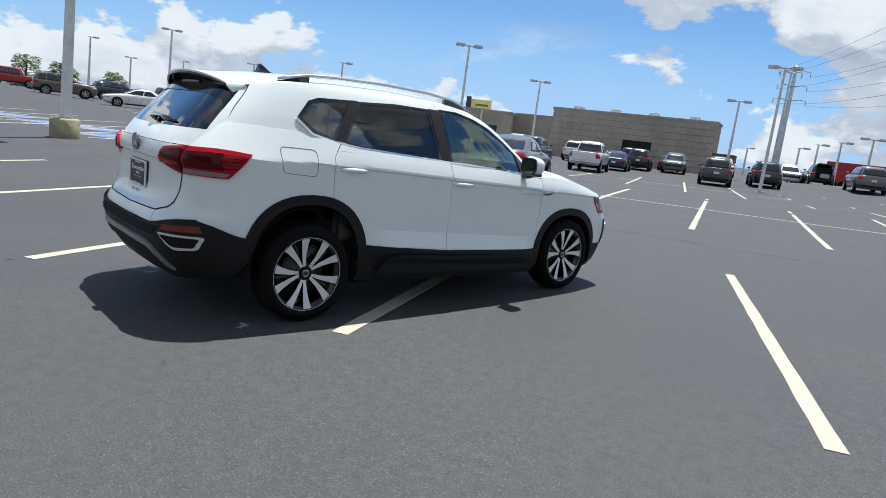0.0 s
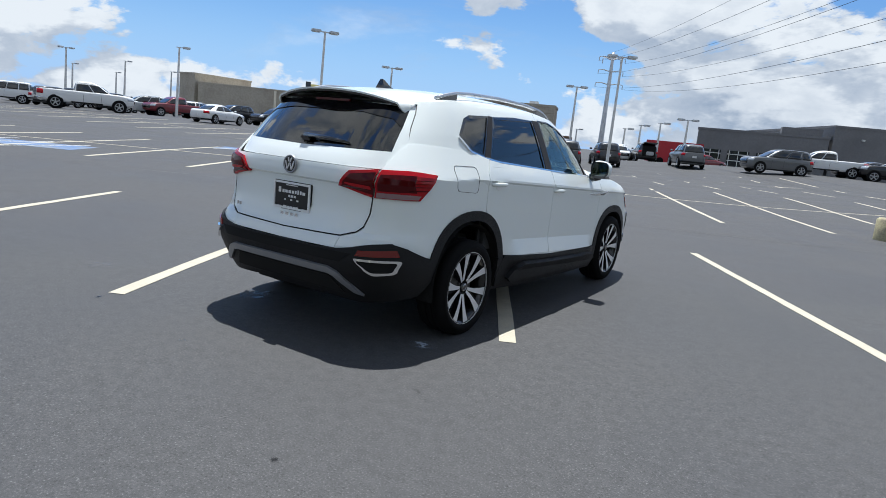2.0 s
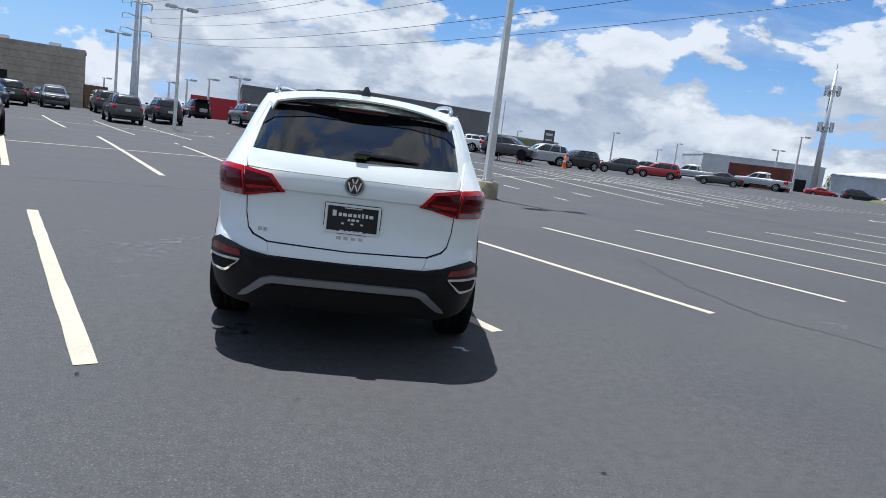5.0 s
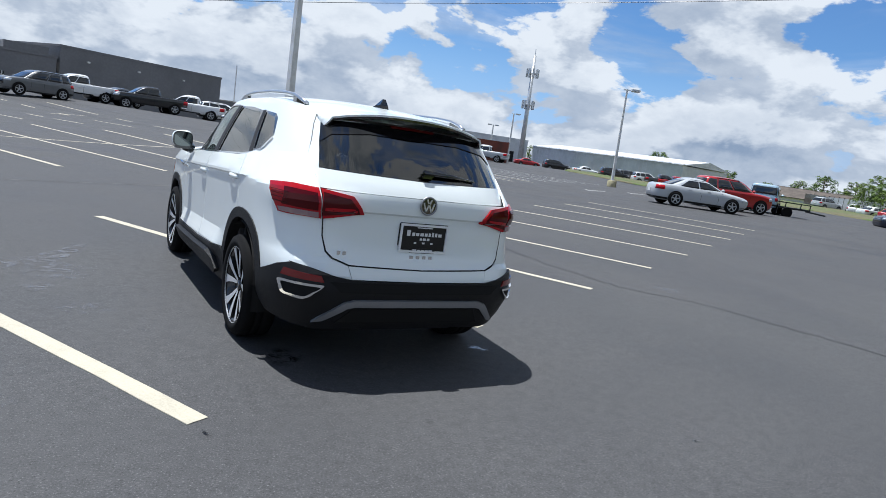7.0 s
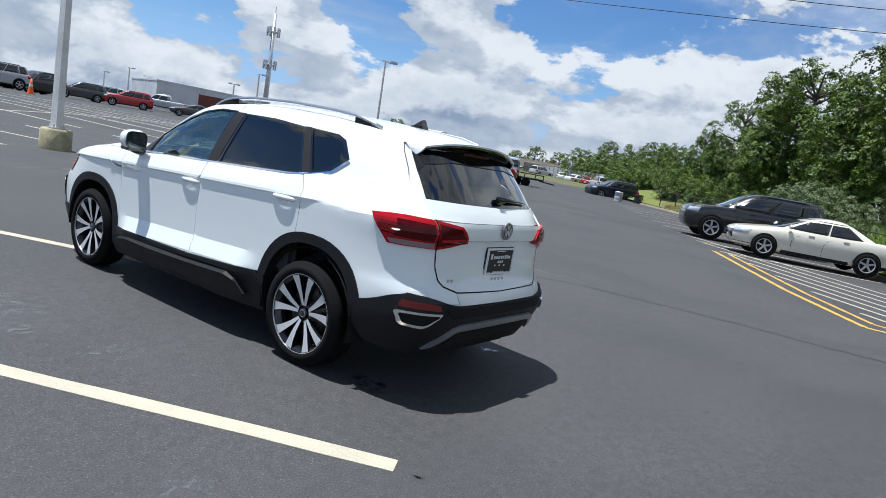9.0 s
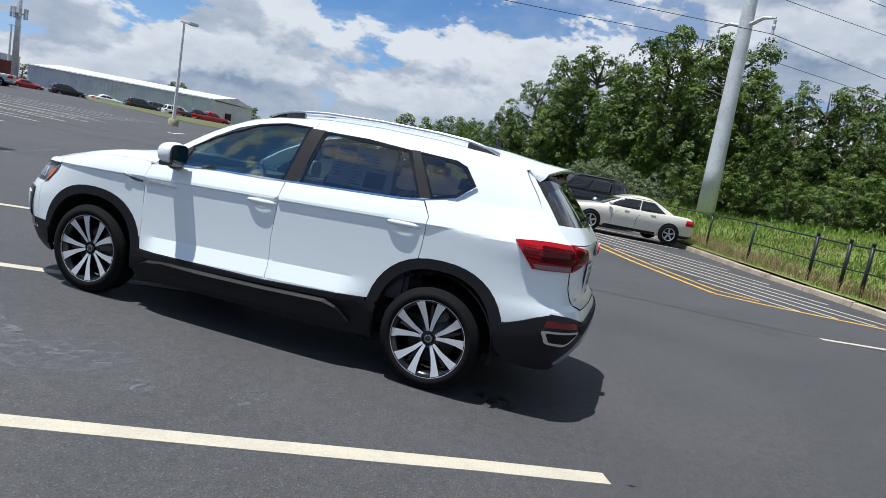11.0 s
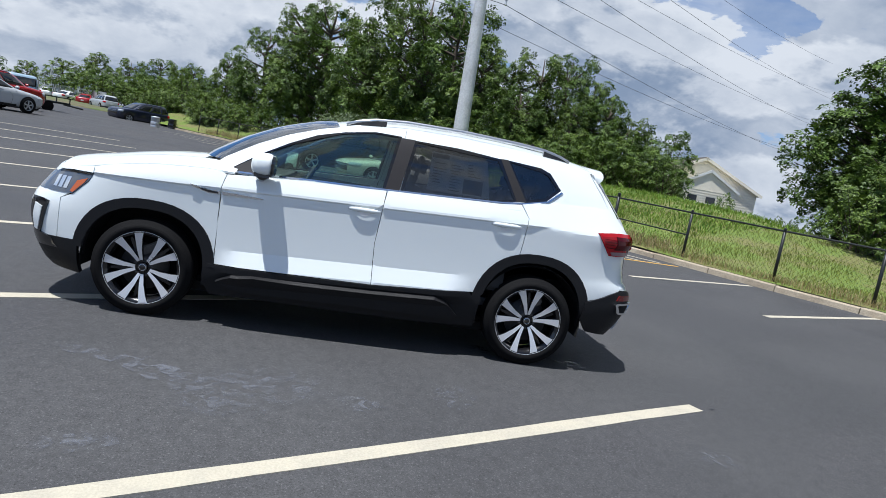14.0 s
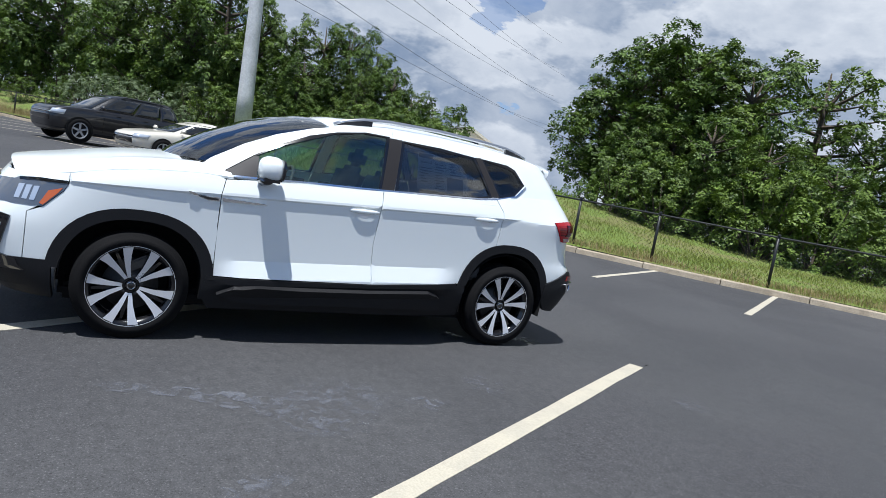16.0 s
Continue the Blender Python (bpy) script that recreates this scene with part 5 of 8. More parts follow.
def wheel(parent_matrix, turn):
    """One alloy wheel, its outer face towards +x, turned by some degrees."""
    w = new("wheel")
    R, rim = 0.323, 0.243
    tyre_profile = [(rim - 0.004, -0.10), (rim + 0.02, -0.108), (R - 0.035, -0.109), (R - 0.010, -0.098), (R, -0.075), (R, -0.028), (R - 0.007, -0.026), (R - 0.007, -0.020), (R, -0.018), (R, 0.018), (R - 0.007, 0.020), (R - 0.007, 0.026), (R, 0.028), (R, 0.075), (R - 0.010, 0.098), (R - 0.035, 0.109), (rim + 0.045, 0.111), (rim + 0.02, 0.108), (rim, 0.100), (rim - 0.004, 0.092)]
    part("tyre", lathe_bm(tyre_profile, 56, "x"), RUBBER, w, "black rubber tyre", True)
    part("rim", lathe_bm([(rim - 0.002, -0.10), (rim - 0.03, -0.06), (rim - 0.034, 0.06), (rim - 0.012, 0.088), (rim, 0.092), (rim + 0.006, 0.094), (rim + 0.004, 0.100), (rim - 0.006, 0.1)], 56, "x"), RIM_BLACK, w, "", True)
    part("rim_lip", lathe_bm([(rim - 0.003, 0.0955), (rim - 0.001, 0.1005), (rim + 0.002, 0.1005), (rim + 0.004, 0.0955)], 64, "x"), ALLOY, w, "thin machined lip", True)
    part("brake_disc", lathe_bm([(0.05, 0.0), (0.155, 0.0), (0.155, 0.022), (0.075, 0.022), (0.07, 0.045), (0, 0.045)], 40, "x"), BRAKE, w, "", True)
    # black disc stands in for the deep shade behind the spokes
    part("shade_backing", lathe_bm([(rim - 0.032, -0.045), (0.0, -0.045)], 32, "x"), SEAM, w)
    part("caliper", box_bm(0.01, 0.02, 0.125, 0.07, 0.16, 0.06, Matrix.Rotation(0.5, 4, "X"), 0.012), BRAKE, w)
    for k in range(5):
        a0 = math.radians(72 * k + 90 + turn)
        for s in (-1, 1):
            # spoke: narrow at the hub, broad at the rim
            ai, ao = a0 + s * 0.19, a0 + s * 0.300
            bm = bmesh.new()
            verts = []
            for r, ang, hw, xf in ((0.048, ai, 0.0095, 0.066), (0.12, a0 + s * 0.225, 0.0145, 0.078), (0.19, a0 + s * 0.27, 0.0215, 0.088), (rim - 0.006, ao, 0.0290, 0.094)):
                c = Vector((0, r * math.cos(ang), r * math.sin(ang)))
                tdir = Vector((0, -math.sin(ang), math.cos(ang)))
                verts.append([bm.verts.new(c + tdir * hw + Vector((xf, 0, 0))), bm.verts.new(c - tdir * hw + Vector((xf, 0, 0))), bm.verts.new(c - tdir * hw * 1.15 + Vector((xf - 0.035, 0, 0))), bm.verts.new(c + tdir * hw * 1.15 + Vector((xf - 0.035, 0, 0)))])
            for p, q in zip(verts, verts[1:]):
                for i in range(4):
                    bm.faces.new((p[i], p[(i + 1) % 4], q[(i + 1) % 4], q[i]))
            bm.faces.new(verts[0]), bm.faces.new(verts[-1][::-1])
            bmesh.ops.recalc_face_normals(bm, faces=bm.faces)
            sp = part("spoke", bm, ALLOY, w, "machined silver spoke")
            sp.data.materials.append(RIM_BLACK)
            for poly in sp.data.polygons:
                if abs(poly.normal.x) < 0.6:
                    poly.material_index = 1
        # dark web between the two blades
        bm = bmesh.new()
        c = [Vector((0.052, r * math.cos(a0 + d), r * math.sin(a0 + d))) for r, d in ((0.04, -.5), (0.04, .5), (rim - 0.02, .03), (rim - 0.02, -.03))]
        lo = [v - Vector((0.02, 0, 0)) for v in c]
        vv = [bm.verts.new(v) for v in c + lo]
        bm.faces.new(vv[:4])
        for i in range(4):
            bm.faces.new((vv[i], vv[(i + 1) % 4], vv[4 + (i + 1) % 4], vv[4 + i]))
        part("spoke_web", bm, RIM_BLACK, w)
    hub = part("hub_cap", lathe_bm([(0.0, 0.074), (0.026, 0.074), (0.030, 0.070), (0.034, 0.055)], 28, "x"), GLOSS_BLACK, w, "", True)
    part("hub_ring", lathe_bm([(0.020, 0.0745), (0.0215, 0.0755), (0.023, 0.0745)], 28, "x"), CHROME, hub, "", True)
    for k in range(5):
        a = math.radians(72 * k + 54 + turn)
        part("lug_nut", lathe_bm([(0.0, 0.062), (0.009, 0.06), (0.010, 0.04)], 6, "x", (0, 0.056 * math.cos(a), 0.056 * math.sin(a))), BRAKE, w)
    w.matrix_basis = parent_matrix
    return w


def oval_bm(x, y, z, rx, rz, depth, n=28):
    """A flat rounded plate that faces along y."""
    bm = bmesh.new()
    rings = []
    for yy in (y - depth / 2, y + depth / 2):
        rings.append([bm.verts.new((x + rx * math.copysign(abs(math.cos(a)) ** 0.6, math.cos(a)), yy, z + rz * math.copysign(abs(math.sin(a)) ** 0.6, math.sin(a)))) for a in (2 * math.pi * (i + 0.5) / n for i in range(n))])
    bm.faces.new(rings[0]), bm.faces.new(rings[1][::-1])
    for i in range(n):
        bm.faces.new((rings[0][i], rings[1][i], rings[1][(i + 1) % n], rings[0][(i + 1) % n]))
    bmesh.ops.recalc_face_normals(bm, faces=bm.faces)
    return bm


def bars(parent, origin, ex, ez, rows, mat, thick=0.002, name="print_bar"):
    """Rows of (x, z, length, height) as small raised bars on a plate."""
    n = ex.cross(ez).normalized()
    for x, z, L, h in rows:
        bm = bmesh.new()
        c = origin + ex * x + ez * z
        vs = [bm.verts.new(c + ex * (sx * L / 2) + ez * (sz * h / 2) + n * (thick * sn)) for sn in (0, 1) for sx, sz in ((-1, -1), (1, -1), (1, 1), (-1, 1))]
        bm.faces.new(vs[4:])
        for i in range(4):
            bm.faces.new((vs[i], vs[(i + 1) % 4], vs[4 + (i + 1) % 4], vs[4 + i]))
        part(name, bm, mat, parent)


def build_suv():
    car = thing("compact_suv", "white compact SUV with black lower cladding parked across the stall lines", "car")
    gap = 0.0022
    # dark inner shell behind the gaps
    bm_floor = box_bm(0, 0.12, 0.24, 1.42, 3.2, 0.10, bevel=0.03)
    part("underbody", bm_floor, SEAM, car, "black underbody")
    # made-up boxes that block light beneath the car and darken the ground
    for sx in (1, -1):
        part("underfloor_light_block", box_bm(sx * 0.68, 0.0, 0.245, 0.12, 1.75, 0.09, bevel=0.02), SEAM, car)
    part("inner_tub", box_bm(0, -0.1, 0.50, 1.60, 1.75, 0.42, bevel=0.05), SEAM, car)
    part("boot_floor", box_bm(0, -1.55, 0.66, 1.02, 0.9, 0.10, bevel=0.02), INTERIOR, car)
    part("engine_block", box_bm(0, 1.42, 0.62, 1.05, 1.0, 0.5, bevel=0.05), SEAM, car)
    part("rear_beam", box_bm(0, -1.93, 0.50, 1.35, 0.16, 0.34, bevel=0.03), SEAM, car)
    part("front_beam", box_bm(0, 1.92, 0.55, 1.3, 0.16, 0.42, bevel=0.03), SEAM, car)
    part("axle_beam", tube_bm([(-0.75, -1.335, 0.31), (0.75, -1.335, 0.31)], 0.05, 10), SEAM, car)
    part("silencer", box_bm(0.15, -1.78, 0.36, 0.7, 0.26, 0.14, bevel=0.05), BRAKE, car)

    win_front = [(0.905, 1.050), (-0.165, 1.107), (-0.225, 1.490), (-0.04, 1.488), (0.165, 1.451), (0.353, 1.394), (0.533, 1.306), (0.705, 1.202), (0.87, 1.084)]
    win_rear = [(-0.262, 1.112), (-0.98, 1.158), (-1.105, 1.185), (-0.955, 1.462), (-0.64, 1.482), (-0.318, 1.480)]
    win_quarter = [(-1.165, 1.185), (-1.32, 1.222), (-1.425, 1.318), (-1.335, 1.425), (-1.26, 1.452), (-1.005, 1.464)]
    for side in (1, -1):
        # lower flank panels
        # the outline follows the arch
        ar = arch(1.342, 0.42, 0.41, 0.355)
        ar = [p for p in ar if p[1] > 0.36]
        fender = [(0.895, 0.43), (0.905, 0.70), (0.908, 0.94), (0.888, 1.032), (0.935, 1.046), (1.02, 1.048), (1.35, 1.018), (1.58, 0.974), (1.66, 0.953), (1.714, 0.936), (1.713, 0.882), (1.735, 0.834), (1.826, 0.737), (1.90, 0.70), (1.90, 0.42), (1.775, 0.42)] + [p for p in ar if 0.42 < p[1]] + [(0.926, 0.43)]
        side_panel("front_wing", car, CAR_WHITE, fender, side=side, label="white front wing")
        door_f = [(0.890, 0.425), (0.900, 0.70), (0.903, 0.94), (0.883, 1.031), (0.74, 1.046), (0.356, 1.077), (-0.172, 1.106), (-0.164, 1.01), (-0.146, 0.73), (-0.166, 0.452)]
        d1 = side_panel("front_door", car, CAR_WHITE, door_f, side=side, label="white front door")
        door_r = [(-0.170, 0.452), (-0.150, 0.73), (-0.168, 1.01), (-0.180, 1.107), (-0.98, 1.153), (-1.135, 1.172), (-1.195, 1.085), (-1.187, 0.91), (-1.174, 0.775), (-1.06, 0.755), (-0.965, 0.665), (-0.905, 0.505)]
        d2 = side_panel("rear_door", car, CAR_WHITE, door_r, side=side, label="white rear door")
        quarter = [(-1.192, 0.91), (-1.200, 1.085), (-1.142, 1.176), (-1.172, 1.182), (-1.33, 1.22), (-1.70, 1.238), (-1.85, 1.2385), (0.655, 1.2385, "r"), (0.628, 1.08, "r"), (0.606, 0.92, "r"), (0.600, 0.82, "r"), (0.58, 0.735, "r"), (0.545, 0.70, "r"), (0.46, 0.672, "r"), (0.44, 0.603, "r"), (0.55, 0.613, "r"), (0.66, 0.633, "r"), (0.74, 0.648, "r"), (-2.03, 0.640), (-1.95, 0.604), (-1.755, 0.555)]
        rq = [p for p in arch(-1.335, 0.412, 0.44, 0.36) if p[0] < -1.19 and p[1] > 0.555]
        quarter = quarter[:-1] + [(-1.742, 0.558)] + sorted(rq, key=lambda p: p[0]) + [(-1.179, 0.775)]
        side_panel("rear_quarter", car, CAR_WHITE, quarter, side=side, label="white rear quarter panel")
        # upper flank: pillars and frame round the windows
        frame_f = [(1.005, 1.040), (0.93, 1.036), (-0.176, 1.095), (-0.186, 1.098), (-0.248, 1.492), (-0.25, roof_edge_z(-0.25)), (0.1, roof_edge_z(0.1)), (0.33, roof_edge_z(0.33)), (0.55, roof_edge_z(0.55)), (0.75, roof_edge_z(0.75)), (0.95, roof_edge_z(0.95)), (1.0, 1.095)]
        side_panel("front_frame", car, CAR_WHITE, frame_f, CABIN, side, [win_front], label="white screen pillar and roof rail")
        frame_r = [(-0.190, 1.112), (-0.98, 1.160), (-1.14, 1.178), (-1.168, 1.184), (-1.33, 1.212), (-1.70, 1.2265), (-1.84, 1.2265), (0.657, 1.2265, "r"), (0.622, 1.33, "r"), (0.595, 1.42, "r"), (0.57, 1.478, "r"), (-1.71, roof_edge_z(-1.71)), (-1.44, roof_edge_z(-1.44)), (-1.08, roof_edge_z(-1.08)), (-0.66, roof_edge_z(-0.66)), (-0.252, roof_edge_z(-0.252)), (-0.252, 1.495)]
        side_panel("rear_frame", car, CAR_WHITE, frame_r, CABIN, side, [win_rear, win_quarter], label="white rear pillar and roof rail")
        # glass and its black surrounds
        for nm, poly, mat in (("front_window", win_front, GLASS_FRONT), ("rear_window", win_rear, GLASS_TINT), ("quarter_window", win_quarter, GLASS_TINT)):
            ob = side_panel(nm, car, mat, poly, CABIN, side, offset=-0.004, thick=0.003, label="green-tinted side glass" if mat is GLASS_FRONT else "dark tinted side glass")
            ob.visible_shadow = mat is GLASS_TINT
            big = [tuple(p) for p in poly]
            cy, cz = sum(p[0] for p in poly) / len(poly), sum(p[1] for p in poly) / len(poly)
            inn = []
            for p in poly:
                v = Vector((cy - p[0], cz - p[1]))
                k = 0.026 / v.length if v.length > 0.05 else 0
                inn.append((p[0] + v.x * k, p[1] + v.y * k))
            side_panel("window_seal", car, GLOSS_BLACK, big, CABIN, side, [inn], 0.002, 0.010, "black window seal")
        side_panel("sail_panel", car, SATIN_BLACK, [(0.895, 1.056), (0.69, 1.064), (0.672, 1.20), (0.70, 1.196), (0.86, 1.084)], CABIN, side, offset=0.003, thick=0.012, label="satin black mirror triangle")
        side_panel("door_pillar", car, SATIN_BLACK, [(-0.160, 1.112), (-0.258, 1.116), (-0.322, 1.482), (-0.222, 1.480)], CABIN, side, offset=0.005, thick=0.014, label="satin black centre pillar")
        side_panel("divider", car, SATIN_BLACK, [(-1.098, 1.186), (-1.172, 1.19), (-1.008, 1.466), (-0.952, 1.464)], CABIN, side, offset=0.004, thick=0.012, label="satin black window divider")
        # chrome strip under the glass
        lo = [(0.90, 1.040), (0.74, 1.050), (0.356, 1.079), (-0.17, 1.104), (-0.98, 1.153), (-1.16, 1.174), (-1.34, 1.214), (-1.44, 1.30)]
        hi = [(p[0], p[1] + 0.011) for p in lo[:6]] + [(-1.328, 1.224), (-1.428, 1.308)]
        side_panel("chrome_strip", car, CHROME, lo + hi[::-1], CABIN, side, offset=0.008, thick=0.012, label="chrome strip under the windows", step=0.03)
        # cladding
        for yc, cut in ((1.342, 0.27), (-1.335, 0.27)):
            rise = 0.432 if yc > 0 else 0.489
            outer = arch(yc, 0.455, rise, 0.352, z_floor=cut)
            innr = arch(yc, 0.384, rise - 0.064, 0.352, z_floor=cut)
            outer = [p for p in outer if p[1] >= cut]
            ring = outer + innr[::-1]
            # the legs reach the sill, but end higher where they meet the bumpers
            away = 1 if yc > 0 else -1
            ring = [(y, 0.40) if z <= cut and (y - yc) * away > 0 else (y, z) for y, z in ring]
            side_panel("wheel_arch_trim", car, CLADDING, ring, side=side, offset=0.008, thick=0.035, label="black plastic wheel arch trim", step=0.03)
        sill = [(0.935, 0.40), (0.93, 0.425), (0.88, 0.418), (-0.165, 0.448), (-0.865, 0.500), (-0.905, 0.46), (-0.935, 0.38), (-0.945, 0.25), (-0.5, 0.225), (0.9, 0.215), (0.955, 0.30)]
        side_panel("sill", car, CLADDING, sill, side=side, offset=0.010, thick=0.05, label="black plastic sill")
        rib = [(0.86, 0.325), (0.76, 0.378), (0.62, 0.390), (-0.165, 0.417), (-0.62, 0.442), (-0.70, 0.42), (-0.80, 0.33), (-0.72, 0.29), (-0.60, 0.30), (-0.16, 0.29), (0.58, 0.27), (0.76, 0.28)]
        side_panel("sill_rib", car, CLADDING, rib, side=side, offset=0.046, thick=0.045, label="raised rib on the sill")
        # rear corner of the black bumper and the front corner
        corner = [(-1.745, 0.551), (-1.86, 0.592), (-1.95, 0.630), (-2.03, 0.656), (0.74, 0.660, "r"), (0.66, 0.648, "r"), (0.55, 0.620, "r"), (0.44, 0.602, "r"), (0.30, 0.594, "r"), (0.30, 0.30, "r"), (0.55, 0.285, "r"), (-1.99, 0.30), (-1.80, 0.33), (-1.73, 0.42)]
        side_panel("rear_bumper_corner", car, CLADDING, corner, side=side, offset=0.016, thick=0.03, label="black plastic rear bumper")
        nose = [(1.905, 0.42), (1.905, 0.70), (1.845, 0.742), (0.74, 0.735, "f"), (0.50, 0.735, "f"), (0.50, 0.42, "f")]
        side_panel("front_bumper_corner", car, CAR_WHITE, nose, side=side, label="white front bumper corner")
        nose_lo = [(1.765, 0.440), (1.90, 0.440), (0.50, 0.430, "f"), (0.50, 0.235, "f"), (1.93, 0.235), (1.74, 0.22), (1.755, 0.30)]
        side_panel("front_bumper_lower", car, CLADDING, nose_lo, side=side, offset=0.008, thick=0.03, label="black lower front bumper")
        side_panel("bumper_vent_frame", car, GLOSS_BLACK, [(1.975, 0.665), (0.76, 0.675, "f"), (0.70, 0.675, "f"), (0.70, 0.37, "f"), (0.80, 0.37, "f"), (1.915, 0.395), (1.93, 0.43), (2.02, 0.45)], side=side, offset=0.012, thick=0.03, label="gloss black air curtain frame")
        side_panel("bumper_vent_inset", car, CAR_WHITE, [(2.035, 0.46), (2.01, 0.62), (0.74, 0.635, "f"), (0.72, 0.47, "f")], side=side, offset=0.017, thick=0.02)
        # lamps
        head = [(1.717, 0.877), (1.739, 0.834), (1.829, 0.738), (0.76, 0.733, "f"), (0.45, 0.735, "f"), (0.45, 0.838, "f"), (0.68, 0.856, "f"), (1.95, 0.872), (1.866, 0.884), (1.755, 0.888)]
        hl = side_panel("headlight", car, LAMP_DARK, head, side=side, offset=0.004, thick=0.05, label="clear headlight with an amber corner")
        side_panel("bonnet_edge", car, CAR_WHITE, [(1.718, 0.892), (1.755, 0.8935), (1.866, 0.890), (1.95, 0.878), (0.68, 0.861, "f"), (0.45, 0.842, "f"), (0.45, 0.905, "f"), (0.66, 0.905, "f"), (1.95, 0.897), (1.866, 0.910), (1.80, 0.922), (1.718, 0.938)], side=side, offset=-0.001, thick=0.02, label="white edge over the headlight")
        side_panel("amber_reflector", hl, AMBER, [(1.742, 0.850), (1.808, 0.826), (1.847, 0.752), (1.829, 0.744), (1.760, 0.822)], side=side, offset=0.007, thick=0.01, label="amber side reflector")
        side_panel("lamp_brow", hl, GLOSS_BLACK, [(1.717, 0.879), (1.755, 0.889), (1.866, 0.886), (1.95, 0.874), (1.95, 0.860), (1.866, 0.870), (1.76, 0.874)], side=side, offset=0.007, thick=0.01)
        for i in range(3):
            side_panel("lamp_chamber", hl, LAMP_CLEAR, [(1.872 + 0.036 * i, 0.762), (1.896 + 0.036 * i, 0.762), (1.878 + 0.036 * i, 0.838), (1.850 + 0.036 * i, 0.842)], side=side, offset=0.0065, thick=0.01, label="bright lamp chamber")
        t_out = [(-1.742, 1.062), (-1.86, 1.074), (0.735, 1.078, "r"), (0.632, 1.074, "r"), (0.610, 0.915, "r"), (0.70, 0.915, "r"), (-1.93, 0.912), (-1.865, 0.912)]
        tl = side_panel("tail_light", car, RED_LENS, t_out, side=side, offset=0.012, thick=0.05, label="red wraparound tail light")
        side_panel("lower_lens", tl, CLEAR_LENS, [(-1.880, 0.919), (-1.91, 0.919), (0.72, 0.919, "r"), (0.620, 0.919, "r"), (0.624, 0.948, "r"), (0.72, 0.948, "r"), (-1.93, 0.946), (-1.865, 0.942)], side=side, offset=0.018, thick=0.01, label="pale reversing lens")
        side_panel("dark_band", tl, DARK_RED_LENS, [(0.770, 1.050, "r"), (0.735, 1.050, "r"), (0.640, 1.046, "r"), (0.628, 0.960, "r"), (0.72, 0.960, "r"), (0.775, 0.960, "r")], side=side, offset=0.0175, thick=0.01, label="dark red inner band")
        for zl in (1.032, 1.014, 0.996, 0.978):
            side_panel("lens_rib", tl, DARK_RED_LENS, [(-1.78 - (1.05 - zl) * 0.55, zl), (-1.87, zl), (-1.94, zl), (-1.94, zl - 0.003), (-1.87, zl - 0.003), (-1.783 - (1.05 - zl) * 0.55, zl - 0.003)], side=side, offset=0.0195, thick=0.006)
        t_in = [(0.6225, 1.0735), (0.46, 1.052), (0.385, 0.968), (0.6005, 0.916), (0.603, 0.935)]
        t_in = [(x * side, z) for x, z in t_in]
        ti = tail_panel("tail_light", car, RED_LENS, t_in, offset=0.014, thick=0.04, label="red tail light half on the tailgate")
        tail_panel("dark_band", ti, DARK_RED_LENS, [(x * side, z) for x, z in ((0.614, 1.054), (0.475, 1.036), (0.412, 0.974), (0.607, 0.932))], offset=0.0185, thick=0.01)
        tail_panel("light_strip", ti, RED_LENS, [(x * side, z) for x, z in ((0.60, 0.983), (0.45, 0.990), (0.444, 0.984), (0.60, 0.976))], offset=0.0205, thick=0.01)
        # fake exhaust trims and reflectors
        ex = [(0.575, 0.565), (0.775, 0.565), (0.755, 0.488), (0.665, 0.482)]
        ex = [(x * side, z) for x, z in ex]
        cx, cz = sum(p[0] for p in ex) / 4, sum(p[1] for p in ex) / 4
        exi = [(cx + (x - cx) * 0.84, cz + (z - cz) * 0.66) for x, z in ex]
        tail_panel("exhaust_trim", car, CHROME, round_corners(ex, 0.02), holes=[round_corners(exi, 0.014)], offset=0.032, thick=0.05, label="chrome exhaust trim", step=0.02, res=0.02)
        tail_panel("exhaust_inset", car, SEAM, exi, offset=0.0195, thick=0.02, res=0.03)
        tail_panel("rear_reflector", car, REFLECTOR, [(x * side, z) for x, z in ((0.585, 0.578), (0.765, 0.585), (0.755, 0.622), (0.60, 0.612))], offset=0.024, thick=0.02, label="red bumper reflector")
        # door handles, side badge
        for y0, z0, dr in ((-0.045, 0.952, d1), (-1.045, 1.012, d2)):
            bm = bmesh.new()
            ring = []
            for i in range(9):
                f = i / 8 * 2 - 1
                yy = y0 - f * 0.112
                x1 = half_width(LOWER, yy, z0) + 0.024 - 0.019 * abs(f) ** 3
                hh = 0.0155 - 0.004 * abs(f) ** 3
                tz = z0 - 0.05 * (yy - y0) * 0.3
                ring.append([bm.verts.new((side * (x1 - 0.011), yy, tz - hh)), bm.verts.new((side * x1, yy, tz - hh * 0.6)), bm.verts.new((side * x1, yy, tz + hh * 0.6)), bm.verts.new((side * (x1 - 0.011), yy, tz + hh))])
            for p, q in zip(ring, ring[1:]):
                for k in range(4):
                    bm.faces.new((p[k], p[(k + 1) % 4], q[(k + 1) % 4], q[k]))
            bm.faces.new(ring[0]), bm.faces.new(ring[-1][::-1])
            bmesh.ops.recalc_face_normals(bm, faces=bm.faces)
            part("door_handle", bm, CAR_WHITE, dr, "white door handle", True)
            # raised disc in darker paint, for the shade of a handle recess
            cup = []
            for i in range(14):
                a = 2 * math.pi * i / 14
                cup.append((y0 + 0.046 * math.cos(a), z0 - 0.016 + 0.026 * math.sin(a)))
            side_panel("handle_recess", dr, CAR_SHADE, cup, side=side, offset=0.0015, thick=0.012, step=0.02)
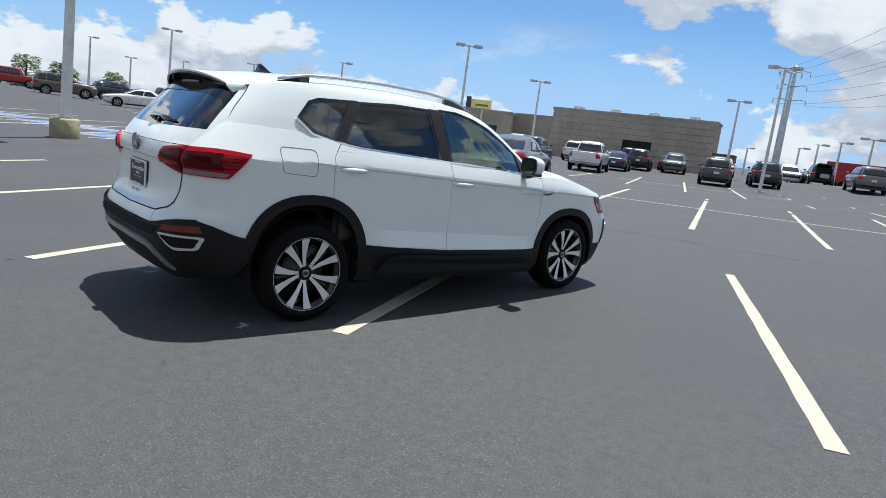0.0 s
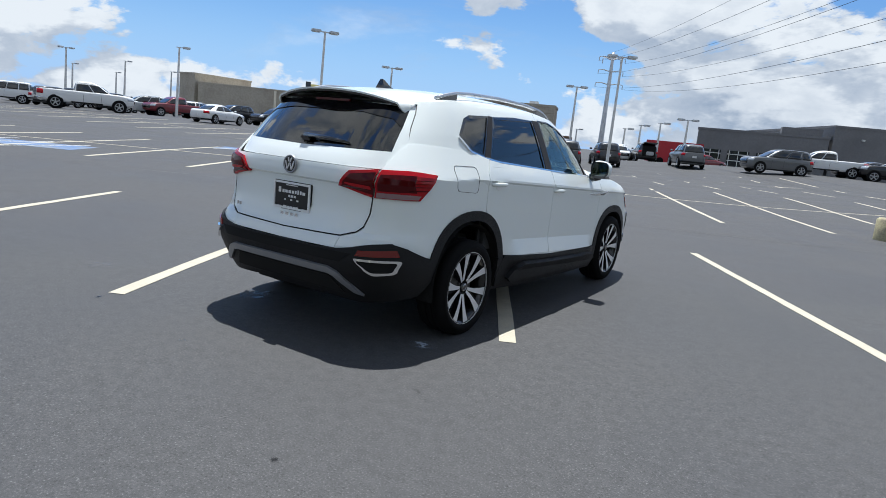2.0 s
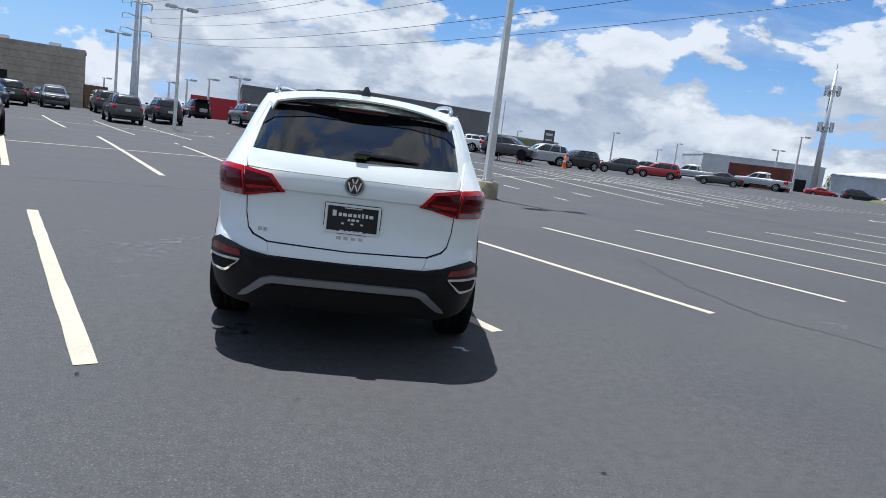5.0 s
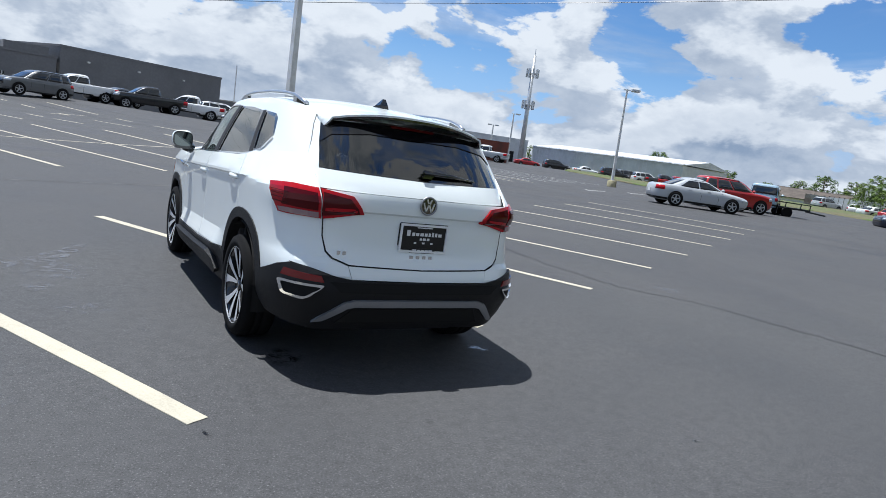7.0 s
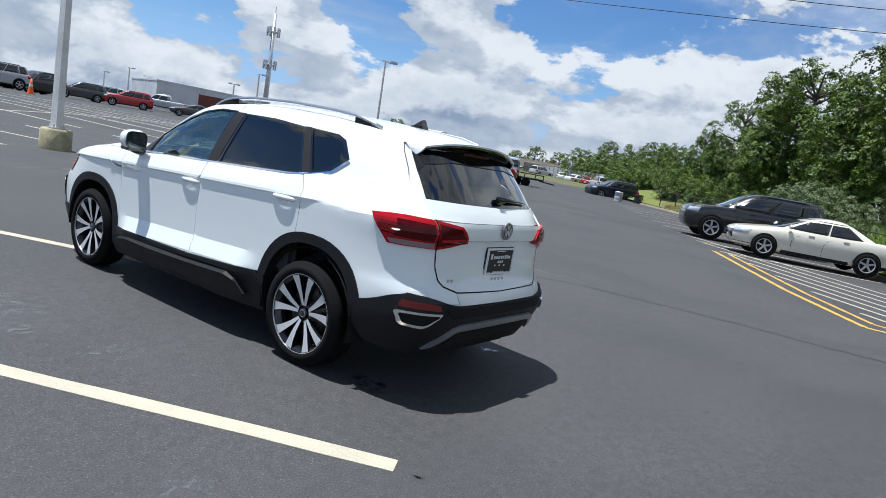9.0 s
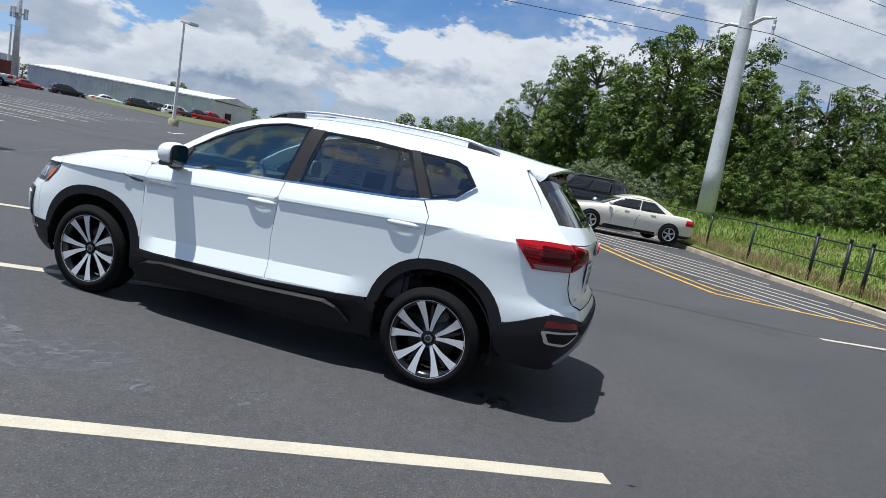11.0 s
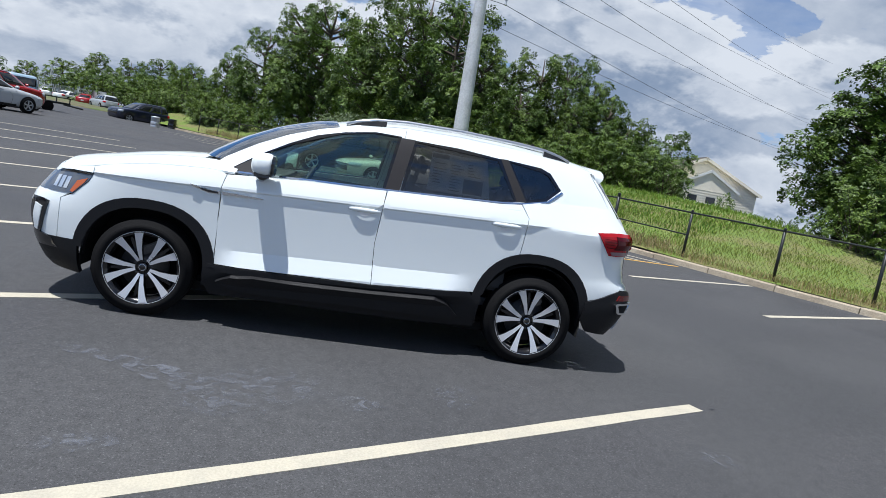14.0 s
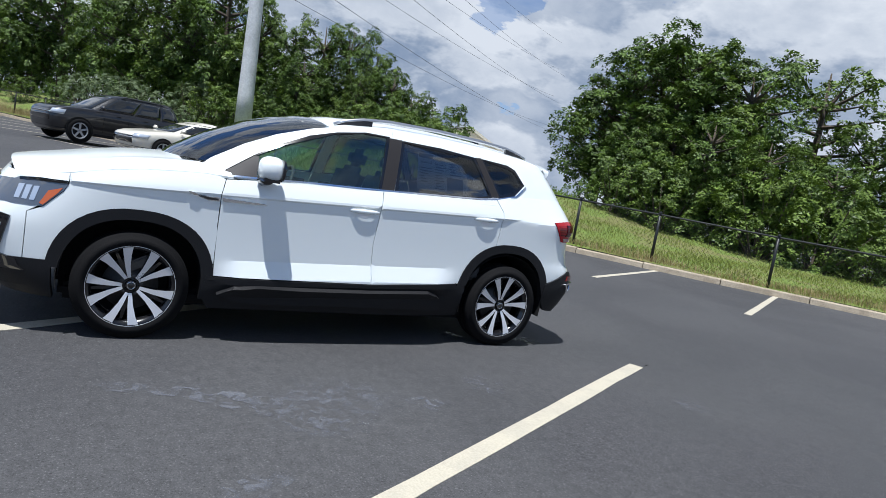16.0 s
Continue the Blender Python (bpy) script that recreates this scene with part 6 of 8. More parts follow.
        side_panel("wing_badge", car, CHROME, [(1.10, 0.934), (0.97, 0.918), (0.912, 0.916), (0.912, 0.894), (0.98, 0.892), (1.06, 0.912)], side=side, offset=0.007, thick=0.01, label="chrome wing trim", step=0.02)
        side_panel("wing_badge_print", car, GLOSS_BLACK, [(1.04, 0.920), (0.96, 0.911), (0.92, 0.910), (0.92, 0.898), (0.98, 0.897), (1.03, 0.907)], side=side, offset=0.0095, thick=0.01, step=0.02)
        side_panel("door_trim", car, CHROME, [(0.895, 0.916), (0.64, 0.913), (0.62, 0.906), (0.895, 0.896)], side=side, offset=0.010, thick=0.012, label="chrome blade on the door", step=0.02)
        # mirror
        mir = part("door_mirror", tube_bm([(side * 0.85, 0.665, 1.06), (side * 0.915, 0.65, 1.09)], 0.03, 10, [0.042, 0.05]), GLOSS_BLACK, car, "black mirror foot", True)
        bm = bmesh.new()
        bmesh.ops.create_uvsphere(bm, u_segments=24, v_segments=14, radius=1.0)
        for v in bm.verts:
            p = v.co.copy()
            q = Vector([math.copysign(abs(c) ** 0.72, c) for c in p])
            v.co = Vector((q.x * 0.084, q.y * (0.090 if q.y > 0 else 0.06), q.z * (0.076 - 0.010 * q.x)))
            v.co.y = max(v.co.y, -0.048)
        bmesh.ops.transform(bm, matrix=Matrix.Translation((side * 0.945, 0.635, 1.140)) @ Matrix.Diagonal((side, 1, 1, 1)), verts=bm.verts)
        bmesh.ops.recalc_face_normals(bm, faces=bm.faces)
        shell = part("mirror_shell", bm, CAR_WHITE, mir, "white mirror housing", True)
        part("mirror_band", box_bm(side * 0.942, 0.645, 1.073, 0.138, 0.120, 0.026, bevel=0.011), GLOSS_BLACK, mir, "black lower mirror band")
        part("mirror_rim", oval_bm(side * 0.945, 0.584, 1.140, 0.080, 0.068, 0.014), GLOSS_BLACK, mir, "black mirror rim")
        part("mirror_glass", oval_bm(side * 0.945, 0.574, 1.140, 0.070, 0.058, 0.006), MIRROR, mir, "mirror glass")
        # roof rail
        rail = []
        for i in range(25):
            f = i / 24
            y = 0.17 - 1.66 * f
            lift = 0.034 * min(1, min(f, 1 - f) / 0.12) ** 0.8 if 0 < f < 1 else 0.0
            rail.append(Vector((side * (roof_edge_x(y) - 0.055), y, roof_edge_z(y) + 0.018 + lift)))
        part("roof_rail", tube_bm(rail, 0.014, 8), RAIL_SILVER, car, "silver roof rail", True)
        for a, b in ((0, 4), (21, 24)):
            bm = bmesh.new()
            up, dn = [], []
            for i in range(a, b + 1):
                p = rail[i]
                up.append(bm.verts.new(p + Vector((0, 0, -0.004)))), dn.append(bm.verts.new((p.x, p.y, roof_edge_z(p.y) + 0.006)))
            for i in range(len(up) - 1):
                bm.faces.new((up[i], up[i + 1], dn[i + 1], dn[i]))
            fo = part("rail_foot", bm, GLOSS_BLACK, car, "black rail foot")
            sol = fo.modifiers.new("thick", "SOLIDIFY")
            sol.thickness = 0.024
            sol.offset = 0
        # wheels
        for yc in WHEEL_Y:
            m = pose(side * 0.765, yc, 0.320 + lot_z(side * 0.80, yc), 0, 0, 0 if side > 0 else 180)
            w = wheel(m, {(1, -1.335): 24, (1, 1.342): 0, (-1, -1.335): 4, (-1, 1.342): 27}[(side, yc)])
            w.parent = car
            tagged(w, "black and silver alloy wheel with twin blade spokes")
            bm = lathe_bm([(0.40, -0.30), (0.40, 0.02), (0.395, 0.06)], 30, "x", (0, yc, 0.36))
            bmesh.ops.delete(bm, geom=[v for v in bm.verts if v.co.z < 0.2], context="VERTS")
            bmesh.ops.transform(bm, matrix=Matrix.Translation((0.79 * side, 0, 0)) @ Matrix.Diagonal((side, 1, 1, 1)), verts=bm.verts)
            part("wheel_liner", bm, SEAM, car, "black wheel arch liner")
            part("liner_wall", box_bm(side * 0.50, yc, 0.52, 0.02, 0.80, 0.52), SEAM, car)

    fl = round_corners([(-1.315, 0.955), (-1.32, 1.125), (-1.57, 1.13), (-1.555, 0.97)], 0.035)
    fi = round_corners([(-1.318, 0.958), (-1.323, 1.122), (-1.5665, 1.127), (-1.5515, 0.973)], 0.034)
    side_panel("fuel_flap_gap", car, SEAM_GREY, fl, side=1, holes=[fi], offset=0.0012, thick=0.004, step=0.02)

    # roof
    def roof_map(s, y):
        ex = roof_edge_x(y)
        s2 = max(min(s, 1.02), -1.02)
        return Vector((ex * s2, y, roof_edge_z(y) + 0.062 * (1 - abs(s2) ** 2.4)))
    y1, y0 = 0.21, -1.70
    outl = [( -1 + 2 * i / 24, y0 + 0.0) for i in range(24)] + [(1, y0 + (y1 - y0) * i / 40) for i in range(40)] + [(1 - 2 * i / 24, y1 + 0.055 * (1 - (1 - 2 * i / 24) ** 2)) for i in range(24)] + [(-1, y1 - (y1 - y0) * i / 40) for i in range(40)]
    pts2, tris = fill(outl, [], grid2(-0.97, 0.97, y0 + .03, y1 - .01, 22, 36))
    sheet("roof", car, CAR_WHITE, pts2, tris, roof_map, 1, 0.0, 0.012, "white roof", flip=False)
    # spoiler over the rear glass
    def spo_map(s, f):
        u, sg = abs(s), (1 if s >= 0 else -1)
        y = -1.702 - f * (0.105 + 0.085 * max(1 - (u / 0.84) ** 2, 0))
        z0 = roof_edge_z(-1.70)
        if u < 0.84:
            a = u / 0.84
            return Vector((sg * a * (roof_edge_x(-1.70) - 0.02 * f), y, z0 + 0.062 * (1 - a ** 2.4) - 0.014 * f))
        d = (u - 0.84) / 0.16
        z = z0 - 0.014 * f - d * (0.010 + 0.055 * f)
        x1 = roof_edge_x(-1.70) - 0.02 * f
        return Vector((sg * (x1 + 0.035 * d), y + 0.05 * d * d * f, z))
    outl = [(-1 + 2 * i / 50, 0.0) for i in range(50)] + [(1, i / 6) for i in range(6)] + [(1 - 2 * i / 50, 1.0) for i in range(50)] + [(-1, 1 - i / 6) for i in range(6)]
    pts2, tris = fill(outl, [], grid2(-0.98, 0.98, 0.12, 0.9, 48, 5))
    sp = sheet("roof_spoiler", car, CAR_WHITE, pts2, tris, spo_map, 1, 0.0, 0.011, "white roof spoiler", eps=0.004)
    sheet("visor_underside", sp, GLOSS_BLACK, pts2, tris, spo_map, 1, -0.0115, 0.012, "black underside of the spoiler", eps=0.004)
    part("brake_light", box_bm(0, -1.815, 1.468, 0.30, 0.03, 0.016, bevel=0.004), DARK_RED_LENS, car, "dark red high brake light")
    # tailgate and rear glass
    gate = [(0.6235, 1.0765), (0.6015, 0.92), (0.5955, 0.82), (0.5755, 0.7375), (0.5415, 0.7045), (0.458, 0.6765), (0.0, 0.664)]
    gate = gate + [(-x, z) for x, z in gate[::-1][1:]]
    tail_panel("tailgate", car, CAR_WHITE, gate, offset=0.001, label="white tailgate")
    run = [(0.624, 1.078), (0.6025, 0.92), (0.5965, 0.82), (0.5765, 0.7375), (0.542, 0.7035), (0.458, 0.6747), (0.0, 0.662)]
    run = run + [(-x, z) for x, z in run[::-1][1:]]
    inner = [(x * 0.994, z + (0.0045 if z < 0.80 else 0.0)) for x, z in run]
    tail_panel("shut_line", car, SEAM, run + inner[::-1], offset=0.0032, thick=0.004, label="dark gap round the tailgate")
    gate_up = [(0.6245, 1.0795), (0.6535, 1.2385), (0.6175, 1.33), (0.5905, 1.42), (0.570, 1.465), (-0.570, 1.465), (-0.5905, 1.42), (-0.6175, 1.33), (-0.6535, 1.2385), (-0.6245, 1.0795)]
    glass = [(0.614, 1.182), (0.588, 1.33), (0.556, 1.452), (0.0, 1.475), (-0.556, 1.452), (-0.588, 1.33), (-0.614, 1.182), (0.0, 1.172)]
    tail_panel("tailgate_frame", car, CAR_WHITE, gate_up, CABIN, [glass], offset=0.001, label="white tailgate frame")
    for side in (1, -1):
        side_panel("shut_line", car, SEAM_GREY, [(0.70, 1.2385, "r"), (0.655, 1.33, "r"), (0.625, 1.42, "r"), (0.60, 1.478, "r"), (0.53, 1.478, "r"), (0.575, 1.42, "r"), (0.602, 1.33, "r"), (0.635, 1.2385, "r")], CABIN, side, offset=-0.004, thick=0.004)
    tail_panel("rear_glass", car, GLASS_REAR, glass, CABIN, offset=-0.004, thick=0.003, label="dark tinted rear window")
    dark = [(0.588, 1.325), (0.554, 1.455), (0.0, 1.478), (-0.554, 1.455), (-0.588, 1.325), (-0.52, 1.375), (-0.3, 1.405), (0.3, 1.405), (0.52, 1.375)]
    tail_panel("glass_band", car, GLOSS_BLACK, dark, CABIN, offset=0.001, thick=0.003, label="black band at the top of the rear glass")
    # bumper, lower rear
    tail_panel("bumper_step", car, CAR_WHITE, [(0.4575, 0.6725), (0.4375, 0.6035), (0.0, 0.598), (-0.4375, 0.6035), (-0.4575, 0.6725), (-0.3, 0.6675), (0, 0.660), (0.3, 0.6675)], label="white bumper step")
    tail_panel("rear_bumper", car, CLADDING, [(0.298, 0.594), (-0.298, 0.594), (-0.298, 0.29), (0.298, 0.29)], offset=0.016, thick=0.03, label="black plastic rear bumper")
    tail_panel("bumper_grille", car, SEAM, [(0.56, 0.588), (-0.56, 0.588), (-0.50, 0.535), (0.50, 0.535)], offset=0.020, thick=0.01, label="black honeycomb insert")
    bar = [(-0.60, 0.345), (-0.55, 0.36), (-0.44, 0.448), (-0.40, 0.458), (0.40, 0.458), (0.44, 0.448), (0.55, 0.36), (0.60, 0.345), (0.58, 0.375), (0.47, 0.478), (0.41, 0.496), (-0.41, 0.496), (-0.47, 0.478), (-0.58, 0.375)]
    tail_panel("skid_bar", car, SILVER_PLASTIC, bar[::-1], offset=0.032, thick=0.04, label="matt silver skid bar")
    tail_panel("diffuser", car, SEAM, [(-0.40, 0.44), (0.40, 0.44), (0.48, 0.34), (-0.48, 0.34)], offset=0.020, thick=0.02)
    # tailgate fold shadow, emblem, plate
    by = rear_y(LOWER, 0, 1.04) - 0.004
    em = part("tail_emblem", lathe_bm([(0.0, 0.0), (0.050, 0.0), (0.050, -0.010), (0.0, -0.010)], 40, "y", (0, by, 1.045)), GLOSS_BLACK, car, "round silver and black emblem")
    part("emblem_ring", lathe_bm([(0.046, -0.009), (0.047, -0.015), (0.0545, -0.015), (0.0565, -0.006)], 48, "y", (0, by, 1.045)), SILVER_PLASTIC, em, "satin silver ring", True)
    for cx, cz, L, tilt in ((-0.010, 0.026, 0.028, -0.42), (0.010, 0.026, 0.028, 0.42), (-0.027, -0.008, 0.056, -0.33), (-0.010, -0.014, 0.044, 0.36), (0.010, -0.014, 0.044, -0.36), (0.027, -0.008, 0.056, 0.33)):
        part("emblem_bar", box_bm(cx, by - 0.012, 1.045 + cz, 0.008, 0.006, L, Matrix.Rotation(tilt, 4, "Y")), ALLOY, em)
    py = rear_y(LOWER, 0.1, 0.85) - 0.006
    plate = part("number_plate", box_bm(0.008, py, 0.848, 0.318, 0.014, 0.165, bevel=0.003), PLATE_FRAME, car, "dealer plate in a white frame")
    for fx, fz, fw, fh in ((0, 0.0785, 0.318, 0.012), (0, -0.0785, 0.318, 0.012), (0.153, 0, 0.012, 0.145), (-0.153, 0, 0.012, 0.145)):
        part("frame_bar", box_bm(0.008 + fx, py - 0.010, 0.848 + fz, fw, 0.010, fh), PLATE_FRAME, plate)
    part("plate_back", box_bm(0.008, py + 0.002, 0.848, 0.328, 0.012, 0.175, bevel=0.005), PLATE_BLACK, plate, "dark edge behind the frame")
    part("plate_face", box_bm(0.008, py - 0.006, 0.848, 0.288, 0.008, 0.140), PLATE_BLACK, plate, "black plate with pale print")
    o = Vector((0.008, py - 0.0101, 0.848))
    ex, ez = Vector((1, 0, 0)), Vector((0, 0, 1))
    bars(plate, o, ex, ez, [(-0.105, 0.030, 0.022, 0.034), (-0.072, 0.024, 0.018, 0.020), (-0.046, 0.024, 0.022, 0.018), (-0.016, 0.024, 0.022, 0.018), (0.012, 0.024, 0.018, 0.018), (0.036, 0.025, 0.014, 0.020), (0.058, 0.027, 0.012, 0.026), (0.080, 0.026, 0.014, 0.022), (0.106, 0.024, 0.022, 0.018),
                           (-0.020, -0.004, 0.014, 0.014), (0.004, -0.004, 0.020, 0.014), (0.030, -0.004, 0.016, 0.014), (-0.055, -0.027, 0.016, 0.010), (0.0, -0.027, 0.016, 0.010), (0.055, -0.027, 0.016, 0.010), (0.0, 0.064, 0.10, 0.006)], PLATE_WHITE)
    part("plate_tab", box_bm(0.008, py - 0.007, 0.775, 0.17, 0.008, 0.030), PLATE_BLACK, plate)
    bars(plate, Vector((0.008, py - 0.0112, 0.775)), ex, ez, [(-0.055, 0, 0.026, 0.016), (-0.025, 0, 0.022, 0.012), (0.002, 0, 0.022, 0.012), (0.028, 0, 0.018, 0.012), (0.053, 0, 0.022, 0.015)], PLATE_WHITE)
    # model lettering as plain chrome bars
    ty = rear_y(LOWER, 0.0, 0.73) - 0.002
    lab = part("model_lettering", box_bm(-0.062, ty, 0.734, 0.026, 0.004, 0.022), CHROME, car, "plain chrome lettering bars")
    for x in (-0.020, 0.022, 0.064):
        part("letter_bar", box_bm(x, ty, 0.734, 0.024, 0.004, 0.022), CHROME, lab)
    for x in (-0.508, -0.478):
        part("letter_bar", box_bm(x, rear_y(LOWER, x, 0.73) - 0.002, 0.738, 0.020, 0.004, 0.022), CHROME, lab)
    # wiper and washer, antenna
    wp = part("rear_wiper", box_bm(0.02, rear_y(CABIN, 0.0, 1.205) - 0.010, 1.214, 0.09, 0.034, 0.036, bevel=0.012), GLOSS_BLACK, car, "black rear wiper")
    part("wiper_arm", tube_bm([(0.0, rear_y(CABIN, 0, 1.225) - 0.018, 1.228), (0.20, rear_y(CABIN, 0.2, 1.22) - 0.014, 1.222), (0.36, rear_y(CABIN, 0.36, 1.21) - 0.008, 1.210)], 0.012, 8, [0.018, 0.013, 0.007]), GLOSS_BLACK, wp, "", True)
    bm = bmesh.new()
    fin = [(-1.215, 1.588), (-1.285, 1.606), (-1.335, 1.648), (-1.355, 1.652), (-1.362, 1.61), (-1.385, 1.578)]
    fa = [bm.verts.new((0.010 if i in (2, 3) else 0.030, y, z)) for i, (y, z) in enumerate(fin)]
    fb = [bm.verts.new((-0.010 if i in (2, 3) else -0.030, y, z)) for i, (y, z) in enumerate(fin)]
    bm.faces.new(fa), bm.faces.new(fb[::-1])
    for i in range(6):
        bm.faces.new((fa[i], fb[i], fb[(i + 1) % 6], fa[(i + 1) % 6]))
    bmesh.ops.recalc_face_normals(bm, faces=bm.faces)
    part("roof_antenna", bm, GLOSS_BLACK, car, "black shark fin antenna")

    # bonnet and windscreen
    def hood_map(s, y):
        ks = [(0.9, 1.050), (1.02, 1.051), (1.35, 1.021), (1.58, 0.977), (1.72, 0.942), (1.87, 0.908), (1.99, 0.876)]
        ze = ks[-1][1]
        for i, (p, q) in enumerate(zip(ks, ks[1:])):
            if y <= q[0]:
                # a smooth run through the heights
                o, r = ks[max(i - 1, 0)], ks[min(i + 2, len(ks) - 1)]
                h, e = q[0] - p[0], max((y - p[0]) / (q[0] - p[0]), 0)
                m0, m1 = (q[1] - o[1]) / (q[0] - o[0]) * h, (r[1] - p[1]) / (r[0] - p[0]) * h
                ze = (2 * e ** 3 - 3 * e * e + 1) * p[1] + (e ** 3 - 2 * e * e + e) * m0 + (3 * e * e - 2 * e ** 3) * q[1] + (e ** 3 - e * e) * m1
                break
        f = (y - 0.95) / 1.0
        z_mid = min(max(ze, 0.87), 1.05)
        xw = skin(LOWER, q_side(LOWER, max(min(y, 1.97), 0.9), z_mid), z_mid).x - 0.006
        rib = 0.014 * math.exp(-((abs(s) - 0.74) / 0.09) ** 2) * min(1, max(0, 1.15 - f))
        return Vector((s * xw, y + 0.075 * (1 - s * s) * max(f, 0), ze + 0.075 * (1 - abs(s) ** 2.4) * (1 - 0.10 * f) + rib))
    def bonnet_back(u):
        x = min(abs(u) * 0.86, 0.82)
        return max(0.84, min(1.10, -0.22 + 1.44 * (1 - (x / 0.838) ** 3.2) ** (1 / 3.2)))
    outl = [(-1 + 2 * i / 36, bonnet_back(-1 + 2 * i / 36)) for i in range(36)] + [(1, 0.84 + 1.13 * i / 24) for i in range(24)] + [(1 - 2 * i / 24, 1.97) for i in range(24)] + [(-1, 1.97 - 1.13 * i / 24) for i in range(24)]
    pts2, tris = fill(outl, [], grid2(-0.97, 0.97, 0.88, 1.94, 26, 24))
    sheet("bonnet", car, CAR_WHITE, pts2, tris, hood_map, 1, 0.0, 0.014, "white bonnet")
    nose_panel("grille", car, GLOSS_BLACK, [(-0.50, 0.86), (0.50, 0.86), (0.52, 0.74), (0.46, 0.44), (-0.46, 0.44), (-0.52, 0.74)], offset=0.0, label="black front grille")
    for z in (0.79, 0.74, 0.52):
        nose_panel("grille_bar", car, CHROME, [(-0.48, z), (0.48, z), (0.48, z - 0.012), (-0.48, z - 0.012)], offset=0.006)
    nose_panel("nose_lip", car, CAR_WHITE, [(-0.50, 0.915), (0.50, 0.915), (0.50, 0.862), (-0.50, 0.862)], offset=0.0, label="white nose above the grille")

    def screen_map(s, f):
        ye = 0.985 - 0.775 * f
        z = roof_edge_z(ye)
        y = ye + (0.20 - 0.145 * f) * (1 - s * s)
        bow = 0.022 * (1 - s * s) * math.sqrt(max(4 * f * (1 - f), 0))
        return Vector((s * (roof_edge_x(ye) - 0.002), y + 0.5 * bow, z + 0.062 * f * (1 - abs(s) ** 2.4) + 0.86 * bow))
    outl = [(-1 + 2 * i / 24, 0.0) for i in range(24)] + [(1, i / 16) for i in range(16)] + [(1 - 2 * i / 24, 1.0) for i in range(24)] + [(-1, 1 - i / 16) for i in range(16)]
    pts2, tris = fill(outl, [], grid2(-0.96, 0.96, 0.05, 0.96, 22, 14))
    ws = sheet("windscreen", car, GLASS_SHIELD, pts2, tris, screen_map, 1, 0.0, 0.004, "blue-tinted windscreen")
    ws.visible_shadow = False
    part("cowl", box_bm(0, 1.08, 1.075, 1.16, 0.20, 0.03, Matrix.Rotation(-0.1, 4, "X"), 0.008), CLADDING, car, "black cowl panel under the windscreen")
    part("front_wiper", tube_bm([(0.30, 1.12, 1.075), (-0.10, 1.08, 1.095), (-0.52, 0.99, 1.10)], 0.010, 6), GLOSS_BLACK, car)

    # cabin
    part("cabin_floor", box_bm(0, -0.2, 0.42, 1.45, 2.2, 0.06), INTERIOR, car)
    part("dashboard", box_bm(0, 0.72, 0.93, 1.42, 0.42, 0.26, bevel=0.05), INTERIOR, car, "dark dashboard")
    for side in (1, -1):
        for yy, ln in ((0.36, 0.98), (-0.66, 0.92)):
            part("door_card", box_bm(side * 0.765, yy, 0.78, 0.07, ln, 0.52, bevel=0.03), INTERIOR, car, "dark door lining")
    sw = part("steering_wheel", lathe_bm([(0.165, -0.014), (0.180, -0.006), (0.183, 0.004), (0.176, 0.014), (0.165, 0.012), (0.163, 0.0), (0.165, -0.014)], 28, "y", (0, 0, 0)), INTERIOR, car, "black steering wheel", True)
    sw.matrix_basis = pose(-0.36, 0.42, 1.00, 22, 0, 0)
    part("steering_hub", box_bm(0, 0.0, 0, 0.30, 0.03, 0.06, bevel=0.012), INTERIOR, sw)
    for x, y in ((-0.36, 0.0), (0.36, 0.0), (-0.38, -0.88), (0.38, -0.88), (0.0, -0.88)):
        seat = part("seat", box_bm(x, y, 0.60, 0.48, 0.50, 0.18, bevel=0.06), SEAT_CLOTH, car, "dark grey seat", True)
        part("seat_back", box_bm(x, y - 0.30, 0.93, 0.46, 0.15, 0.62, Matrix.Rotation(radians(16), 4, "X"), 0.06), SEAT_CLOTH, seat, "", True)
        part("headrest", box_bm(x, y - 0.41, 1.30, 0.25, 0.11, 0.17, Matrix.Rotation(radians(10), 4, "X"), 0.045), SEAT_CLOTH, seat, "", True)
    part("headlining", box_bm(0, -0.72, 1.485, 1.16, 1.40, 0.02), HEADLINER, car)
    part("parcel_shelf", box_bm(0, -1.55, 1.06, 1.15, 0.55, 0.03), INTERIOR, car)
    # price sticker inside the rear door glass, on the camera-left flank
    sticker = side_panel("window_sticker", car, PAPER, [(-0.445, 1.165), (-0.455, 1.435), (-0.86, 1.435), (-0.90, 1.165)], CABIN, -1, offset=-0.0100, thick=0.001, label="white price sticker in the rear door window")
    rng = random.Random(4)
    side_panel("sticker_head", sticker, INK, [(-0.46, 1.425), (-0.46, 1.395), (-0.58, 1.395), (-0.58, 1.425)], CABIN, -1, offset=-0.0088, thick=0.0008)
    side_panel("sticker_panel", sticker, INK, [(-0.70, 1.28), (-0.70, 1.18), (-0.84, 1.18), (-0.84, 1.28)], CABIN, -1, offset=-0.0088, thick=0.0008)
    for r in range(11):
        z = 1.385 - 0.0195 * r
        for c in range(3):
            if rng.random() < 0.25 or (c == 2 and z < 1.29):
                continue
            y = -0.47 - 0.125 * c - rng.uniform(0, 0.01)
            L = rng.uniform(0.03, 0.105)
            side_panel("sticker_print", sticker, INK, [(y, z), (y, z - 0.006), (y - L, z - 0.006), (y - L, z)], CABIN, -1, offset=-0.0088, thick=0.0008)
    return car


HEADLINER = plain("pale_headlining", (0.34, 0.34, 0.33), 0.9)
SEAM_GREY = plain("fine_panel_gap", (0.10, 0.10, 0.105), 0.7)
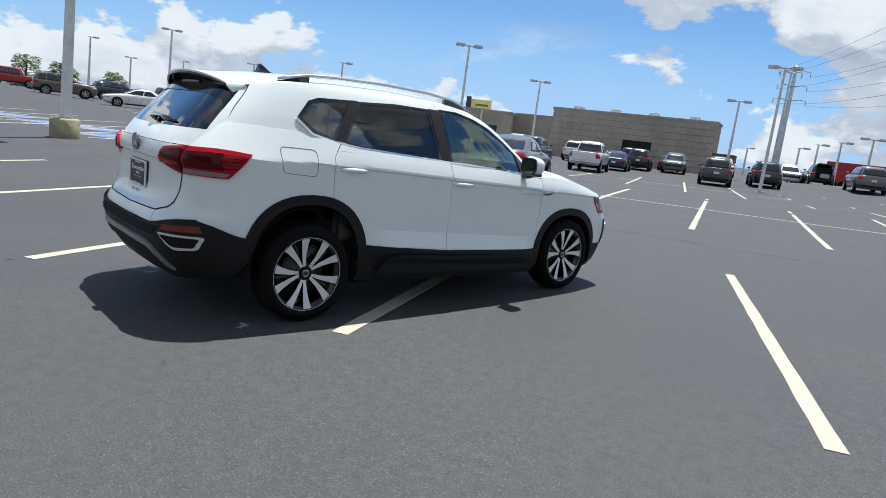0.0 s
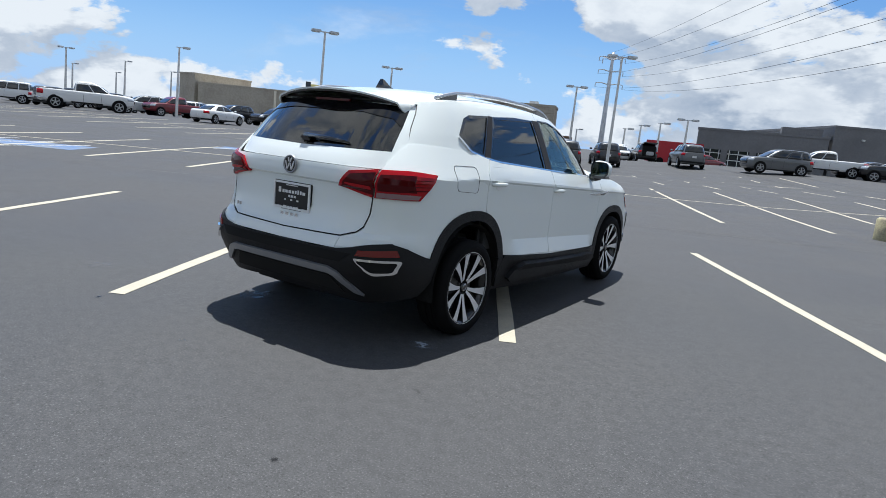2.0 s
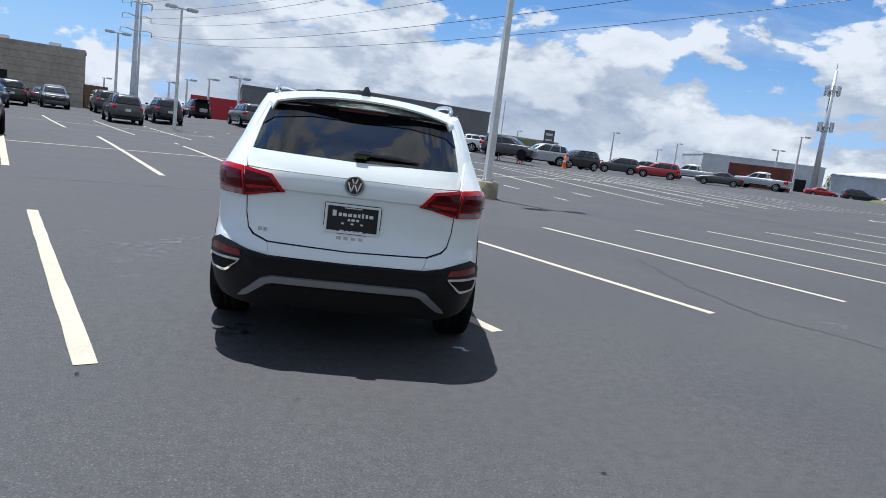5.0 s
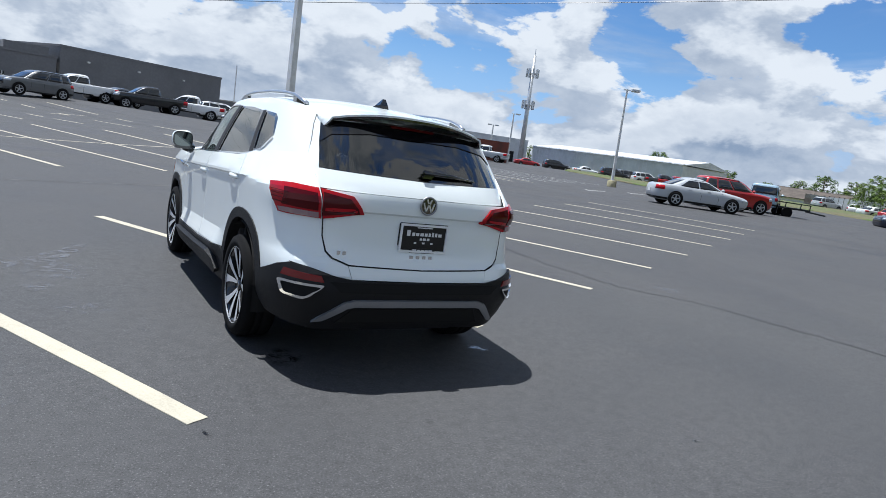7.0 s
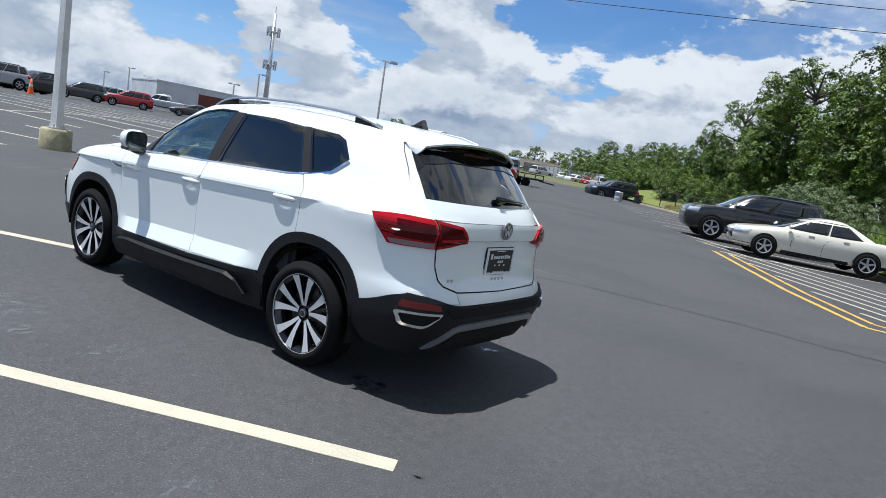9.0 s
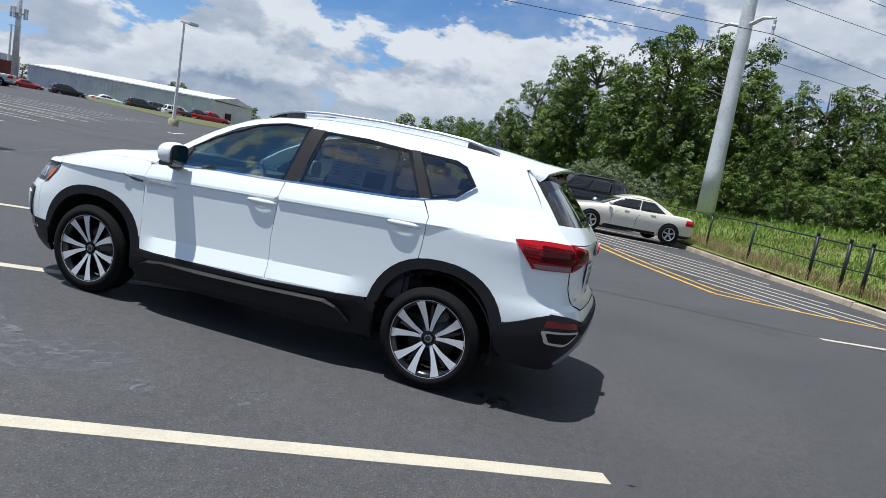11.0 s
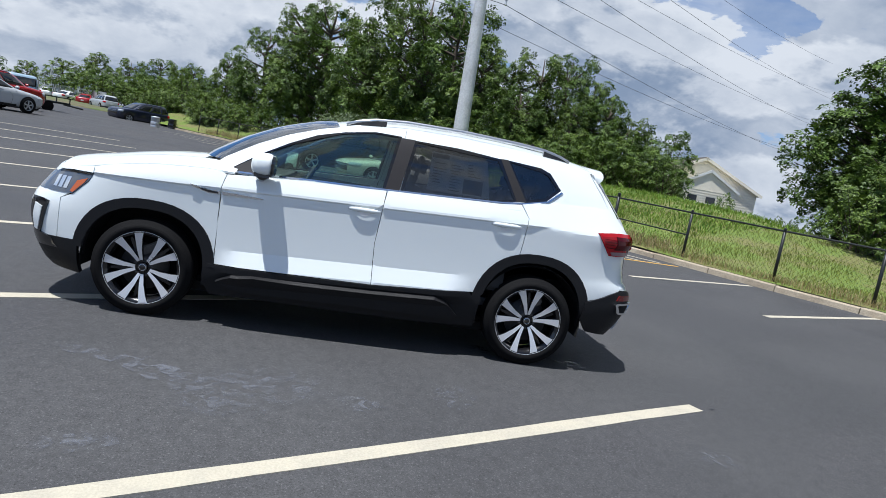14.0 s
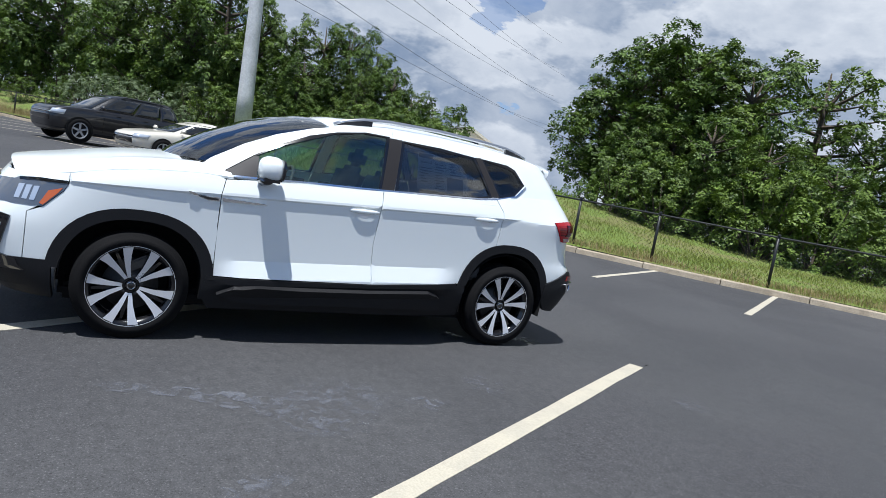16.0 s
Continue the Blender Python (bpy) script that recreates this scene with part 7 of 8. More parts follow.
# the car's white paint again, with shade put into its colour
CAR_SHADE = plain("shaded_white_car_paint", (0.78, 0.79, 0.80), 0.3, coat=1.0)
RAIL_SILVER = plain("anodised_rail", (0.62, 0.63, 0.65), 0.28, 0.95)

suv = build_suv()


# ---- parked cars in the distance: two stacks of rounded outlines, body and cabin ----
# height, half width, rear end, front end
KINDS = {
    "sedan": dict(low=[(.20, .78, -2.18, 2.08), (.28, .85, -2.33, 2.26), (.40, .885, -2.41, 2.36), (.55, .90, -2.43, 2.39), (.66, .905, -2.43, 2.37), (.74, .90, -2.42, 2.28), (.81, .888, -2.41, 2.10), (.87, .868, -2.39, 1.74), (.92, .845, -2.35, 1.36), (.96, .815, -2.28, 1.08), (.985, .76, -2.16, .92), (.99, .3, -1.8, .5)],
                  cab=[(.86, .85, -2.02, 1.36), (.96, .815, -1.78, 1.12), (1.08, .765, -1.52, .84), (1.20, .712, -1.26, .56), (1.31, .655, -1.02, .28), (1.38, .585, -.82, .04), (1.42, .49, -.66, -.14), (1.44, .3, -.52, -.28)],
                  n=(5.4, 4.2, 3.6), wheels=(1.42, -1.40, .325), glass=(.955, 1.345), side=((.06, .80), (-.62, .02), None), head=(.60, .74), tail=(.70, .90), grille=(.42, .66)),
    "suv": dict(low=[(.24, .84, -2.12, 2.10), (.34, .90, -2.26, 2.24), (.50, .93, -2.31, 2.30), (.68, .94, -2.32, 2.31), (.84, .94, -2.31, 2.29), (.95, .935, -2.29, 2.24), (1.03, .92, -2.28, 2.10), (1.08, .90, -2.27, 1.80), (1.11, .87, -2.26, 1.42), (1.125, .81, -2.20, 1.20), (1.13, .3, -1.8, .8)],
                cab=[(1.02, .905, -2.27, 1.36), (1.12, .88, -2.24, 1.18), (1.25, .845, -2.19, .98), (1.40, .80, -2.11, .75), (1.54, .75, -2.03, .54), (1.64, .70, -1.95, .34), (1.70, .63, -1.86, .14), (1.735, .52, -1.72, -.1), (1.75, .3, -1.4, -.4)],
                n=(6.5, 5.0, 4.0), wheels=(1.42, -1.38, .372), glass=(1.14, 1.62), side=((.14, .80), (-.44, .10), (-.84, -.49)), head=(.80, .96), tail=(.88, 1.07), grille=(.58, .90)),
    "pickup": dict(low=[(.42, .88, -2.72, 2.55), (.50, .95, -2.86, 2.76), (.68, .98, -2.92, 2.84), (.86, .985, -2.92, 2.86), (1.00, .98, -2.92, 2.82), (1.10, .965, -2.92, 2.70), (1.16, .945, -2.91, 2.48), (1.19, .92, -2.90, 2.0), (1.205, .88, -2.88, 1.7), (1.21, .4, -2.4, 1.0)],
                   cab=[(1.10, .92, -.84, 1.66), (1.20, .90, -.82, 1.48), (1.35, .86, -.80, 1.24), (1.55, .80, -.76, .96), (1.72, .74, -.70, .70), (1.81, .67, -.62, .48), (1.86, .56, -.5, .3), (1.88, .35, -.3, .1)],
                   n=(7.0, 6.0, 4.6), wheels=(1.90, -1.80, .40), glass=(1.22, 1.76), side=((.10, .82), (-.84, .04), None), head=(.86, 1.06), tail=(.86, 1.14), grille=(.66, 1.02)),
    "box": dict(low=[(.42, .78, -2.05, 1.98), (.50, .84, -2.12, 2.06), (.70, .87, -2.14, 2.10), (.90, .875, -2.14, 2.10), (1.04, .87, -2.14, 2.06), (1.10, .855, -2.13, 1.94), (1.13, .83, -2.12, 1.5), (1.14, .4, -1.8, .8)],
                cab=[(1.06, .85, -2.13, 1.02), (1.25, .83, -2.11, .93), (1.50, .80, -2.08, .82), (1.70, .775, -2.05, .72), (1.79, .74, -2.0, .64), (1.835, .64, -1.86, .5), (1.85, .4, -1.5, .2)],
                n=(9.0, 8.0, 7.0), wheels=(1.45, -1.45, .40), glass=(1.20, 1.70), side=((.22, .86), (-.36, .17), (-.88, -.42)), head=(.80, .98), tail=(.84, 1.06), grille=(.72, 1.02)),
}


def ring_pt(tab, n, z, a, off=0.0):
    """A point of a rounded outline; a is 0 at the right flank and 90 degrees at the nose."""
    w, yr, yf = row_at(tab, z)
    ym = (yr + yf) / 2
    c, s = math.cos(a), math.sin(a)
    k = 2.0 / n
    return Vector(((w + off) * math.copysign(abs(c) ** k, c), ym + ((yf - yr) / 2 + off) * math.copysign(abs(s) ** k, s), z))


def stack_bm(tab, n, seg=40, cap_low=True):
    bm = bmesh.new()
    zs = []
    for p, q in zip(tab, tab[1:]):
        zs += [p[0], (p[0] + q[0]) / 2]
    zs.append(tab[-1][0])
    rings = [[bm.verts.new(ring_pt(tab, n, z, 2 * math.pi * (i + .5) / seg)) for i in range(seg)] for z in zs]
    for r0, r1 in zip(rings, rings[1:]):
        for i in range(seg):
            bm.faces.new((r0[i], r0[(i + 1) % seg], r1[(i + 1) % seg], r1[i]))
    bm.faces.new(rings[-1])
    if cap_low:
        bm.faces.new(rings[0][::-1])
    return bm


def patch_bm(grid, depth=0.02):
    """A thin curved plate from rows of points; its rim is turned inwards."""
    bm = bmesh.new()
    vs = [[bm.verts.new(p) for p in row] for row in grid]
    for r0, r1 in zip(vs, vs[1:]):
        for i in range(len(r0) - 1):
            bm.faces.new((r0[i], r0[i + 1], r1[i + 1], r1[i]))
    core = sum((p for row in grid for p in row), Vector()) / (len(grid) * len(grid[0]))
    inward = Vector((-core.x, -core.y * .5, 0)).normalized() * depth
    loop = [v for v in vs[0]] + [r[-1] for r in vs[1:]] + vs[-1][::-1][1:] + [r[0] for r in vs[::-1][1:-1]]
    low = [bm.verts.new(v.co + inward) for v in loop]
    for i in range(len(loop)):
        j = (i + 1) % len(loop)
        bm.faces.new((loop[i], low[i], low[j], loop[j]))
    bmesh.ops.recalc_face_normals(bm, faces=bm.faces)
    return bm


def far_wheel(parent, x, y, r):
    s = 1 if x > 0 else -1
    w = part("wheel", lathe_bm([(0, .02 * s), (r * .58, .02 * s), (r * .66, .09 * s), (r * .72, .105 * s), (r * .93, .10 * s), (r, .07 * s), (r, -.09 * s), (r * .9, -.1 * s), (0, -.1 * s)], 26, "x", (x, y, r)), RUBBER, parent, "", True)
    bm = lathe_bm([(r * .60, .05 * s), (r * .63, .098 * s), (r * .69, .100 * s), (r * .69, .07 * s)], 26, "x", (x, y, r))
    for k in range(5):
        a = 2 * math.pi * k / 5 + .3
        add_box(bm, x + s * .080, y + r * .33 * math.cos(a), r + r * .33 * math.sin(a), .022, r * .66, r * .16, Matrix.Rotation(a, 4, "X"))
    part("rim", bm, FAR_RIM, w)


def make_car(kind, hatch_open=False, flat=False):
    k = KINDS[kind]
    low, cab = k["low"], k["cab"]
    nl, nc, _ = k["n"]
    car = new("car")
    part("body", stack_bm(low, nl), CAR_PAINT, car, "", True)
    part("cabin", stack_bm(cab, nc, cap_low=False), CAR_PAINT, car, "", True)

    def band(tab, n, a0, a1, z0, z1, off, cols=8, rows=3, lean=0.0):
        out = []
        for j in range(rows + 1):
            f = j / rows
            out.append([ring_pt(tab, n, z0 + (z1 - z0) * f, radians(a0 + (a1 - a0) * i / cols + lean * f), off) for i in range(cols + 1)])
        return out

    def side(tab, n, s, v0, v1, z0, z1, off, cols=6, rows=4):
        out = []
        for j in range(rows + 1):
            z = z0 + (z1 - z0) * j / rows
            row = []
            for i in range(cols + 1):
                v = v0 + (v1 - v0) * i / cols
                a = math.asin(min(abs(v) ** (n / 2), 1))
                p = ring_pt(tab, n, z, math.copysign(a, v), off)
                row.append(Vector((s * p.x, p.y, p.z)))
            out.append(row)
        return out
    z0, z1 = k["glass"]
    for s in (1, -1):
        for sp in k["side"]:
            if sp:
                part("side_window", patch_bm(side(cab, nc, s, sp[0], sp[1], z0, z1, .006)), GLASS_FAR, car, "", True)
        # door gaps
        for v in (.30, -.06):
            part("door_gap", patch_bm(side(low, nl, s, v, v + .005, low[1][0] + .06, low[-3][0] - .02, .003, 1, 4), .01), SEAM, car)
        w_belt = row_at(cab, z0)[0]
        fy = ring_pt(cab, nc, z0, math.asin(k["side"][0][1] ** (nc / 2)))
        part("door_mirror", box_bm(s * (w_belt + .13), fy.y - .02, z0 + .07, .22, .12, .14, bevel=.04), CAR_PAINT, car, "", True)
        for y in (.45, -.50):
            part("door_handle", box_bm(s * (row_at(low, low[-3][0] - .12)[0] + .004), y - .25, low[-3][0] - .10, .03, .17, .028, bevel=.008), CAR_PAINT, car)
        h0, h1 = k["head"]
        t0, t1 = k["tail"]
        for a0, a1, q0, q1, mat, nm, lab in ((34, 70, h0, h1, LAMP_CLEAR, "headlight", "clear headlight"), (-70, -34, t0, t1, RED_LENS, "tail_light", "red tail light")):
            if s < 0:
                a0, a1 = 180 - a0, 180 - a1
            part(nm, patch_bm(band(low, nl, a0, a1, q0, q1, .008, 8, 2), .03), mat, car, lab, True)
        for y in k["wheels"][:2]:
            r = k["wheels"][2]
            hw = row_at(low, .6)[0]
            part("wheel_arch", lathe_bm([(0.0, -.02), (r * 1.13, -.02), (r * 1.15, .0), (r * 1.12, .008), (0.0, .004)] if s > 0 else [(0.0, .02), (r * 1.13, .02), (r * 1.15, .0), (r * 1.12, -.008), (0.0, -.004)], 26, "x", (s * (hw + .004), y, r * 1.04)), SEAM, car)
            far_wheel(car, s * (hw - .058), y, r)
    part("windscreen", patch_bm(band(cab, nc, 54, 126, z0 - .06, z1, .006, 12, 4)), GLASS_FAR, car, "", True)
    if not hatch_open:
        part("rear_window", patch_bm(band(cab, nc, -126, -54, z0 + (.02 if kind != "sedan" else -.02), z1 - .02, .006, 12, 4)), GLASS_FAR, car, "", True)
    yr, yf = min(p[2] for p in low), max(p[3] for p in low)
    if hatch_open:
        part("boot_opening", box_bm(0, yr + .03, 1.06, 1.2, .16, .95, bevel=.03), SEAM, car, "dark open boot")
        part("open_tailgate", box_bm(0, yr + .02, 1.76, 1.30, 1.05, .09, Matrix.Rotation(radians(-8), 4, "X"), .04), CAR_PAINT, car, "raised tailgate")
        part("boot_load", box_bm(.1, yr - .03, .85, .7, .2, .35, bevel=.05), FAR_RIM, car)
    g0, g1 = k["grille"]
    part("grille", patch_bm(band(low, nl, 68, 112, g0, g1, .008, 8, 2), .03), GLOSS_BLACK, car, "dark grille", True)
    part("grille_bar", patch_bm(band(low, nl, 70, 110, g1 - .08, g1 - .05, .014, 8, 1), .02), FAR_CHROME, car, "", True)
    part("lower_trim", patch_bm(band(low, nl, 28, 152, low[0][0] + .02, low[1][0] + .05, .006, 20, 1), .02), CLADDING, car, "", True)
    part("rear_bumper", patch_bm(band(low, nl, -152, -28, low[0][0] + .04, low[1][0] + (.16 if kind != "sedan" else .06), .008, 20, 2), .03), FAR_CHROME if kind == "pickup" else CLADDING, car, "", True)
    part("plate", box_bm(0, yr - .008, .82 if kind != "sedan" else .62, .31, .03, .15), PLATE_WHITE, car)
    part("sill", box_bm(0, 0, low[0][0] + .07, 2 * row_at(low, low[0][0] + .07)[0] + .03, 1.9, .13, bevel=.03), CLADDING, car)
    if kind == "pickup":
        part("load_bed", box_bm(0, -1.86, 1.16, 1.60, 1.86, .12), SEAM, car, "dark open load bed")
    if kind in ("suv", "box"):
        xr, zr = row_at(cab, cab[-4][0])[0] - .03, cab[-4][0]
        for s in (1, -1):
            part("roof_rail", tube_bm([(s * xr, .05, zr), (s * xr, -.08, zr + .05), (s * xr, -1.35, zr + .05), (s * xr, -1.5, zr)], .016, 6), BLACK_STEEL, car)
    return car


FAR_RIM = plain("far_alloy", (0.46, 0.47, 0.48), 0.4, 0.25)
FAR_CHROME = plain("far_chrome", (0.6, 0.6, 0.6), 0.2, 1.0)
COL = dict(white=(.72, .73, .73), silver=(.42, .44, .46), grey=(.12, .125, .13), dark=(.045, .047, .052), black=(.010, .010, .012), red=(.36, .012, .016), orange=(.46, .13, .025), brown=(.12, .085, .06), blue=(.012, .02, .07), navy=(.010, .014, .035), ivory=(.66, .63, .54), darkred=(.16, .012, .02), lightblue=(.30, .42, .52))
WORD = dict(white="white", silver="silver", grey="dark grey", dark="charcoal", black="black", red="bright red", orange="orange", brown="brown", blue="deep blue", navy="navy blue", ivory="ivory white", darkred="maroon", lightblue="pale blue")
NOUN = dict(sedan="sedan", suv="SUV", pickup="pickup truck", box="square-bodied SUV")
proto = {}


def park(kind, col, x, y, heading, z=None, group="parked cars", scale=1.0, extra="parked in the lot", hatch=False):
    """heading: degrees, 0 faces +y and 90 faces -x."""
    key = (kind, hatch)
    if key not in proto:
        proto[key] = make_car(kind, hatch)
        c = proto[key]
    else:
        c = copy_thing(proto[key], Matrix.Identity(4))
    zz = lot_z(x, y) if z is None else z
    c.matrix_basis = Matrix.Translation((x, y, zz)) @ Matrix.Rotation(radians(heading), 4, "Z")
    c.scale = (scale, scale, scale)
    c.name = {"sedan": "sedan", "suv": "suv", "pickup": "pickup_truck", "box": "jeep"}[kind]
    tagged(c, f"{WORD[col]} {NOUN[kind]} {extra}", "car", group)
    for o in c.children_recursive:
        o.color = (*COL[col], 1)
    return c


HV = 27.6
# rows to the north
for kind, col, x, y, hd in (
        ("pickup", "white", -21.0, 31.7, HV), ("sedan", "blue", -24.1, 39.4, HV), ("suv", "black", -26.2, 45.9, HV), ("sedan", "dark", -27.4, 52.9, HV),
        ("suv", "grey", -24.5, 48.6, HV + 180), ("suv", "white", -23.1, 54.5, HV + 180), ("suv", "dark", -15.6, 37.9, HV), ("suv", "black", -14.8, 43.5, HV),
        ("suv", "grey", -9.8, 47.7, HV), ("suv", "white", -19.5, 60.1, HV + 180), ("suv", "dark", -20.8, 49.0, HV), ("sedan", "darkred", -12.3, 65.7, HV - 60), ("sedan", "silver", -20.5, 65.6, HV + 180),
        ("suv", "grey", -3.4, 46.8, 120), ("pickup", "white", -0.9, 52.5, 108), ("sedan", "dark", 1.9, 54.7, 120), ("pickup", "black", 4.2, 52.9, 100), ("pickup", "white", 7.8, 55.4, 75), ("suv", "white", 11.0, 57.2, -95),
        ("suv", "silver", 14.5, 48.6, 95), ("suv", "black", 18.7, 52.0, 110), ("sedan", "white", 11.9, 50.5, 90), ("suv", "dark", 27.2, 63.5, 72), ("pickup", "black", 24.2, 68.5, 80), ("suv", "red", 31.0, 61.6, 62), ("pickup", "silver", 37.0, 65.6, 45), ("sedan", "dark", 36.3, 58.4, 60), ("pickup", "silver", 42.1, 60.1, 40),
        ("sedan", "white", 21.2, 61.0, 90), ("suv", "silver", 33.2, 71.1, 60),
        # north-west
        ("sedan", "grey", -11.1, 13.7, HV), ("sedan", "orange", -31.9, 32.4, HV), ("suv", "dark", -27.3, 33.5, HV), ("suv", "black", -42.3, 39.7, HV), ("sedan", "dark", -44.9, 42.9, HV), ("suv", "silver", -37.5, 43.3, HV), ("sedan", "white", -34.0, 37.8, HV), ("suv", "white", -31.4, 44.0, HV), ("sedan", "silver", -36.0, 49.6, HV), ("suv", "dark", -51.5, 47.2, 100), ("suv", "grey", -58.1, 51.6, 110), ("sedan", "white", -42.0, 50.5, HV), ("suv", "blue", -29.9, 50.3, HV), ("pickup", "white", -26.2, 38.9, HV),
        ("box", "red", -71.7, 7.6, -12), ("suv", "brown", -57.2, 9.1, -8), ("pickup", "black", -66.3, 15.2, 20), ("sedan", "white", -47.1, 11.8, 168), ("box", "white", -60.5, 21.1, 150), ("sedan", "white", -67.8, 26.6, 170), ("suv", "silver", -54.7, 30.2, 160), ("pickup", "darkred", -52.4, 32.1, 175), ("sedan", "white", -40.4, 27.8, 13), ("suv", "black", -51.4, 37.7, 175), ("pickup", "black", -47.7, 40.4, 175), ("suv", "grey", -61.6, 26.0, 15), ("pickup", "dark", -67.2, 30.3, 18), ("suv", "white", -65.3, 34.9, 20), ("suv", "dark", -61.2, 31.5, 20), ("sedan", "navy", -72.5, 20.1, 15), ("suv", "white", -78.3, 13.9, 0), ("pickup", "dark", -78.5, 24.0, 10), ("suv", "silver", -70.8, 34.2, 20), ("sedan", "red", -63.4, 39.4, 25), ("suv", "white", -57.9, 38.6, 25), ("sedan", "dark", -77.8, 34.0, 12), ("suv", "black", -84.5, 19.8, 10), ("sedan", "silver", -85.7, 28.8, 12), ("pickup", "white", -81.0, 42.0, 15), ("suv", "dark", -71.0, 46.2, 22)):
    park(kind, col, x, y, hd)
park("pickup", "white", -49.1, 22.3, -30, extra="with a crew cab parked in the lot", scale=1.16)
park("suv", "black", -16.4, 58.4, HV, extra="with its tailgate raised and a full boot", hatch=True)

# east and south-east
park("sedan", "silver", 25.4, 16.0, -118, 0.32, extra="standing alone on the open lot")
park("suv", "red", 31.1, 18.3, -112, 0.33, extra="standing behind a silver sedan")
park("box", "lightblue", 37.8, 20.5, -60, 0.32, extra="with open doors beside a trailer")
park("suv", "silver", 93.8, 47.5, -100, 0.73, extra="among scrapped cars by the verge")
park("sedan", "white", 91.1, 42.0, -70, 0.69, extra="among scrapped cars by the verge")
park("sedan", "white", 86.6, 37.5, -100, 0.65, extra="among scrapped cars by the verge")
park("sedan", "red", 84.0, 34.3, -80, 0.63, extra="among scrapped cars by the verge")
park("suv", "silver", 75.1, 29.0, -50, 0.57, extra="parked near the fence")
park("suv", "navy", 51.1, 17.6, 49, 0.18, extra="parked beside waste bins near the fence")
park("suv", "black", 22.8, 0.75, HV - 3, 0.20, extra="parked nose out along the fence", scale=1.08)
park("sedan", "ivory", 19.35, -1.65, HV - 6, 0.16, extra="parked nose out beside the hatched corner")
# cars before the white warehouse
for kind, col, az, R in (("sedan", "red", 38.7, 118), ("suv", "black", 41.3, 112), ("sedan", "white", 43.9, 112), ("suv", "black", 46.3, 104), ("suv", "grey", 47.6, 106), ("suv", "white", 49.0, 104), ("pickup", "dark", 50.3, 104), ("pickup", "red", 51.4, 104), ("sedan", "silver", 55.2, 118), ("sedan", "white", 56.8, 120)):
    a = radians(az)
    park(kind, col, -3.5 + R * math.sin(a), -3.7 + R * math.cos(a), -az - 70, 0.49, extra="parked on the verge before the white warehouse")


def build_car_stands():
    c = park("suv", "dark", 9.9, 40.2, -122, lot_z(9.9, 40.2) + 0.32, scale=0.86, extra="raised on stands without its wheels")
    for o in list(c.children_recursive):
        if o.name.startswith(("wheel", "rim")) and not o.name.startswith("wheel_arch"):
            bpy.data.objects.remove(o, do_unlink=True)
    m = c.matrix_basis
    for i, (x, y) in enumerate(((.6, 1.1), (-.6, 1.1), (.6, -1.1), (-.6, -1.1))):
        p = m @ Vector((x, y, 0))
        z = lot_z(p.x, p.y)
        st = thing("axle_stand", "small steel axle stand under a raised car", "axle stand", "axle stands", Matrix.Translation((p.x, p.y, z)))
        for k in range(3):
            a = 2.1 * k
            part("leg", tube_bm([(.16 * math.cos(a), .16 * math.sin(a), 0), (0, 0, .36)], .022, 6), RED_PANEL, st)
        part("saddle", box_bm(0, 0, .44, .08, .08, .24), GALV, st)


build_car_stands()


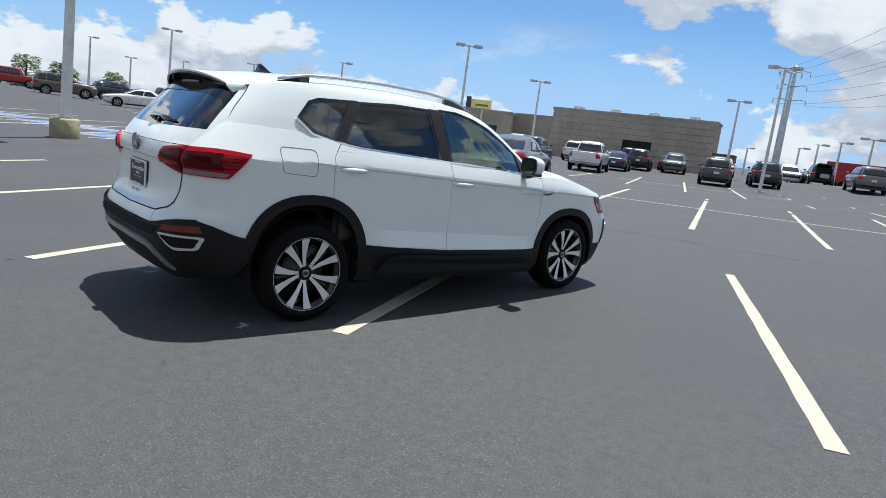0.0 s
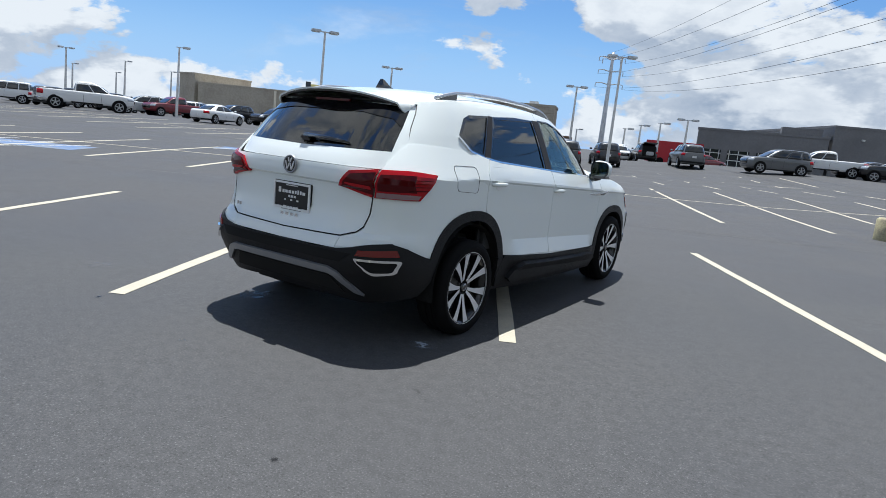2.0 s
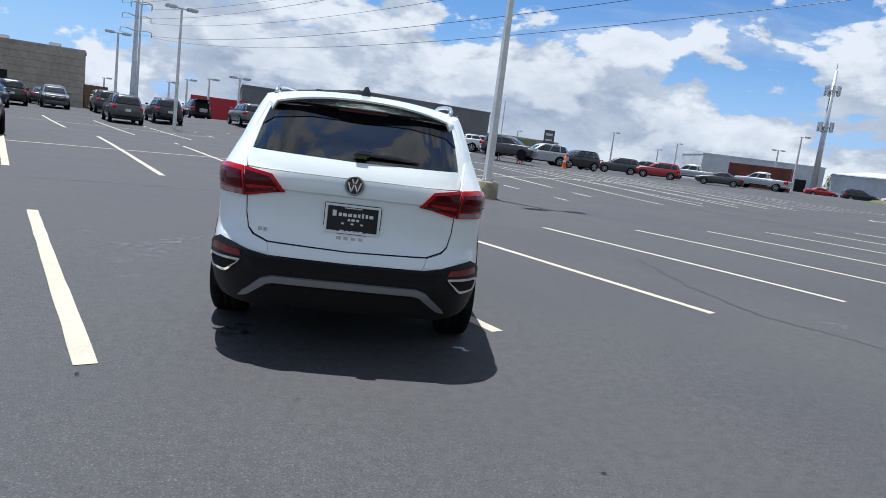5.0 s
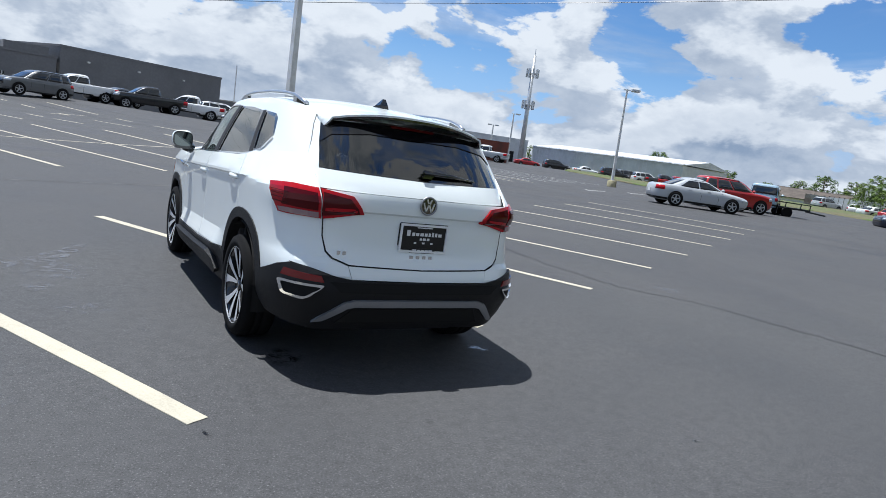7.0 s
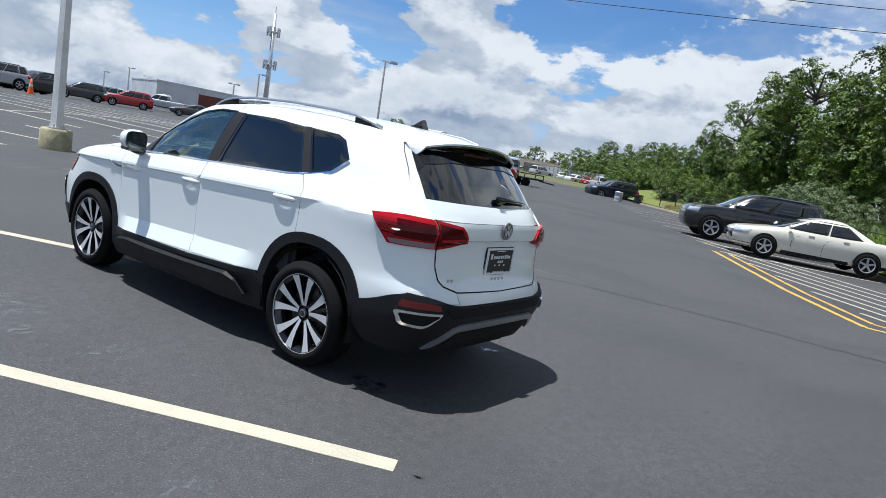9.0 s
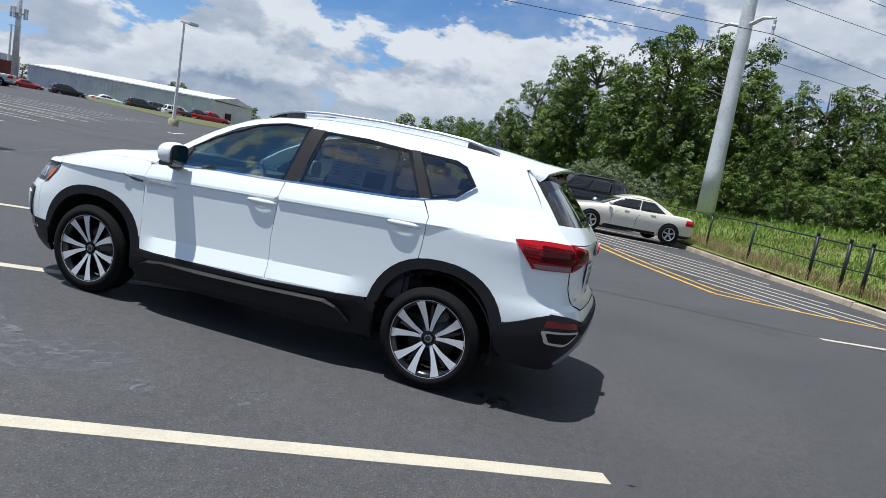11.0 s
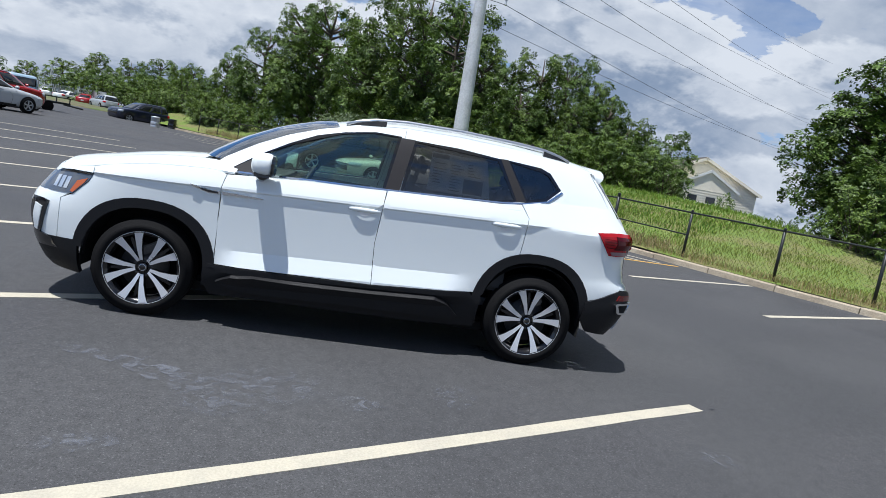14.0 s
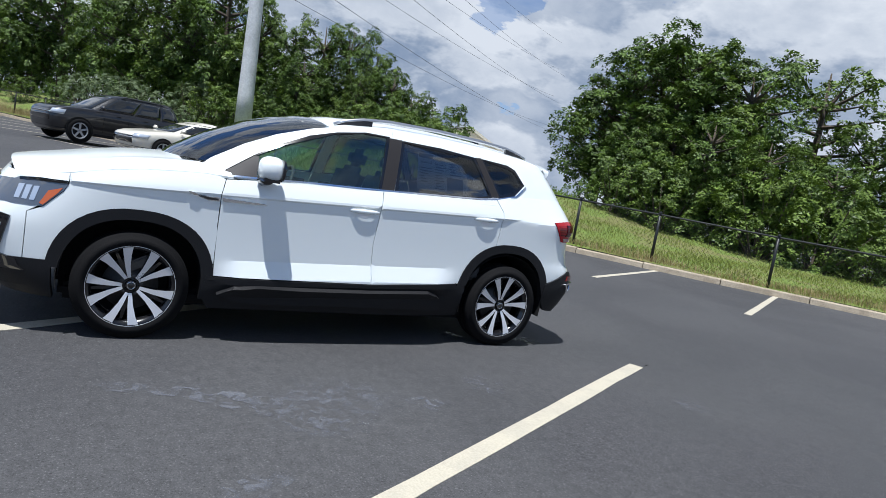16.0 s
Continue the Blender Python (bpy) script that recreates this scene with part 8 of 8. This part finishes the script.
def build_small_things():
    x, y = 15.3, 44.2
    f = thing("traffic_cone", "orange traffic cone on the asphalt", "traffic cone", "", Matrix.Translation((x, y, lot_z(x, y))))
    part("base", box_bm(0, 0, .025, .45, .45, .05, bevel=.01), ORANGE, f)
    part("cone", lathe_bm([(.19, .05), (.10, .62), (.045, 1.0), (0, 1.0)], 20, "z"), ORANGE, f, "", True)
    part("band", lathe_bm([(.124, .48), (.098, .66)], 20, "z"), PLATE_WHITE, f, "pale band", True)
    # shipping container
    f = thing("shipping_container", "rusty red-brown shipping container", "container", "", Matrix.Translation((44.2, 64.0, 0.67)) @ Matrix.Rotation(radians(-38), 4, "Z"))
    part("shell", box_bm(0, 0, 1.35, 6.4, 2.44, 2.5), RUST_METAL, f)
    for i in range(30):
        for s in (-1, 1):
            part("rib", box_bm(-3.05 + i * .21, s * 1.235, 1.35, .10, .04, 2.3), RUST_METAL, f)
    for sx in (-1, 1):
        for sy in (-1, 1):
            part("corner_post", box_bm(sx * 3.15, sy * 1.2, 1.35, .16, .16, 2.6), RUST_METAL, f)
    # bins by the navy car
    for x, y, mat, lab in ((45.4, 14.7, GALV, "grey ribbed waste barrel beside a car"), (49.5, 14.6, GLOSS_BLACK, "black wheeled waste bin by the fence"), (50.4, 14.8, GLOSS_BLACK, "black wheeled waste bin by the fence")):
        f = thing("waste_bin", lab, "waste bin", "waste bins", Matrix.Translation((x, y, 0.17)) @ Matrix.Diagonal((0.8, 0.8, 0.85, 1)))
        part("drum", lathe_bm([(0, 0), (.36, 0), (.38, .3), (.365, .32), (.38, .34), (.38, .62), (.365, .64), (.38, .66), (.39, .98), (.40, 1.0), (.36, 1.0)], 20, "z"), mat, f, "", True)
        part("lid", lathe_bm([(.41, 1.0), (.41, 1.03), (.2, 1.08), (0, 1.09)], 20, "z"), mat, f, "", True)
    # slatted panel fence beyond the scrapped cars
    a, b = Vector((100.6, 51.8, 0.76)), Vector((81.7, 31.2, 0.58))
    n = 14
    f = thing("panel_fence", "weathered grey metal panel fence behind scrapped cars", "fence", "", Matrix.Translation(a) @ Matrix.Rotation(math.atan2(b.y - a.y, b.x - a.x), 4, "Z"))
    w = (b - a).length / n
    for i in range(n):
        pn = part("panel", box_bm((i + .5) * w, 0, 1.0, w - .10, .05, 1.9), GALV, f)
        for k in range(5):
            part("slat", box_bm((i + .1 + .2 * k) * w, .04, 1.0, .05, .03, 1.9), SILVER_PLASTIC, pn)
        part("post", box_bm(i * w, 0, 1.05, .10, .10, 2.1), BLACK_STEEL, f)
    # small trailer behind the pale van
    f = thing("utility_trailer", "dark flatbed utility trailer", "trailer", "", Matrix.Translation((37.8, 19.3, 0.26)) @ Matrix.Rotation(radians(-40), 4, "Z"))
    part("bed", box_bm(0, 0, .62, 3.0, 1.6, .12), BLACK_STEEL, f)
    for s in (-1, 1):
        part("side_rail", box_bm(0, s * .78, .95, 3.0, .05, .06), BLACK_STEEL, f)
        part("wheel", lathe_bm([(0, -.1), (.32, -.1), (.34, 0), (.32, .1), (0, .1)], 18, "y", (0.1, s * .9, .34)), RUBBER, f)
        for xx in (-1.45, 0, 1.45):
            part("stake", box_bm(xx, s * .78, .80, .05, .05, .36), BLACK_STEEL, f)
    part("drawbar", tube_bm([(1.5, 0, .55), (2.7, 0, .45)], .05, 8), BLACK_STEEL, f)
    # grass strip by the warehouse
    verts, faces = [], []
    pts = [(56.7, 62.2), (51.7, 50.2), (49.7, 41.3), (49.7, 34.3), (57.7, 30.5), (55.7, 20.6), (53.8, 12.7)]
    for i, (x, y) in enumerate(pts):
        d = Vector((x, y, 0)).normalized()
        verts += [Vector((x, y, lot_z(x, y) + .02)), Vector((x, y, lot_z(x, y) + .12)) + d * .3, Vector((x, y, lot_z(x, y) + .35)) + d * 30, Vector((x, y, lot_z(x, y) + .9)) + d * 120]
    for i in range(len(pts) - 1):
        for j in range(3):
            faces.append((4 * i + j, 4 * i + j + 1, 4 * i + j + 5, 4 * i + j + 4))
    tagged(mesh_ob("verge", verts, faces, VERGE), "dry grass verge before the white warehouse", "grass verge", kind="structure")


build_small_things()
build_grass()


# ---- trees ----
def tree_mesh(name, seed, height, radius, leaf, count, mat, trunk=True, low=0.25):
    """A tree: tapered trunk, limbs, and leaf clumps on uneven lobes."""
    rng = random.Random(seed)
    t = new(name)
    lobes = []
    count_l = 30
    for i in range(count_l):
        a = i * 2.4 + rng.uniform(-.5, .5)
        zf = low + (1 - low) * (i + .5) / count_l * .93
        spread = radius * (1 - abs(zf - .50) * 1.2) * rng.uniform(.45, .92)
        lobes.append((Vector((spread * math.cos(a), spread * math.sin(a), height * zf)), radius * rng.uniform(.19, .37) * (1.12 - .5 * zf)))
    if trunk:
        pts = [Vector((0, 0, -.5)), Vector((rng.uniform(-.1, .1), rng.uniform(-.1, .1), height * .3)), Vector((rng.uniform(-.3, .3), rng.uniform(-.3, .3), height * .65)), Vector((0, 0, height * .92))]
        r = height * .022
        tr = part("trunk", tube_bm(pts, r, 9, [r * 1.3, r, r * .6, r * .15]), BARK, t, "grey-brown trunk", True)
        for c, lr in lobes:
            s = pts[1].lerp(pts[2], min(max((c.z / height - .3) / .5, 0), 1)) * .9
            s = Vector((s.x, s.y, max(min(c.z - lr * .8, height * .75), height * .15)))
            part("limb", tube_bm([s, s.lerp(c, .5) + Vector((0, 0, -.1 * lr)), c], r * .3, 6, [r * .5, r * .3, r * .08]), BARK, tr)
    else:
        bm = bmesh.new()
        for c, lr in lobes[::2]:
            other = tube_bm([Vector((c.x * .15, c.y * .15, -.2)), Vector((c.x * .6, c.y * .6, c.z * .5)), c], .03, 5, [.05, .035, .01])
            me = bpy.data.meshes.new("stem")
            other.to_mesh(me)
            other.free()
            bm.from_mesh(me)
            bpy.data.meshes.remove(me)
        part("trunk", bm, BARK, t, "thin brown branching trunk")
    # leaves lie in flat sprays on the lobes' rims, with dark gaps between them
    verts, faces = [], []
    total = sum(l[1] ** 2 for l in lobes)
    per = 34
    for c, lr in lobes:
        for _ in range(max(5, int(count / per * lr ** 2 / total))):
            d = Vector((rng.gauss(0, 1), rng.gauss(0, 1), rng.gauss(.25, .9)))
            d.normalize()
            rad = lr * rng.uniform(.62, 1.04) + (lr * .34 if rng.random() < .10 else 0)
            cc = c + Vector((d.x, d.y, d.z * .85)) * rad
            face = (d * .75 + Vector((rng.gauss(0, .25), rng.gauss(0, .25), .75))).normalized()
            ax = face.orthogonal().normalized()
            ay = face.cross(ax)
            wide = leaf * rng.uniform(1.1, 2.3)
            for _ in range(per):
                q, w = rng.uniform(0, 6.283), wide * math.sqrt(rng.random())
                p = cc + ax * (w * math.cos(q)) + ay * (w * math.sin(q)) + face * (rng.gauss(0, .28) * leaf - .22 * w * w / wide)
                s = leaf * rng.uniform(.5, 1.15)
                nrm = (face + Vector((rng.gauss(0, .34), rng.gauss(0, .34), rng.gauss(.05, .30)))).normalized()
                a = nrm.orthogonal().normalized()
                a.rotate(Matrix.Rotation(rng.uniform(0, 6.28), 3, nrm))
                b = nrm.cross(a)
                i = len(verts)
                verts += [p - a * s * .42 - b * s * .30, p - a * s * .30 + b * s * .36 + nrm * s * .06, p + a * s * .62]
                faces.append((i, i + 1, i + 2))
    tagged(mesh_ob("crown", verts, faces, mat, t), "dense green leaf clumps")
    return t


def land_z(x, y):
    p = Vector((x, y, 0))
    u, v = p.dot(U), p.dot(V)
    d = kerb_v(u) - v
    foot = U * u + V * kerb_v(u)
    return lot_z(foot.x, foot.y) + bank_z(u, d) if d > 0 else lot_z(x, y)


def build_trees():
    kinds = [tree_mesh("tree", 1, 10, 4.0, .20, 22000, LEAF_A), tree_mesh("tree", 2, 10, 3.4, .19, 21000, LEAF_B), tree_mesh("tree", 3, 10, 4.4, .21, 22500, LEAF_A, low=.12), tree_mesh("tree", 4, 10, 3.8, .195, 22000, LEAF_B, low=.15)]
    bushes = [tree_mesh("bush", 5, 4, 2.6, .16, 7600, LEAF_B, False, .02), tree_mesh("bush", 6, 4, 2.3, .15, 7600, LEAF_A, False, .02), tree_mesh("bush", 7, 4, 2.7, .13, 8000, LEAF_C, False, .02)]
    used = set()
    rng = random.Random(8)

    def put(protos, i, x, y, h, base_h, label, cat, group, wide=1.0, sink=.1):
        pr = protos[i]
        m = Matrix.Translation((x, y, land_z(x, y) - sink)) @ Matrix.Rotation(rng.uniform(0, 6.28), 4, "Z")
        if (id(protos), i) in used:
            c = copy_thing(pr, m)
        else:
            used.add((id(protos), i))
            c = pr
            c.matrix_basis = m
        k = h / base_h
        c.scale = (k * wide * rng.uniform(.92, 1.1), k * wide * rng.uniform(.92, 1.1), k)
        tagged(c, label, cat, group)

    def polar(az, R, clear=0.0):
        """A place by bearing and distance; it moves out until it stands clear of the kerb."""
        a = radians(az)
        for _ in range(60):
            x, y = -5.0 + R * math.sin(a), 0.2 + R * math.cos(a)
            p = Vector((x, y, 0))
            if kerb_v(p.dot(U)) - p.dot(V) >= clear:
                break
            R += 0.5
        return x, y
    woods = "leafy deciduous tree in the wood behind the fence"
    rows = [(76.4, 4.4, 46), (78.9, 5.9, 43), (81.8, 8.6, 41), (84.3, 11.2, 40), (86.8, 11.8, 39), (89.7, 10.9, 39), (92.2, 13.3, 38), (94.7, 14.4, 38), (97.6, 14.0, 38), (100.1, 10.8, 37), (102.5, 9.8, 38), (105.0, 11.2, 37), (107.4, 11.2, 37), (109.7, 9.6, 37), (111.4, 8.3, 36), (113.3, 7.0, 36), (114.9, 5.0, 36),
            (80.3, 5.4, 38), (85.3, 8.7, 36), (90.2, 9.1, 36), (95.1, 9.6, 35), (99.1, 8.6, 35), (103.5, 8.0, 35), (108.4, 7.5, 35), (110.9, 5.0, 35)]
    for i, (az, el, R) in enumerate(rows):
        x, y = polar(az, R, 8.0)
        R = math.hypot(x + 5.0, y - 0.2)
        top = 1.38 + R * math.tan(radians(el))
        put(kinds, i % 4, x, y, (top - land_z(x, y)) * 1.01, 10, woods, "tree", "wood", .90)
    near = [(131.6, 10.6, 30), (132.8, 12.8, 29.5), (135.1, 13.6, 30), (136.8, 14.7, 29), (139.2, 13.8, 29), (142.0, 13.2, 29), (147.4, 13.4, 31), (151.4, 8.4, 31), (155.0, 9.2, 31), (158.4, 10.0, 32), (164.3, 8.5, 34), (134.0, 7.4, 27), (137.0, 7.7, 27), (140.0, 8.7, 26), (144.4, 7.6, 26), (149.3, 6.1, 27)]
    for i, (az, el, R) in enumerate(near):
        a = radians(az)
        x, y = -4.95 + R * math.sin(a), 1.2 + R * math.cos(a)
        top = 1.3 + R * math.tan(radians(el))
        put(kinds, (i + 1) % 4, x, y, (top - land_z(x, y)) * 1.04, 10, "large leafy tree standing on the grass bank", "tree", "bank trees", 1.05)
    for i in range(26):
        az = 78 + 39 * i / 25
        x, y = polar(az + rng.uniform(-.6, .6), rng.uniform(31.5, 34), rng.uniform(2.2, 3.2) if az < 94 else rng.uniform(5.5, 7))
        grey = 87 < az < 95.5
        put(bushes, 2 if grey else i % 2, x, y, rng.uniform(1.7, 2.7), 4, "grey-green willow bush on the bank" if grey else "dense green undergrowth before the wood", "bush", "undergrowth")
    for i in range(10):
        az = 72.5 + 7.5 * i / 9
        x, y = polar(az, 34, rng.uniform(2.0, 4.5))
        put(bushes, i % 3 if i % 5 == 0 else i % 2, x, y, rng.uniform(1.6, 2.8), 4, "dense green undergrowth along the fence", "bush", "undergrowth", 1.1)
    for i in range(24):
        az = 76 + 40 * i / 23
        x, y = polar(az + rng.uniform(-.5, .5), rng.uniform(35, 38), rng.uniform(7.0, 9.0))
        put(bushes, i % 2, x, y, rng.uniform(3.0, 4.4), 4, "tall dense undergrowth at the edge of the wood", "bush", "undergrowth", .9)
    for i in range(14):
        az = 115.5 + 13.5 * i / 13
        x, y = polar(az, rng.uniform(38, 44))
        R = math.hypot(x + 5.0, y)
        el = 3.2 if az < 118.2 else (2.0 if 121.0 < az < 122.4 else (0.3 if az < 125 else 0.9))
        put(bushes, i % 2, x, y, max(1.38 + R * math.tan(radians(el)) - land_z(x, y), .8), 4, "green shrub before the house", "bush", "undergrowth", .55)
    for i in range(16):
        az = 133.5 + 29 * i / 15
        a = radians(az)
        R = rng.uniform(24.5, 27)
        put(bushes, i % 2, -4.95 + R * math.sin(a), 1.2 + R * math.cos(a), rng.uniform(2.0, 3.4), 4, "dense green undergrowth below the bank trees", "bush", "undergrowth")
    # distance
    for az, el, R, w in ((50.3, 3.3, 150, 1.0), (54.1, 2.3, 135, 1.2), (56.1, 2.4, 130, 1.2), (61.2, 2.4, 132, 1.2), (62.9, 3.2, 128, 1.1), (65.1, 3.0, 126, 1.2), (67.3, 3.2, 120, 1.2), (69.4, 4.2, 122, 1.0), (71.8, 4.3, 108, 1.0), (74.0, 4.9, 92, 0.95), (59.2, 1.9, 120, 1.3), (39.8, 2.0, 170, 1.2), (42.2, 1.9, 170, 1.3), (-81.6, 2.8, 170, 1.6), (-79.1, 2.5, 170, 1.6), (-85.4, 2.7, 170, 1.6), (-75.5, 2.2, 180, 1.6), (-69.4, 1.9, 190, 1.8), (72.8, 3.5, 98, 1.0), (70.6, 3.3, 112, 1.0), (75.4, 4.7, 78, 0.9)):
        x, y = polar(az, R)
        z = land_z(x, y)
        put(kinds, int(az) % 4, x, y, max(1.38 + R * math.tan(radians(el)) - z, 3), 10, "distant leafy tree on the horizon", "tree", "distant trees", w, .9)
    for i in range(12):
        x, y = polar(67.5 + .85 * i, 104 - 2.6 * i)
        put(bushes, i % 2, x, y, rng.uniform(3.4, 4.6), 4, "dense green undergrowth below the distant trees", "bush", "undergrowth", 1.1, .8)


build_trees()
